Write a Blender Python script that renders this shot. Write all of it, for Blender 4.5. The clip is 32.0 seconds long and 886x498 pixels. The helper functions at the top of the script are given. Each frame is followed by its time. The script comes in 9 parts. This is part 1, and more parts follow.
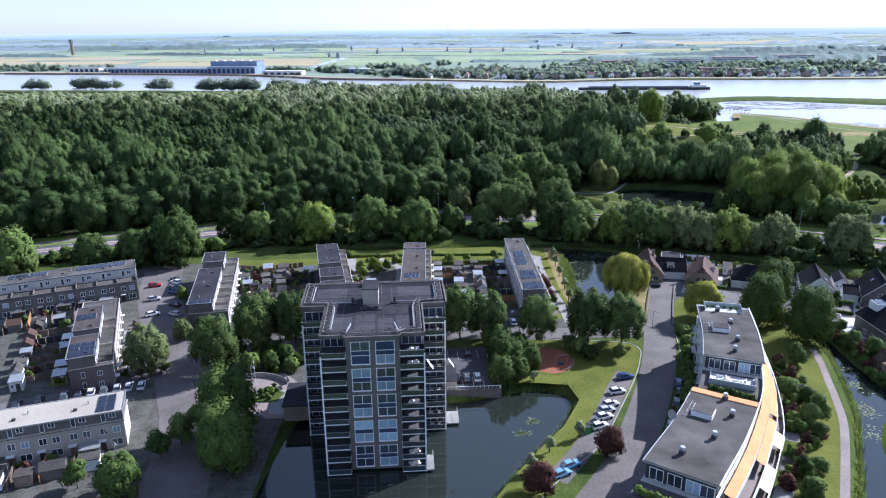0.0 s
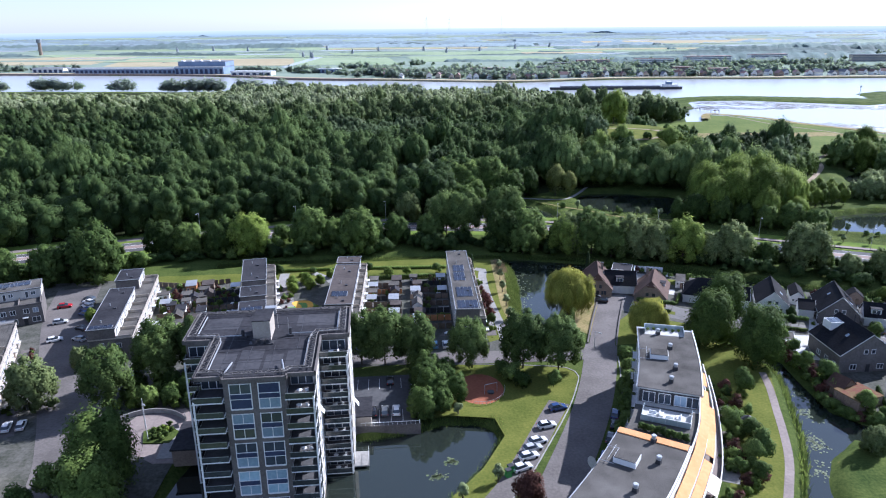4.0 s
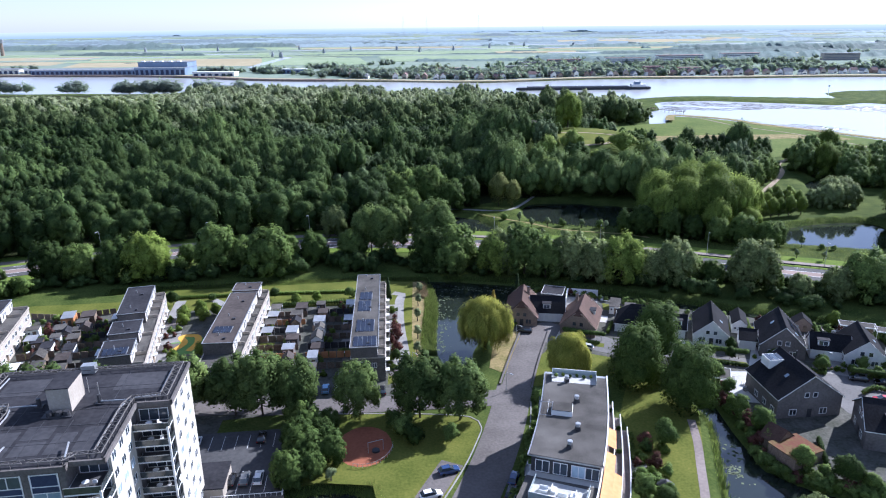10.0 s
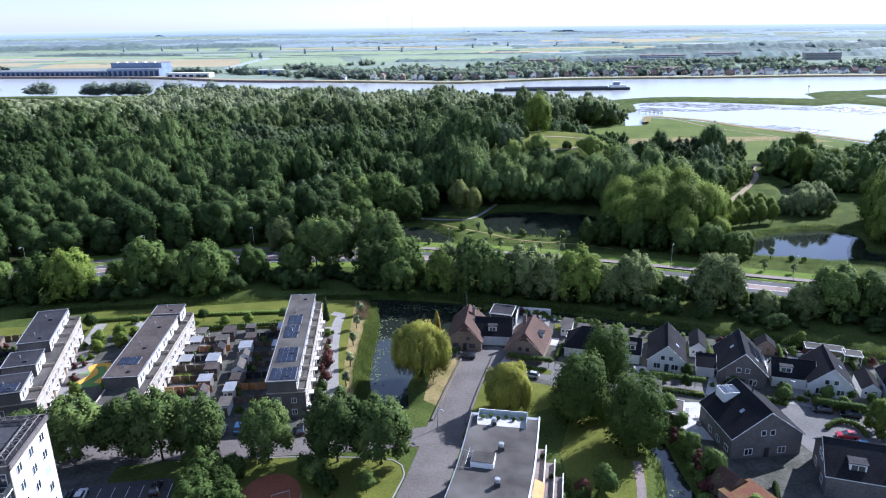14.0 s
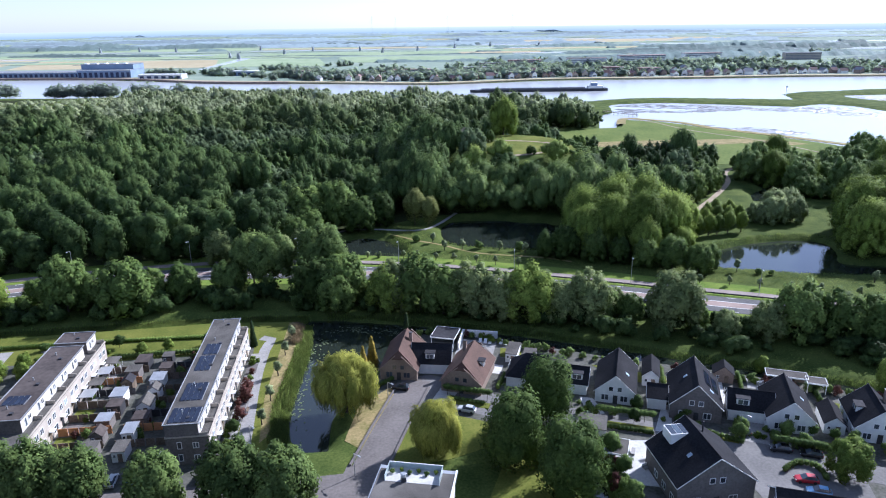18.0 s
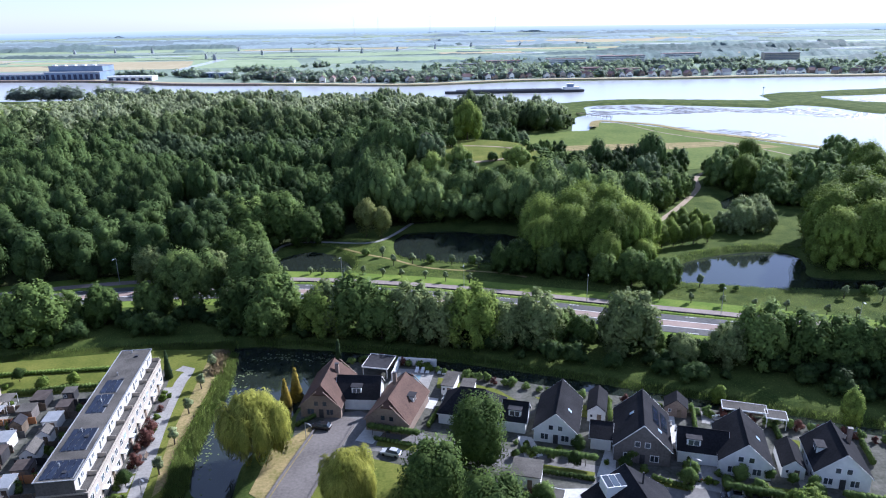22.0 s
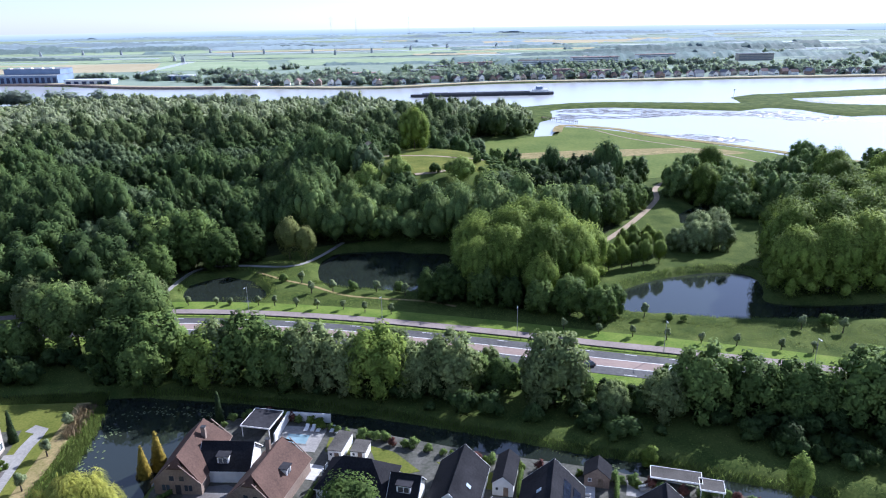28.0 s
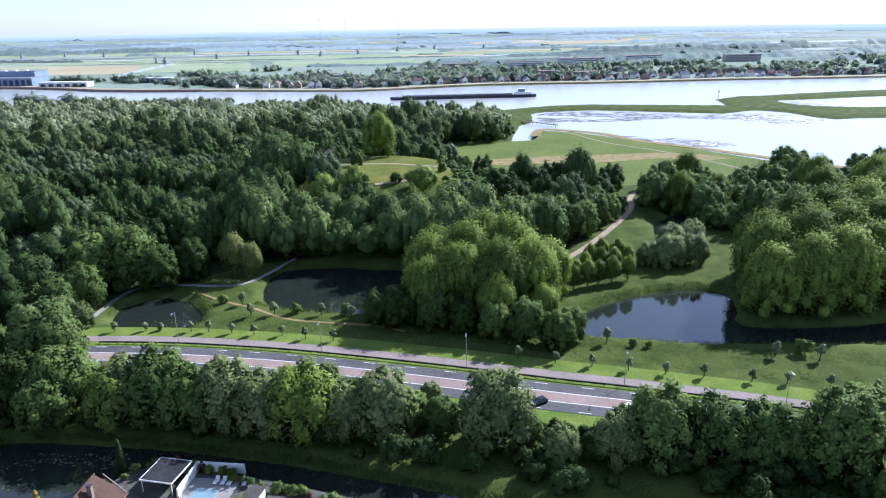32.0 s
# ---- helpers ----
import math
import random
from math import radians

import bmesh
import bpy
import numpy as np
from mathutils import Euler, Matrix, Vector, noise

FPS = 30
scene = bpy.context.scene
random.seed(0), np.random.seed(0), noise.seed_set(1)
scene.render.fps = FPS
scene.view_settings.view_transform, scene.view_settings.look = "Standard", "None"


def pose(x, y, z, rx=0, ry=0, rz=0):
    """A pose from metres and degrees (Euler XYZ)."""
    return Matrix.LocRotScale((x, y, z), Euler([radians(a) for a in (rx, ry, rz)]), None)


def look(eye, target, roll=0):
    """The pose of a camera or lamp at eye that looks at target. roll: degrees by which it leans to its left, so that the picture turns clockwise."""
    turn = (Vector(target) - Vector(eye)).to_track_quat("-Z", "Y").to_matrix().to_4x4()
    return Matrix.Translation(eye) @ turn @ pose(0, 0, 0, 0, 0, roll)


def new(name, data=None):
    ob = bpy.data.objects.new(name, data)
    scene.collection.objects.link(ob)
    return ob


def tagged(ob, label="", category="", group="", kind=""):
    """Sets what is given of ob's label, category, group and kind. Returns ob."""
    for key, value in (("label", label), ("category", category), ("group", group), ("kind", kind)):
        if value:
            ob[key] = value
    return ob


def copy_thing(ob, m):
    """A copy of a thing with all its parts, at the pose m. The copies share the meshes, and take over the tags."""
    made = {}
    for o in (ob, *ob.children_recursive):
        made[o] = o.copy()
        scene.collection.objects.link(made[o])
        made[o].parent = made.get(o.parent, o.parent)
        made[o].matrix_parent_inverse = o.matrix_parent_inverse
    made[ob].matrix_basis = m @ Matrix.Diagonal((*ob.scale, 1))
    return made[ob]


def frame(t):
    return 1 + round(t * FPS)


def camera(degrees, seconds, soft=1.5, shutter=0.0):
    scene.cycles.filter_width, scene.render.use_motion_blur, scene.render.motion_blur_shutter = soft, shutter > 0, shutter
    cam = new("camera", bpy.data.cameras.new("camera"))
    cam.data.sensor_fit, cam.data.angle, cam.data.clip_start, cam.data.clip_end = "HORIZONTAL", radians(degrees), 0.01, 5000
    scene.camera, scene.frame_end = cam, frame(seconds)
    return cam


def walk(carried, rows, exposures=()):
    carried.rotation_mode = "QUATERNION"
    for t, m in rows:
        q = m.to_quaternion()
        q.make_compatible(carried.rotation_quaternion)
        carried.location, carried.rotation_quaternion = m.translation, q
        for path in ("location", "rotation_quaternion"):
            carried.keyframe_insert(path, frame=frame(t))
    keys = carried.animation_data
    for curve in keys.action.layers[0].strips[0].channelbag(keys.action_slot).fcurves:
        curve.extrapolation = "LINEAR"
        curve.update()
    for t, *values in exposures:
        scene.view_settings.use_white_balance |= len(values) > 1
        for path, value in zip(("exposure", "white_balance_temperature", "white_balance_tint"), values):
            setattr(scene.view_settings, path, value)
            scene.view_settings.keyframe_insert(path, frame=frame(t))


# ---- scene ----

# camera: a drone gliding forward and to the right at constant height
cam = camera(65.0, 32.0, soft=1.1)
PATH = [
    (0.0, 0.00, 0.00, 84.00, 71.90, 0.00, -0.48),
    (2.0, 7.82, 7.85, 83.87, 71.86, -0.80, -0.50),
    (4.0, 15.51, 15.66, 83.75, 71.83, -1.46, -0.52),
    (6.0, 23.09, 23.40, 83.64, 71.80, -2.01, -0.55),
    (8.0, 30.58, 31.09, 83.54, 71.77, -2.50, -0.57),
    (10.0, 38.02, 38.70, 83.44, 71.75, -2.95, -0.59),
    (12.0, 45.41, 46.26, 83.36, 71.74, -3.42, -0.61),
    (14.0, 52.78, 53.75, 83.28, 71.73, -3.91, -0.64),
    (16.0, 60.13, 61.19, 83.21, 71.72, -4.44, -0.66),
    (18.0, 67.48, 68.58, 83.15, 71.72, -5.00, -0.68),
    (20.0, 74.84, 75.93, 83.10, 71.72, -5.59, -0.70),
    (22.0, 82.21, 83.26, 83.06, 71.73, -6.18, -0.73),
    (24.0, 89.59, 90.59, 83.03, 71.74, -6.72, -0.75),
    (26.0, 96.99, 97.94, 83.00, 71.76, -7.20, -0.77),
    (28.0, 104.40, 105.32, 82.98, 71.78, -7.58, -0.80),
    (30.0, 111.81, 112.77, 82.97, 71.80, -7.91, -0.82),
    (32.0, 119.22, 120.31, 82.97, 71.84, -8.25, -0.84),
]
EXPOSURE, KELVIN, TINT = 0.89, 5200, 18
walk(cam, [(t, pose(x, y, z, rx, 0, rz) @ pose(0, 0, 0, 0, 0, lean)) for t, x, y, z, rx, rz, lean in PATH], [(0.0, EXPOSURE, KELVIN, TINT), (32.0, EXPOSURE, KELVIN, TINT)])

# ---------------------------------------------------------------- light
SUN_AZ, SUN_EL = 57.0, 34.0            # degrees from +y towards +x; height
world = bpy.data.worlds.new("world")
scene.world = world
world.use_nodes = True
wt = world.node_tree
sky = wt.nodes.new("ShaderNodeTexSky")
sky.sky_type = 'NISHITA'
sky.sun_disc = False
sky.sun_elevation, sky.sun_rotation = radians(SUN_EL), radians(SUN_AZ)
sky.air_density, sky.dust_density, sky.ozone_density = 1.0, 0.2, 2.0
pale = wt.nodes.new("ShaderNodeHueSaturation")      # light summer haze: a paler sky
pale.inputs["Saturation"].default_value = 0.5
cool = wt.nodes.new("ShaderNodeMix")
cool.data_type, cool.blend_type = 'RGBA', 'MULTIPLY'
cool.inputs[0].default_value = 1.0
cool.inputs[7].default_value = (0.94, 0.99, 1.09, 1)
wt.links.new(sky.outputs[0], pale.inputs["Color"])
wt.links.new(pale.outputs[0], cool.inputs[6])
wt.links.new(cool.outputs[2], wt.nodes["Background"].inputs[0])
wt.nodes["Background"].inputs[1].default_value = 0.085
sun_data = bpy.data.lights.new("sun", 'SUN')
sun_data.energy, sun_data.angle, sun_data.color = 5.0, radians(0.6), (1.0, 0.925, 0.81)
sun = new("sun", sun_data)
az, el = radians(SUN_AZ), radians(SUN_EL)
sun.matrix_world = look((300 * math.sin(az), 300 * math.cos(az), 300 * math.tan(el)), (0, 0, 0))

# ---------------------------------------------------------------- materials
MATS = {}


def rgb(c):
    return (c[0], c[1], c[2], 1.0)


def surface(name, a, b, rough=0.8, scale=1.0, metal=0.0, bump=0.0, fine=8.0, spec=0.3, vary=0.0, tone=False, c=None):
    """Colour a to b by coarse and fine noise in metres; vary: spread between alike objects; tone: spread by the mesh's own attribute."""
    if name in MATS:
        return MATS[name]
    m = bpy.data.materials.new(name)
    m.use_nodes = True
    t = m.node_tree
    N, L = t.nodes, t.links
    p = N["Principled BSDF"]
    p.inputs["Roughness"].default_value = rough
    p.inputs["Metallic"].default_value = metal
    p.inputs["Specular IOR Level"].default_value = spec
    geo = N.new("ShaderNodeNewGeometry")
    n1, n2 = N.new("ShaderNodeTexNoise"), N.new("ShaderNodeTexNoise")
    n1.inputs["Scale"].default_value, n1.inputs["Detail"].default_value = scale * 0.25, 4
    n2.inputs["Scale"].default_value, n2.inputs["Detail"].default_value = scale * fine * 0.25, 3
    for n in (n1, n2):
        L.new(geo.outputs["Position"], n.inputs["Vector"])
    mx = N.new("ShaderNodeMix")
    mx.data_type = 'FLOAT'
    mx.inputs[0].default_value = 0.45
    L.new(n1.outputs[0], mx.inputs[2])
    L.new(n2.outputs[0], mx.inputs[3])
    ramp = N.new("ShaderNodeValToRGB")
    ramp.color_ramp.elements[0].position, ramp.color_ramp.elements[1].position = 0.36, 0.64
    ramp.color_ramp.elements[0].color, ramp.color_ramp.elements[1].color = rgb(a), rgb(b)
    if c:
        e = ramp.color_ramp.elements.new(0.72)
        e.color = rgb(c)
    L.new(mx.outputs[0], ramp.inputs[0])
    out = ramp.outputs[0]
    if vary or tone:
        hsv = N.new("ShaderNodeHueSaturation")
        mr = N.new("ShaderNodeMapRange")
        if tone:
            at = N.new("ShaderNodeAttribute")
            at.attribute_name = "tone"
            L.new(at.outputs["Fac"], mr.inputs[0])
        else:
            oi = N.new("ShaderNodeObjectInfo")
            L.new(oi.outputs["Random"], mr.inputs[0])
        mr.inputs[3].default_value, mr.inputs[4].default_value = 1 - vary, 1 + vary
        L.new(mr.outputs[0], hsv.inputs["Value"])
        mh = N.new("ShaderNodeMapRange")
        L.new(mr.inputs[0].links[0].from_socket, mh.inputs[0])
        mh.inputs[3].default_value, mh.inputs[4].default_value = 0.5 + vary * 0.022, 0.5 - vary * 0.022
        L.new(mh.outputs[0], hsv.inputs["Hue"])
        L.new(out, hsv.inputs["Color"])
        out = hsv.outputs[0]
    L.new(out, p.inputs["Base Color"])
    if bump:
        bp = N.new("ShaderNodeBump")
        bp.inputs["Strength"].default_value, bp.inputs["Distance"].default_value = bump, 0.05
        L.new(n2.outputs[0], bp.inputs["Height"])
        L.new(bp.outputs[0], p.inputs["Normal"])
    MATS[name] = m
    return m


def foliage(name, a, b, glow=0.3, vary=0.35, tone=False):
    """Leaves: matt, a little light shining through."""
    a, b = ((c[0] * 1.05, c[1], c[2] * 1.05) for c in (a, b))
    m = surface(name, a, b, rough=0.7, scale=1.2, fine=6, spec=0.06, vary=vary, tone=tone)
    t = m.node_tree
    p, out = t.nodes["Principled BSDF"], t.nodes["Material Output"]
    src = p.inputs["Base Color"].links[0].from_socket
    hsv = src.node                       # each leaf spray a little lighter or darker than its neighbours
    geo, mul, spread_ = t.nodes.new("ShaderNodeNewGeometry"), t.nodes.new("ShaderNodeMath"), t.nodes.new("ShaderNodeMapRange")
    mul.operation = 'MULTIPLY'
    spread_.inputs[3].default_value, spread_.inputs[4].default_value = 0.72, 1.3
    t.links.new(geo.outputs["Random Per Island"], spread_.inputs[0])
    t.links.new(hsv.inputs["Value"].links[0].from_socket, mul.inputs[0])
    t.links.new(spread_.outputs[0], mul.inputs[1])
    t.links.new(mul.outputs[0], hsv.inputs["Value"])
    tr = t.nodes.new("ShaderNodeBsdfTranslucent")
    warm = t.nodes.new("ShaderNodeMix")
    warm.data_type = 'RGBA'
    warm.blend_type = 'MULTIPLY'
    warm.inputs[0].default_value = 1.0
    warm.inputs[7].default_value = (1.1, 1.3, 0.5, 1)
    t.links.new(src, warm.inputs[6])
    t.links.new(warm.outputs[2], tr.inputs[0])
    mix = t.nodes.new("ShaderNodeMixShader")
    mix.inputs[0].default_value = glow * 0.25
    face, turn = t.nodes.new("ShaderNodeAttribute"), t.nodes.new("ShaderNodeVectorTransform")     # sprays are lit as the crown is rounded
    face.attribute_name = "facing"
    turn.vector_type, turn.convert_from, turn.convert_to = 'NORMAL', 'OBJECT', 'WORLD'
    t.links.new(face.outputs["Vector"], turn.inputs[0])
    t.links.new(turn.outputs[0], p.inputs["Normal"])
    t.links.new(turn.outputs[0], tr.inputs["Normal"])
    t.links.new(p.outputs[0], mix.inputs[1])
    t.links.new(tr.outputs[0], mix.inputs[2])
    t.links.new(mix.outputs[0], out.inputs[0])
    return m


def glass(name, tint, rough=0.05):
    m = surface(name, tuple(v * 0.7 for v in tint), tint, rough=rough, scale=0.6, spec=0.9, vary=0.5)
    return m


def water_mat(name, c, wave=0.02, scale=1.5, rough=0.04):
    m = bpy.data.materials.new(name)
    m.use_nodes = True
    t = m.node_tree
    p = t.nodes["Principled BSDF"]
    p.inputs["Base Color"].default_value = rgb(c)
    p.inputs["Roughness"].default_value = rough
    p.inputs["IOR"].default_value = 1.5
    p.inputs["Specular IOR Level"].default_value = 0.8
    geo = t.nodes.new("ShaderNodeNewGeometry")
    n = t.nodes.new("ShaderNodeTexNoise")
    n.inputs["Scale"].default_value, n.inputs["Detail"].default_value = scale, 3
    bp = t.nodes.new("ShaderNodeBump")
    bp.inputs["Strength"].default_value, bp.inputs["Distance"].default_value = 0.25, wave
    t.links.new(geo.outputs["Position"], n.inputs["Vector"])
    t.links.new(n.outputs[0], bp.inputs["Height"])
    t.links.new(bp.outputs[0], p.inputs["Normal"])
    return m


M_GRASS = surface("grass", (0.036, 0.06, 0.014), (0.105, 0.132, 0.033), 0.95, 0.5, fine=14, spec=0.05, bump=0.6, c=(0.2, 0.175, 0.07))
M_LAWN = surface("lawn", (0.082, 0.105, 0.02), (0.165, 0.172, 0.038), 0.95, 0.5, fine=14, spec=0.05, bump=0.4, c=(0.25, 0.205, 0.075))
M_DRY = surface("dry_grass", (0.16, 0.15, 0.05), (0.34, 0.26, 0.13), 0.95, 0.8, spec=0.1)
M_MEADOW = surface("meadow", (0.08, 0.12, 0.022), (0.15, 0.18, 0.042), 0.95, 0.15, fine=12, spec=0.1)
M_SAND = surface("sandy_path", (0.25, 0.195, 0.135), (0.37, 0.30, 0.215), 0.95, 1.0)
M_ASPHALT = surface("asphalt", (0.062, 0.062, 0.064), (0.115, 0.114, 0.113), 0.85, 0.4, fine=12)
M_BRICKROAD = surface("brick_paving", (0.108, 0.097, 0.09), (0.178, 0.16, 0.15), 0.9, 0.5, fine=14)
M_PAVE = surface("concrete_paving", (0.22, 0.21, 0.2), (0.34, 0.33, 0.31), 0.9, 0.8, fine=10)
M_YARD = surface("garden_ground", (0.045, 0.05, 0.035), (0.13, 0.125, 0.11), 0.95, 1.2, fine=5)
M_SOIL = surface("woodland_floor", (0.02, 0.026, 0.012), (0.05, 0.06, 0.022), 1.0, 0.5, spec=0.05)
M_CLAY = surface("red_clay", (0.25, 0.085, 0.045), (0.36, 0.13, 0.07), 0.95, 0.6, fine=10)
M_BROWN = surface("brown_asphalt", (0.23, 0.17, 0.145), (0.31, 0.235, 0.20), 0.9, 0.3, fine=12)
M_WHITE = surface("white_paint", (0.70, 0.70, 0.69), (0.82, 0.82, 0.81), 0.55, 0.5)
M_LINE = surface("road_marking", (0.55, 0.55, 0.54), (0.78, 0.78, 0.76), 0.7, 1.5)
M_BITUMEN = surface("bitumen_roof", (0.022, 0.022, 0.026), (0.05, 0.049, 0.055), 0.8, 0.6, fine=8, spec=0.12)
M_FELT = surface("roofing_felt", (0.04, 0.04, 0.046), (0.075, 0.074, 0.08), 0.75, 0.6, fine=8, spec=0.15)
M_GRAVEL = surface("gravel_roof", (0.05, 0.047, 0.043), (0.155, 0.145, 0.132), 0.95, 0.7, fine=34, bump=0.4, c=(0.21, 0.2, 0.185), spec=0.08)
M_BEIGEROOF = surface("beige_gravel_roof", (0.36, 0.32, 0.26), (0.46, 0.42, 0.35), 0.95, 0.4, fine=20)
M_BROWNROOF = surface("brown_felt_roof", (0.045, 0.036, 0.033), (0.095, 0.078, 0.07), 0.9, 0.5, fine=8)
M_GREYBRICK = surface("grey_brick", (0.104, 0.094, 0.088), (0.188, 0.172, 0.162), 0.9, 0.8, fine=12, spec=0.15)
M_CREAM = surface("cream_render", (0.45, 0.41, 0.345), (0.56, 0.515, 0.44), 0.85, 0.6, fine=10)
M_BEIGEBRICK = surface("beige_brick", (0.34, 0.30, 0.25), (0.46, 0.41, 0.35), 0.9, 0.9, fine=12)
M_BROWNBRICK = surface("brown_brick", (0.20, 0.15, 0.12), (0.32, 0.25, 0.20), 0.9, 0.9, fine=12)
M_PALEWALL = surface("pale_render", (0.46, 0.44, 0.40), (0.58, 0.55, 0.50), 0.8, 0.5, fine=8)
M_WHITEWALL = surface("white_render", (0.66, 0.66, 0.65), (0.80, 0.80, 0.78), 0.8, 0.5, fine=8)
M_SLATE = surface("slate_tiles", (0.011, 0.0115, 0.014), (0.028, 0.028, 0.032), 0.85, 0.8, fine=14, bump=0.3, spec=0.08)
M_REDTILE = surface("red_brown_tiles", (0.06, 0.034, 0.025), (0.118, 0.068, 0.05), 0.85, 0.8, fine=14, bump=0.3)
M_WOOD = surface("weathered_wood", (0.10, 0.075, 0.055), (0.22, 0.17, 0.125), 0.85, 1.5, fine=8, vary=0.4)
M_ORANGEWOOD = surface("orange_wood", (0.42, 0.19, 0.08), (0.55, 0.27, 0.12), 0.8, 1.5)
M_ORANGE = surface("orange_awning", (0.60, 0.27, 0.10), (0.70, 0.35, 0.15), 0.85, 0.6)
M_CREAMAWN = surface("cream_awning", (0.75, 0.66, 0.52), (0.84, 0.76, 0.62), 0.85, 0.6)
M_METAL = surface("galvanised_steel", (0.38, 0.39, 0.40), (0.52, 0.53, 0.54), 0.45, 2.0, metal=0.6)
M_DARKMETAL = surface("dark_metal", (0.03, 0.03, 0.034), (0.06, 0.06, 0.065), 0.5, 2.0)
M_GLASS = glass("window_glass", (0.06, 0.075, 0.095))
# blinds behind panes, the blue of reflected sky put into their colour
M_BLINDSKY = surface("blind_with_sky_sheen", (0.24, 0.31, 0.39), (0.36, 0.44, 0.52), 0.35, 0.8, vary=0.4)
M_BLUEPANEL = surface("blue_spandrel", (0.03, 0.04, 0.085), (0.05, 0.065, 0.125), 0.45, 0.8)
# closed blinds tinted with the same painted sky reflection
M_SKYBLIND = surface("closed_blind_with_sky", (0.20, 0.29, 0.36), (0.30, 0.40, 0.47), 0.3, 0.8, vary=0.45)
M_RAIL = surface("weathered_rail", (0.13, 0.12, 0.11), (0.22, 0.205, 0.19), 0.6, 2.0, metal=0.3)
M_RAILGLASS = surface("balcony_glass", (0.03, 0.036, 0.038), (0.06, 0.07, 0.072), 0.1, 0.8, spec=0.8)
M_SOLAR = surface("solar_cells", (0.009, 0.012, 0.024), (0.02, 0.026, 0.046), 0.15, 1.0, spec=0.7, vary=0.3)
M_BARK = surface("bark", (0.05, 0.04, 0.03), (0.11, 0.09, 0.07), 0.95, 3.0)
M_REED = foliage("reeds", (0.155, 0.24, 0.045), (0.27, 0.36, 0.085), 0.8, 0.2)
M_STRAW = foliage("dry_reeds", (0.30, 0.24, 0.12), (0.46, 0.37, 0.20), 0.3, 0.2)
M_LEAF = foliage("street_tree_leaves", (0.05, 0.088, 0.022), (0.118, 0.175, 0.043), 0.3, 0.55)
M_LEAFB = foliage("bright_leaves", (0.094, 0.15, 0.024), (0.184, 0.25, 0.048), 0.5)
M_SALLOW = foliage("sallow_leaves", (0.12, 0.165, 0.062), (0.225, 0.28, 0.115), 0.3, 0.2)
M_POLLARD = foliage("pollard_leaves", (0.15, 0.2, 0.085), (0.27, 0.32, 0.16), 0.3, 0.2)
M_YOUNG = foliage("young_poplar_leaves", (0.08, 0.13, 0.026), (0.162, 0.22, 0.05), 0.4, 0.35, tone=True)
M_OLIVE = foliage("olive_willow_leaves", (0.135, 0.165, 0.045), (0.25, 0.275, 0.09), 0.4, 0.15)
M_WILLOW = foliage("willow_leaves", (0.19, 0.215, 0.03), (0.35, 0.36, 0.07), 0.4, 0.12)
M_SILVER = foliage("silvery_leaves", (0.095, 0.135, 0.045), (0.185, 0.23, 0.085), 0.4, 0.25)
M_RED = foliage("copper_leaves", (0.05, 0.025, 0.02), (0.10, 0.05, 0.035), 0.25, 0.3)
M_GOLD = foliage("golden_conifer", (0.20, 0.16, 0.025), (0.36, 0.28, 0.05), 0.2, 0.1)
M_CONIFER = foliage("dark_conifer", (0.02, 0.038, 0.015), (0.045, 0.07, 0.025), 0.15, 0.2)
M_WOODS = foliage("woodland_leaves", (0.04, 0.075, 0.023), (0.1, 0.148, 0.042), 0.35, 0.65, tone=True)
# farther woods painted lighter than the near ones, to stand for haze
M_WOODSW = foliage("hazed_willow_leaves", (0.27, 0.325, 0.18), (0.385, 0.435, 0.255), 1.8, 0.2, tone=True)
M_WOODSB = foliage("hazed_back_leaves", (0.062, 0.1, 0.036), (0.145, 0.19, 0.07), 0.8, 0.5, tone=True)
# leaf colours of far trees with haze mixed in: paled and blued
M_FARWOODS = foliage("hazed_far_leaves", (0.27, 0.345, 0.285), (0.38, 0.45, 0.37), 2.2, 0.2, tone=True)
# riverside crowns lifted in colour by the haze before them
M_RIVERTREE = foliage("hazed_riverside_leaves", (0.26, 0.33, 0.27), (0.37, 0.43, 0.35), 2.2, 0.2, tone=True)
M_FARPLAIN = foliage("hazed_polder_leaves", (0.115, 0.17, 0.155), (0.18, 0.24, 0.215), 0.6, 0.12, tone=True)
M_DISTANT = foliage("hazed_distant_leaves", (0.225, 0.3, 0.31), (0.285, 0.36, 0.365), 0.6, 0.05, tone=True)
M_WATER = water_mat("still_water", (0.02, 0.026, 0.021), 0.01, 1.2)
# brightness of mirrored sky put into the river's base colour
M_RIVER = water_mat("sky_paled_river", (0.46, 0.47, 0.465), 0.08, 0.5, 0.2)
M_MUD = surface("wet_mud", (0.06, 0.056, 0.052), (0.25, 0.24, 0.225), 0.4, 0.5, fine=7, spec=0.5)
# polder green washed out by the haze painted into it
M_FARFIELD = surface("hazed_far_meadow", (0.2, 0.255, 0.195), (0.285, 0.335, 0.265), 0.95, 0.02, fine=10, spec=0.05)
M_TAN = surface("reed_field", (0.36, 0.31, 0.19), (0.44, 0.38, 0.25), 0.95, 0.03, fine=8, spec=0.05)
# village red dulled by haze painted into it
M_FARROOF = surface("hazed_red_roofs", (0.22, 0.15, 0.135), (0.31, 0.21, 0.19), 0.9, 0.5, vary=0.4)
M_FARGREY = surface("far_grey_roofs", (0.16, 0.17, 0.19), (0.24, 0.25, 0.27), 0.9, 0.5, vary=0.3)
M_BLUEHALL = surface("blue_hall_cladding", (0.17, 0.23, 0.34), (0.24, 0.31, 0.43), 0.6, 0.05)
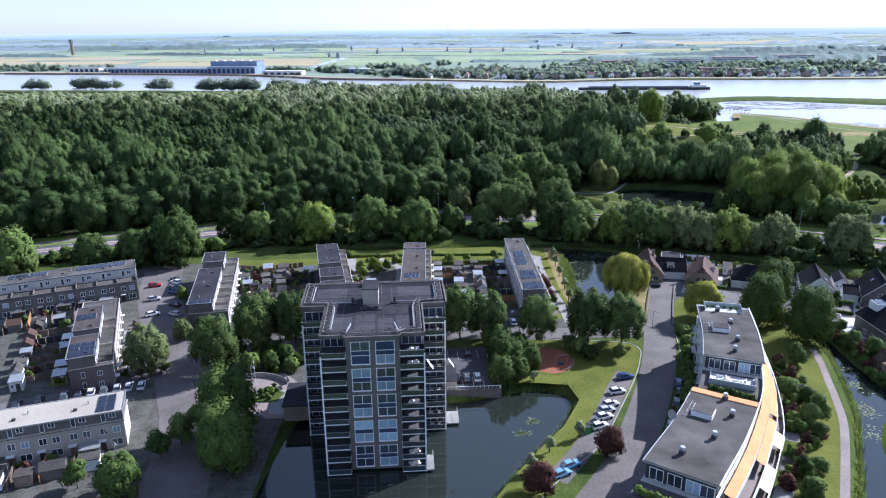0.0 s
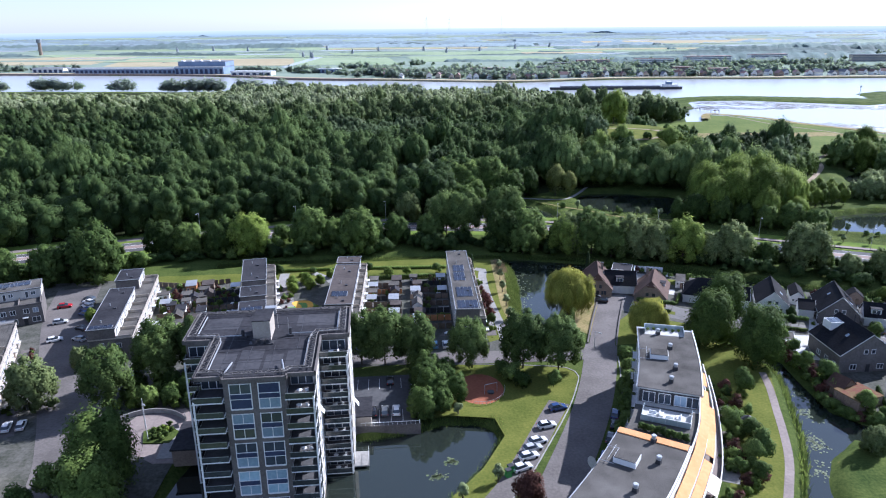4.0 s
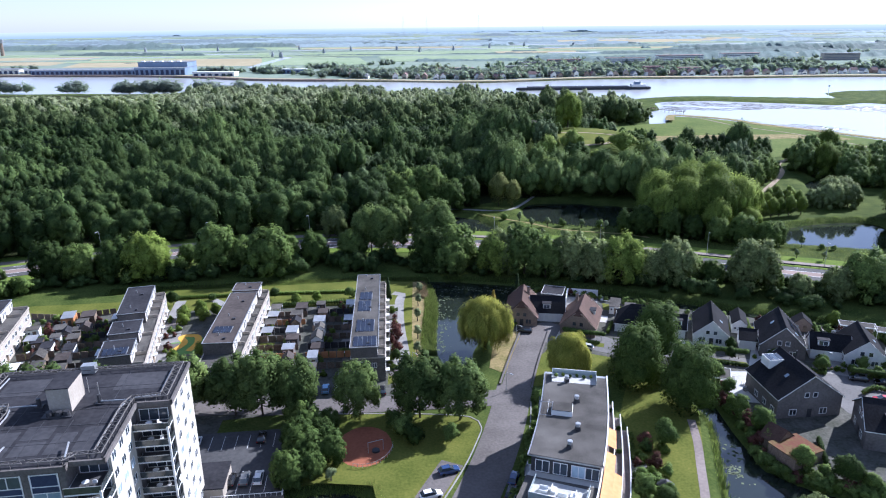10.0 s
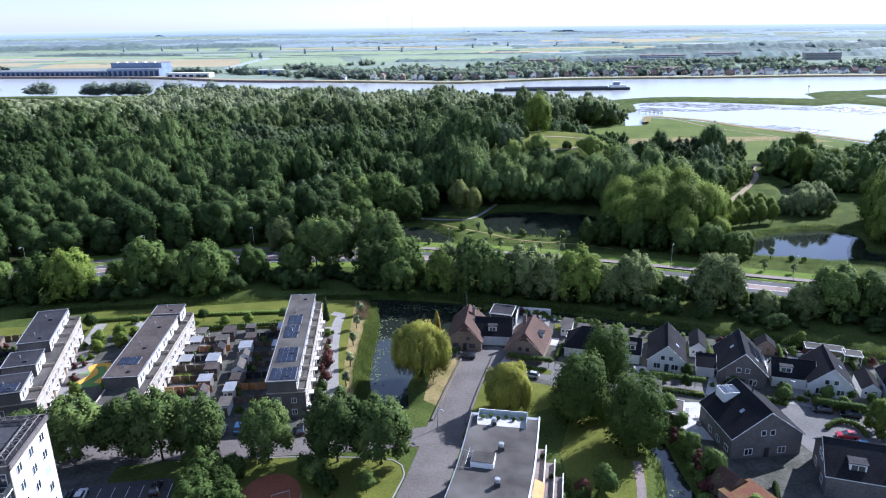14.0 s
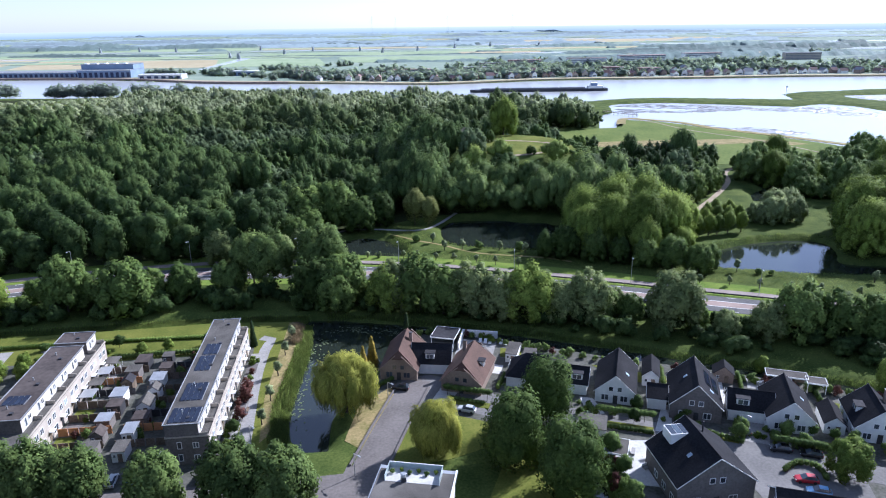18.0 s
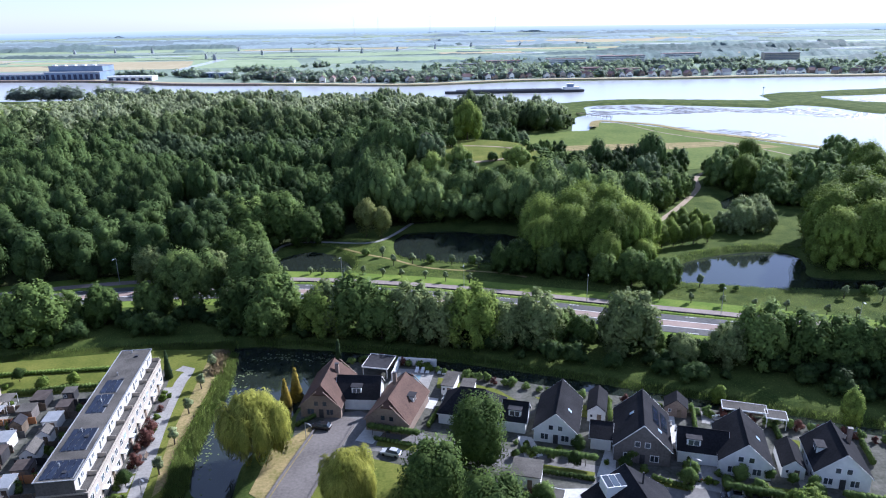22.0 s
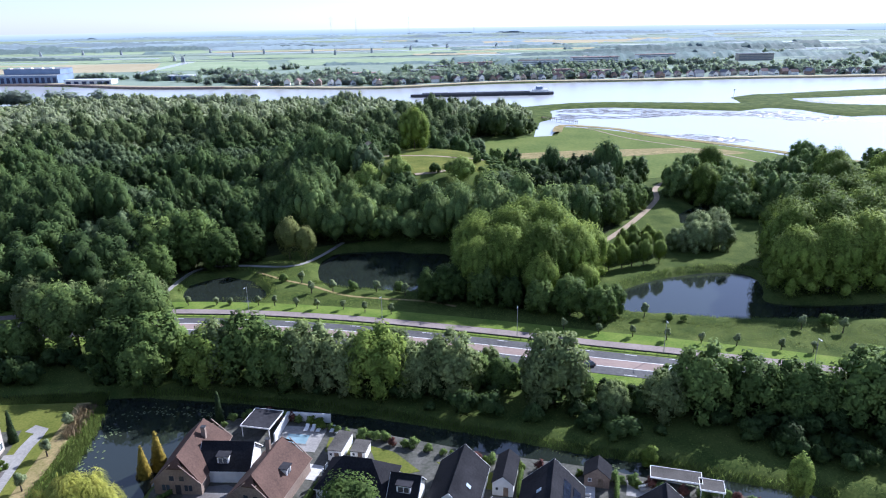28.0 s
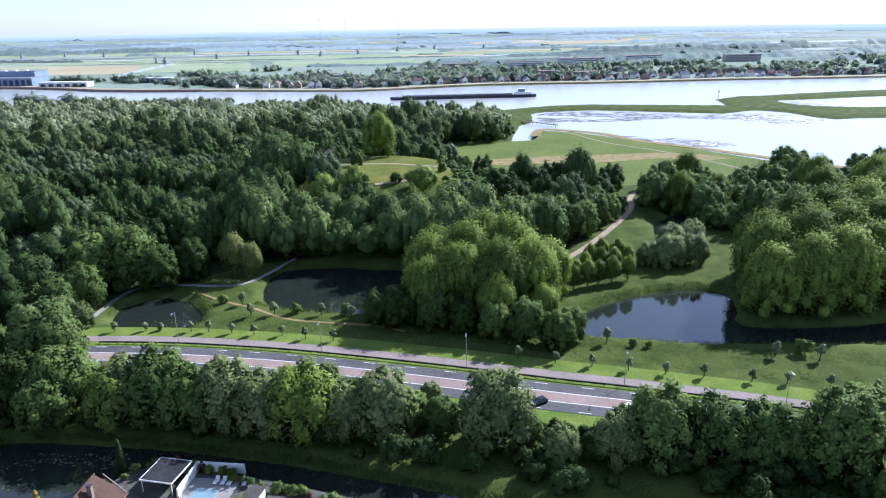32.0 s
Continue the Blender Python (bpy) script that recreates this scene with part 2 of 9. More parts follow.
# field green lightened to carry painted haze
M_FARGREEN = surface("hazed_green_field", (0.24, 0.31, 0.18), (0.33, 0.39, 0.25), 0.95, 0.03, fine=8, spec=0.05)
M_LEAFD = foliage("dark_alder_leaves", (0.042, 0.075, 0.018), (0.105, 0.155, 0.036), 0.5)
M_DECK = surface("dark_asphalt", (0.055, 0.055, 0.058), (0.095, 0.095, 0.098), 0.85, 0.5, fine=12)
M_TILE = surface("pale_terrace_tiles", (0.42, 0.41, 0.39), (0.58, 0.57, 0.54), 0.8, 0.9, fine=8)
M_PATH = surface("pinkish_path", (0.20, 0.165, 0.15), (0.30, 0.25, 0.225), 0.9, 0.6, fine=10)
M_KERB = surface("pale_kerb", (0.26, 0.25, 0.24), (0.36, 0.35, 0.335), 0.85, 1.0)
M_CLEARGLASS = surface("frosted_glass_screen", (0.34, 0.40, 0.40), (0.44, 0.50, 0.50), 0.1, 0.8, spec=0.8)
M_LEAFS = foliage("lime_leaves", (0.056, 0.094, 0.026), (0.13, 0.185, 0.05), 0.4)
M_CLOSE = surface("grey_paving_bricks", (0.12, 0.116, 0.112), (0.19, 0.184, 0.178), 0.9, 0.5, fine=14)
M_WOODSG = foliage("grey_willow_leaves", (0.07, 0.108, 0.045), (0.14, 0.186, 0.085), 0.3, 0.4, tone=True)
M_VERGE = surface("lush_verge_grass", (0.095, 0.155, 0.026), (0.195, 0.245, 0.052), 0.95, 0.6, fine=12, spec=0.05, bump=0.6, c=(0.22, 0.22, 0.08))

# ---------------------------------------------------------------- mesh helpers
class Mesh:
    """Gathers corners and faces; made into one object at the end."""

    def __init__(self):
        self.v, self.f = [], []

    def add(self, verts, faces):
        o = len(self.v)
        self.v += [tuple(p) for p in verts]
        self.f += [tuple(i + o for i in f) for f in faces]
        return self

    def box(self, x0, x1, y0, y1, z0, z1, top=1.0):
        """A block; top: how far its upper face is drawn in."""
        cx, cy = (x0 + x1) / 2, (y0 + y1) / 2
        lo = [(x0, y0, z0), (x1, y0, z0), (x1, y1, z0), (x0, y1, z0)]
        hi = [(cx + (x - cx) * top, cy + (y - cy) * top, z1) for x, y, _ in lo]
        return self.add(lo + hi, [(3, 2, 1, 0), (4, 5, 6, 7), (0, 1, 5, 4), (1, 2, 6, 5), (2, 3, 7, 6), (3, 0, 4, 7)])

    def prism(self, pts, z0, z1):
        n = len(pts)
        if sum(pts[i][0] * pts[(i + 1) % n][1] - pts[(i + 1) % n][0] * pts[i][1] for i in range(n)) < 0:
            pts = pts[::-1]
        v = [(x, y, z0) for x, y in pts] + [(x, y, z1) for x, y in pts]
        f = [tuple(range(n - 1, -1, -1)), tuple(range(n, 2 * n))]
        f += [(i, (i + 1) % n, n + (i + 1) % n, n + i) for i in range(n)]
        return self.add(v, f)

    def rod(self, a, b, r0, r1=None, n=6):
        a, b = Vector(a), Vector(b)
        r1 = r0 if r1 is None else r1
        d = (b - a).normalized()
        u = d.orthogonal().normalized()
        w = d.cross(u)
        v = []
        for p, r in ((a, r0), (b, r1)):
            v += [p + (u * math.cos(k * 6.2832 / n) + w * math.sin(k * 6.2832 / n)) * r for k in range(n)]
        f = [(k, (k + 1) % n, n + (k + 1) % n, n + k) for k in range(n)]
        f += [tuple(range(n - 1, -1, -1)), tuple(range(n, 2 * n))]
        return self.add(v, f)

    def slab(self, quad, thick):
        """A sloping plate under four corners."""
        q = [Vector(p) for p in quad]
        n = (q[1] - q[0]).cross(q[3] - q[0]).normalized()
        lo = [p - n * thick for p in q]
        return self.add(q + lo, [(0, 1, 2, 3), (7, 6, 5, 4), (0, 4, 5, 1), (1, 5, 6, 2), (2, 6, 7, 3), (3, 7, 4, 0)])

    def data(self, name, material):
        assert self.f, name
        me = bpy.data.meshes.new(name)
        me.from_pydata(self.v, [], self.f)
        me.materials.append(material)
        me.update()
        return me

    def part(self, name, material, parent, label="", at=None):
        return part(name, self.data(name, material), parent, label, at)

    def single(self, name, material, label="", category="", group="", kind=""):
        return tagged(new(name, self.data(name, material)), label, category, group, kind)


def part(name, me, parent, label="", at=None):
    ob = new(name, me)
    ob.parent = parent
    if at:
        ob.location = at
    return tagged(ob, label)


def thing(name, x, y, z, rz, label, category, group="", kind=""):
    e = new(name)
    e.matrix_basis = pose(x, y, z, 0, 0, rz)
    e.empty_display_size = 0.5
    return tagged(e, label, category, group, kind)


BOXES = {}


def box_part(name, size, at, material, parent, label="", rz=0.0):
    """A block of that size standing centred over at; alike blocks share their mesh."""
    key = (name, tuple(round(s, 2) for s in size), material.name)
    if key not in BOXES:
        sx, sy, sz = size
        BOXES[key] = Mesh().box(-sx / 2, sx / 2, -sy / 2, sy / 2, 0, sz).data(name, material)
    ob = part(name, BOXES[key], parent, label, at)
    ob.rotation_euler[2] = radians(rz)
    return ob


def inside(poly, X, Y):
    r = np.zeros(np.shape(X), bool)
    n = len(poly)
    for i in range(n):
        (x0, y0), (x1, y1) = poly[i], poly[(i + 1) % n]
        if y0 == y1:
            continue
        c = ((y0 > Y) != (y1 > Y)) & (X < (x1 - x0) * (Y - y0) / (y1 - y0) + x0)
        r ^= c
    return r


def edge_distance(poly, X, Y, closed=True):
    d = np.full(np.shape(X), 1e9)
    for i in range(len(poly) if closed else len(poly) - 1):
        (x0, y0), (x1, y1) = poly[i], poly[(i + 1) % len(poly)]
        ex, ey = x1 - x0, y1 - y0
        k = np.clip(((X - x0) * ex + (Y - y0) * ey) / max(ex * ex + ey * ey, 1e-6), 0, 1)
        d = np.minimum(d, np.hypot(X - x0 - k * ex, Y - y0 - k * ey))
    return d


def smooth_line(pts, step=4.0):
    """Points along a rounded line through pts."""
    out = []
    p = [pts[0], *pts, pts[-1]]
    for i in range(1, len(p) - 2):
        a, b, c, d = (np.array(p[i + k], float) for k in (-1, 0, 1, 2))
        n = max(1, int(np.hypot(*(c - b)) / step))
        for k in range(n):
            s = k / n
            out.append(0.5 * (2 * b + (c - a) * s + (2 * a - 5 * b + 4 * c - d) * s * s + (3 * b - a - 3 * c + d) * s ** 3))
    out.append(np.array(pts[-1], float))
    return np.array(out)


def along(line):
    d = np.gradient(line, axis=0)
    d /= np.linalg.norm(d, axis=1)[:, None]
    return d, np.stack([d[:, 1], -d[:, 0]], 1)   # heading, and the side to its right

# ---------------------------------------------------------------- ground and water
WATER_Z = -1.8
POND = [(-36, 96), (-20, 90), (0, 92), (6, 104), (12, 114), (19.3, 125), (25.2, 132.5), (30.5, 143), (29.3, 149.5), (20, 151), (12.3, 147.7), (-1, 144), (-2, 150), (-30, 148), (-33, 140), (-36, 120)]
POND_EAST = [(43.5, 256), (45.4, 240), (43.5, 212.5), (45.4, 199.3), (49, 194), (54, 194), (54, 205), (57, 214), (62, 221), (66, 234), (72, 245), (80, 248), (97, 241.2), (104, 237.6), (120, 229.4), (131, 224.4), (148, 217.4), (163, 209.5), (186, 198), (240, 171), (242, 176), (188, 202.5), (173, 210), (160, 217.4), (150, 221.8), (143, 225.2), (134, 230), (128, 233), (120, 236.8), (105, 243.6), (82, 252.3), (66, 257), (51, 261), (20, 263.5), (-20, 262), (-60, 258), (-60, 255.5), (-20, 259), (20, 260.5)]
CANAL = [(98, 192), (100, 186), (102.5, 177), (103.3, 168), (99.5, 154), (93.6, 137), (79, 109.5), (68, 92), (60, 80), (80, 80), (92, 126), (97, 134), (106, 141), (130, 128), (150, 118), (152, 124), (130, 135), (112.5, 145.5), (107, 152), (107, 166), (107.6, 176.5), (105, 186), (103, 193)]
POND_NE = [(180, 291), (186, 305), (202, 314), (225, 319), (240, 315), (236, 300), (228, 290), (243, 285), (270, 283), (300, 290), (300, 262), (257, 271.5), (237, 276), (214, 279), (197, 285.5)]
POND_N = [(46.5, 328), (49, 341), (66, 343), (76.5, 323), (72, 314), (66, 312.5), (52, 318)]
POND_DARK = [(90, 330), (91.7, 363), (116, 363), (151, 349), (148, 330), (143, 320), (126, 315.5), (104, 321)]
BROOK = [(243, 375), (250, 392), (262, 402), (268, 420), (276, 420), (270, 398), (258, 386), (250, 372)]
RIVER = [(-1600, 1080), (-661, 990), (-275, 945), (-106, 925), (-23, 885), (60, 872), (119, 840), (180, 800), (228, 766), (262, 790), (312, 813), (346, 821), (376, 819), (430, 801), (483, 784), (503, 777), (514, 806), (520, 831), (556, 852), (590, 850), (631, 859), (724, 870), (1800, 900), (1800, 1000), (889, 1028), (671, 1050), (507, 1054), (312, 1071), (150, 1037), (11, 1079), (-182, 1138), (-367, 1240), (-817, 1326), (-1600, 1420)]
LAGOON = [(283, 706), (293, 741), (298, 764), (313, 775), (361, 778), (409, 754), (455, 730), (470, 722), (508, 738), (515, 733), (528, 716), (531, 682), (540, 664), (563, 666), (700, 650), (1500, 560), (1500, 330), (620, 395), (417, 458), (376, 515), (366, 532), (353, 553), (338, 574), (325, 593), (315, 623), (302, 639), (282, 656), (274, 650), (264, 632), (254, 611), (242, 614), (254, 652), (269, 694)]
LAGOON_E = [(577, 807), (629, 808), (679, 814), (1500, 830), (1500, 690), (613, 731), (584, 747), (573, 765), (571, 792)]


def rounded(poly, times=2):
    """The outline with its corners cut off."""
    for _ in range(times):
        out = []
        for (xa, ya), (xb, yb) in zip(poly, poly[1:] + poly[:1]):
            out += [(xa * 0.75 + xb * 0.25, ya * 0.75 + yb * 0.25), (xa * 0.25 + xb * 0.75, ya * 0.25 + yb * 0.75)]
        poly = out
    return poly


POND, POND_NE, POND_N, POND_DARK = (rounded(p) for p in (POND, POND_NE, POND_N, POND_DARK))
WATERS = [POND, POND_EAST, CANAL, POND_NE, POND_N, POND_DARK, BROOK, RIVER, LAGOON, LAGOON_E]
HILL = (135.0, 434.0, 67.0, 19.5)


def ground_z(X, Y):
    X, Y = np.asarray(X, float), np.asarray(Y, float)
    z = np.zeros(X.shape)
    for w in WATERS:
        xs, ys = [p[0] for p in w], [p[1] for p in w]
        near = (X > min(xs) - 8) & (X < max(xs) + 8) & (Y > min(ys) - 8) & (Y < max(ys) + 8)
        if not near.any():
            continue
        d = edge_distance(w, X[near], Y[near])
        inn = inside(w, X[near], Y[near])
        slope = 2.4 if w not in (RIVER, LAGOON, LAGOON_E) else 8.0
        depth = np.where(inn, -1.85 - np.minimum(d / slope, 1.3), -1.85 * np.clip(1 - d / slope, 0, 1))
        z[near] = np.minimum(z[near], depth)
    r = np.clip((1 - np.hypot(X - HILL[0], Y - HILL[1]) / HILL[2]) / 0.55, 0, 1)
    z += HILL[3] * r * r * (3 - 2 * r)
    return z


def gz(x, y):
    return float(ground_z(np.array([x]), np.array([y]))[0])


def spread(lo, hi, fine0, fine1, step, grow=1.18):
    a = list(np.arange(fine0, fine1, step))
    s, v = step, a[-1]
    while v < hi:
        s *= grow
        v += s
        a.append(min(v, hi))
    s, v = step, a[0]
    while v > lo:
        s *= grow
        v -= s
        a.insert(0, max(v, lo))
    return np.array(a)


def grid_sheet(gx, gy, name, material):
    X, Y = np.meshgrid(gx, gy)
    Z = ground_z(X, Y)
    nx, ny = len(gx), len(gy)
    me = bpy.data.meshes.new(name)
    V = np.stack([X, Y, Z], -1).reshape(-1, 3)
    i = np.arange(nx * ny).reshape(ny, nx)
    Q = np.stack([i[:-1, :-1], i[:-1, 1:], i[1:, 1:], i[1:, :-1]], -1).reshape(-1, 4)
    fill(me, V, Q)
    me.materials.append(material)
    return new(name, me)


def fill(me, V, Q):
    """A mesh of quads from arrays."""
    me.vertices.add(len(V))
    me.vertices.foreach_set("co", np.ascontiguousarray(V, np.float32).ravel())
    me.loops.add(Q.size)
    me.loops.foreach_set("vertex_index", np.ascontiguousarray(Q, np.int32).ravel())
    me.polygons.add(len(Q))
    k = Q.shape[1]
    me.polygons.foreach_set("loop_start", np.arange(0, Q.size, k, dtype=np.int32))
    me.polygons.foreach_set("loop_total", np.full(len(Q), k, np.int32))
    me.update(calc_edges=True)


gx0 = spread(-4950, 4950, -140, 260, 2.0)
gx1 = spread(-4950, 4950, 266, 740, 6.0)
gx = np.concatenate([gx0[gx0 <= 260], gx1[gx1 > 263]])
gy0 = np.arange(88, 330, 2.0)
gy1 = np.arange(330, 900, 6.0)
gy2 = spread(0, 4950, 900, 1260, 16.0)
gy = np.concatenate([[-900, -400, -150, -40, 20, 60, 76], gy0, gy1, gy2[gy2 >= 900]])
ground = tagged(grid_sheet(gx, gy, "ground", M_GRASS), "flat grassy land running out to the horizon", "ground", kind="structure")

water = Mesh().box(-200, 330, 70, 430, WATER_Z - 1.2, WATER_Z).single("water", M_WATER, "dark still water of ponds and canals", "water", kind="structure")
river = Mesh().box(-1650, 1850, 432, 1450, WATER_Z - 1.2, WATER_Z).single("river", M_RIVER, "wide river and tidal lagoon, brightness of mirrored sky in its colour", "water", kind="structure")


def sheet(name, pts, z, material, label, category, kind="structure", thick=0.12):
    return Mesh().prism(pts, z - thick, z).single(name, material, label, category, kind=kind)


def ribbon(name, line, lo, hi, z, material, label, category, thick=0.1, drape=False, parent=None):
    """A strip along a line between two offsets to its right."""
    d, side = along(line)
    m = Mesh()
    n = len(line)
    v = []
    for p, s in zip(line, side):
        for off in (lo, hi):
            q = p + s * off
            zz = z + (max(gz(q[0], q[1]), 0) if drape else 0)
            v += [(q[0], q[1], zz), (q[0], q[1], zz - thick)]
    f = []
    for i in range(n - 1):
        a, b = 4 * i, 4 * i + 4
        f += [(a, a + 2, b + 2, b), (a, b, b + 1, a + 1), (a + 2, a + 3, b + 3, b + 2)]
    m.add(v, f)
    if parent:
        return m.part(name, material, parent, label)
    return m.single(name, material, label, category, kind="structure")


# main road along the wood
ROAD = smooth_line([(-420, 130), (-260, 210), (-157, 259), (-99, 280), (-46, 295), (0, 302), (38, 299.8), (63, 295.6), (81.4, 290.7), (105.4, 282.6), (139, 268.7), (164, 257.4), (180, 250.7), (197, 243), (214, 234.8), (260, 209), (340, 162), (480, 88)], 5.0)
ribbon("road", ROAD, -6.2, 6.2, 0.10, M_ASPHALT, "grey asphalt main road beside the wood", "road")
ribbon("road_median", ROAD, -1.9, 1.9, 0.108, M_BROWN, "brownish centre strip of the main road", "road", 0.006)
for off in (-2.1, 2.1):
    ribbon("road_line", ROAD, off - 0.14, off + 0.14, 0.112, M_LINE, "solid white road line", "road marking", 0.006)
ribbon("cycle_path", ROAD, -12.6, -9.2, 0.08, M_PATH, "pale cycle path behind the guard rail", "path")
for lo, hi in ((-18.5, -12.7), (-9.1, -6.3), (6.3, 11.5)):
    ribbon("road_verge", ROAD, lo, hi, 0.06, M_VERGE, "lush green grass verge beside the main road", "verge", 0.06, drape=False)
# dashes of the main road
dash = Mesh()
dd, ss = along(ROAD)
for off in (-5.6, 5.6):
    for i in range(0, len(ROAD) - 1):
        if i % 2 == 0:
            a, b = ROAD[i] + ss[i] * off, ROAD[i] + dd[i] * 3 + ss[i] * off
            w = ss[i] * 0.1
            dash.add([(*(a - w), 0.112), (*(a + w), 0.112), (*(b + w), 0.112), (*(b - w), 0.112)], [(0, 1, 2, 3)])
ribbon("trodden_trail", smooth_line([(70, 341), (80, 331.5), (89.8, 324), (99, 315), (108, 310.5), (124.5, 305), (134, 299)], 2), -0.5, 0.6, 0.05, M_DRY, "trodden trail through the long grass", "path", drape=True)
dash.single("road_dashes", M_LINE, "broken white edge lines of the main road", "road marking", kind="structure")

# neighbourhood
sheet("yards", [(-160, 90), (-36, 90), (-36, 148), (-4, 150), (-4, 175), (42, 180), (42, 196), (36, 250), (-40, 247), (-110, 240), (-190, 215)], 0.03, M_YARD, "paved and planted back yards", "yard")
sheet("yards_east", [(64, 186), (76, 196), (98, 198), (106, 190), (109, 176), (109, 160), (114, 148), (240, 90), (260, 150), (186, 196.5), (163, 207.6), (148, 215.4), (131, 222.4), (120, 227.4), (104, 235.6), (96, 239), (80, 245), (74, 244), (68, 234), (64, 221)], 0.03, M_YARD, "paved and planted yards of the detached houses", "yard")
EROAD = smooth_line([(8, 70), (24, 100), (36, 118), (45, 136), (52, 152), (57, 166), (60.5, 178), (62.5, 185.5)], 3)
ribbon("street", EROAD, -4.2, 4.2, 0.06, M_BRICKROAD, "grey brick street along the pond", "road")
STREET = smooth_line([(62, 180.5), (45, 179.5), (16, 179), (-10, 180), (-40, 172), (-66, 168)], 3)
ribbon("cross_street", STREET, -3.2, 3.6, 0.075, M_BRICKROAD, "grey brick street with parked cars", "road")
WSTREET = smooth_line([(-100, 235), (-93, 212), (-82, 188), (-72, 168), (-62, 148), (-55, 130), (-50, 100), (-46, 70)], 3)
ribbon("side_street", WSTREET, -6.5, 6.5, 0.067, M_BRICKROAD, "wide brick street with parking bays", "road")
ribbon("parking_lane", smooth_line([(-75, 151), (-104, 139), (-130, 128)], 3), -4, 4, 0.055, M_BRICKROAD, "brick parking lane behind the gardens", "road")
BRIDGE = smooth_line([(62.6, 185), (67, 199), (71.5, 212), (74, 219)], 3)
ribbon("bridge_road", BRIDGE, -3.4, 3.4, 0.09, M_BRICKROAD, "brick street running over the bridge", "road", 0.4)
sheet("court", [(68, 213), (72, 221), (78, 221), (90, 212), (98, 203), (92, 199), (82, 205), (76, 207)], 0.06, M_CLOSE, "brick court before the detached houses", "road")
ribbon("close_road", smooth_line([(92, 206), (108, 199), (125, 191), (140, 184), (152, 176), (170, 168), (200, 155)], 3), -3, 3, 0.062, M_CLOSE, "brick close in front of the houses", "road")
sheet("close_square", [(133, 184), (146, 179), (156, 172), (152, 160), (142, 158), (134, 168)], 0.072, M_CLOSE, "brick square of the close", "road")
sheet("lawn", [(20, 151.5), (30, 150), (31.5, 143), (26, 132), (20, 124), (13, 114), (7, 104), (2, 92), (12, 92), (16.5, 106), (23.4, 115), (32, 124.3), (40.5, 139.8), (47.7, 154.4), (51.6, 164.5), (52.6, 168), (52.2, 170.6), (50.6, 172.4), (48, 173.3), (33.7, 175), (13, 176), (13, 150)], 0.045, M_LAWN, "mown grass between pond and street", "lawn")
ribbon("lawn_kerb", smooth_line([(16.5, 106), (23.4, 115), (32, 124.3), (40.5, 139.8), (47.7, 154.4), (51.6, 164.5), (52.6, 168), (52.2, 170.6), (50.6, 172.4), (48, 173.3), (33.7, 175), (14, 176)], 1.5), -0.12, 0.14, 0.15, M_KERB, "pale concrete kerb round the lawn", "kerb", 0.2)
ribbon("parking_bays", smooth_line([(21.5, 113.2), (30.2, 125.5), (36.6, 137.6), (41.6, 148), (45.6, 156)], 1.5), -2.5, 2.2, 0.052, M_BRICKROAD, "paved parking bays beside the lawn", "parking")
ribbon("street_kerb", smooth_line([(50, 130), (55.5, 143), (60, 156), (63.5, 170), (65, 178)], 2), -0.1, 0.15, 0.14, M_KERB, "pale concrete kerb along the street", "kerb", 0.2)
sheet("clay_pitch", [(22 + 11.5 * (0.5 + 0.5 * math.cos(k * 0.349)) , 163 + 7.2 * math.sin(k * 0.349)) for k in range(18)], 0.06, M_CLAY, "red clay play pitch with a round edge", "play area")
sheet("canal_lawn", [(66, 96), (74, 107), (82, 121), (91, 141), (97, 158), (101, 170), (99, 183), (90, 186), (84, 172), (83, 156), (76, 132), (64, 110), (56, 96)], 0.045, M_LAWN, "mown grass beside the canal", "lawn")
ribbon("canal_path", smooth_line([(66, 94), (73.6, 107.2), (81.6, 121.6), (87, 132), (90.6, 141.5), (94, 152), (96.6, 160), (98.5, 168)], 3), -0.85, 0.85, 0.07, M_PATH, "narrow grey path beside the canal", "path")
sheet("reed_lawn", [(32, 188), (43, 194), (42, 212), (43.8, 240), (42, 257), (20, 259), (-40, 255), (-40, 246), (31, 247), (33, 222)], 0.045, M_LAWN, "mown grass beside the reed bank", "lawn")
sheet("dry_strip", [(39.8, 196), (42.2, 200), (40.8, 214), (42.5, 240), (41.8, 257), (39, 257), (38.6, 240), (38.2, 214)], 0.06, M_DRY, "strip of yellowed grass along the reeds", "grass")
ribbon("row_path", smooth_line([(37, 186), (36.6, 198), (34.8, 222), (34.6, 240), (35.4, 246), (32.5, 247.5)], 3), -1.4, 1.4, 0.07, M_PAVE, "pale slab path beside the terraced row", "path")
sheet("north_lawn", [(-3, 237.5), (22.6, 238.5), (22.4, 247), (-8, 247.4), (-40, 245.5), (-38, 238), (-30, 238)], 0.052, M_LAWN, "strip of grass behind the terraced gardens", "lawn")
sheet("verge", [(57.5, 195), (62, 190.5), (66.4, 205), (70, 214), (67, 216), (60, 208)], 0.05, M_DRY, "yellowed grass verge beside the bridge street", "grass")
sheet("bridge_lawn", [(66.5, 185), (78, 186), (88, 190), (90, 198), (80, 203), (76, 206), (71, 200)], 0.05, M_LAWN, "small lawn beside the bridge", "lawn")
sheet("hill_meadow", [(186, 535), (186, 590), (238, 606), (258, 608), (276, 648), (296, 638), (312, 616), (322, 590), (346, 556), (362, 528), (372, 508), (343, 470), (262, 456), (225, 500)], 0.10, M_MEADOW, "bright meadow on the dike", "meadow")
sheet("dike_grass", [(186, 541), (251, 545), (278, 543), (321, 541), (346, 530), (356, 514), (340, 512), (314, 524), (281, 519), (244, 522), (190, 526)], 0.14, M_DRY, "dry grass slope of the dike", "grass")
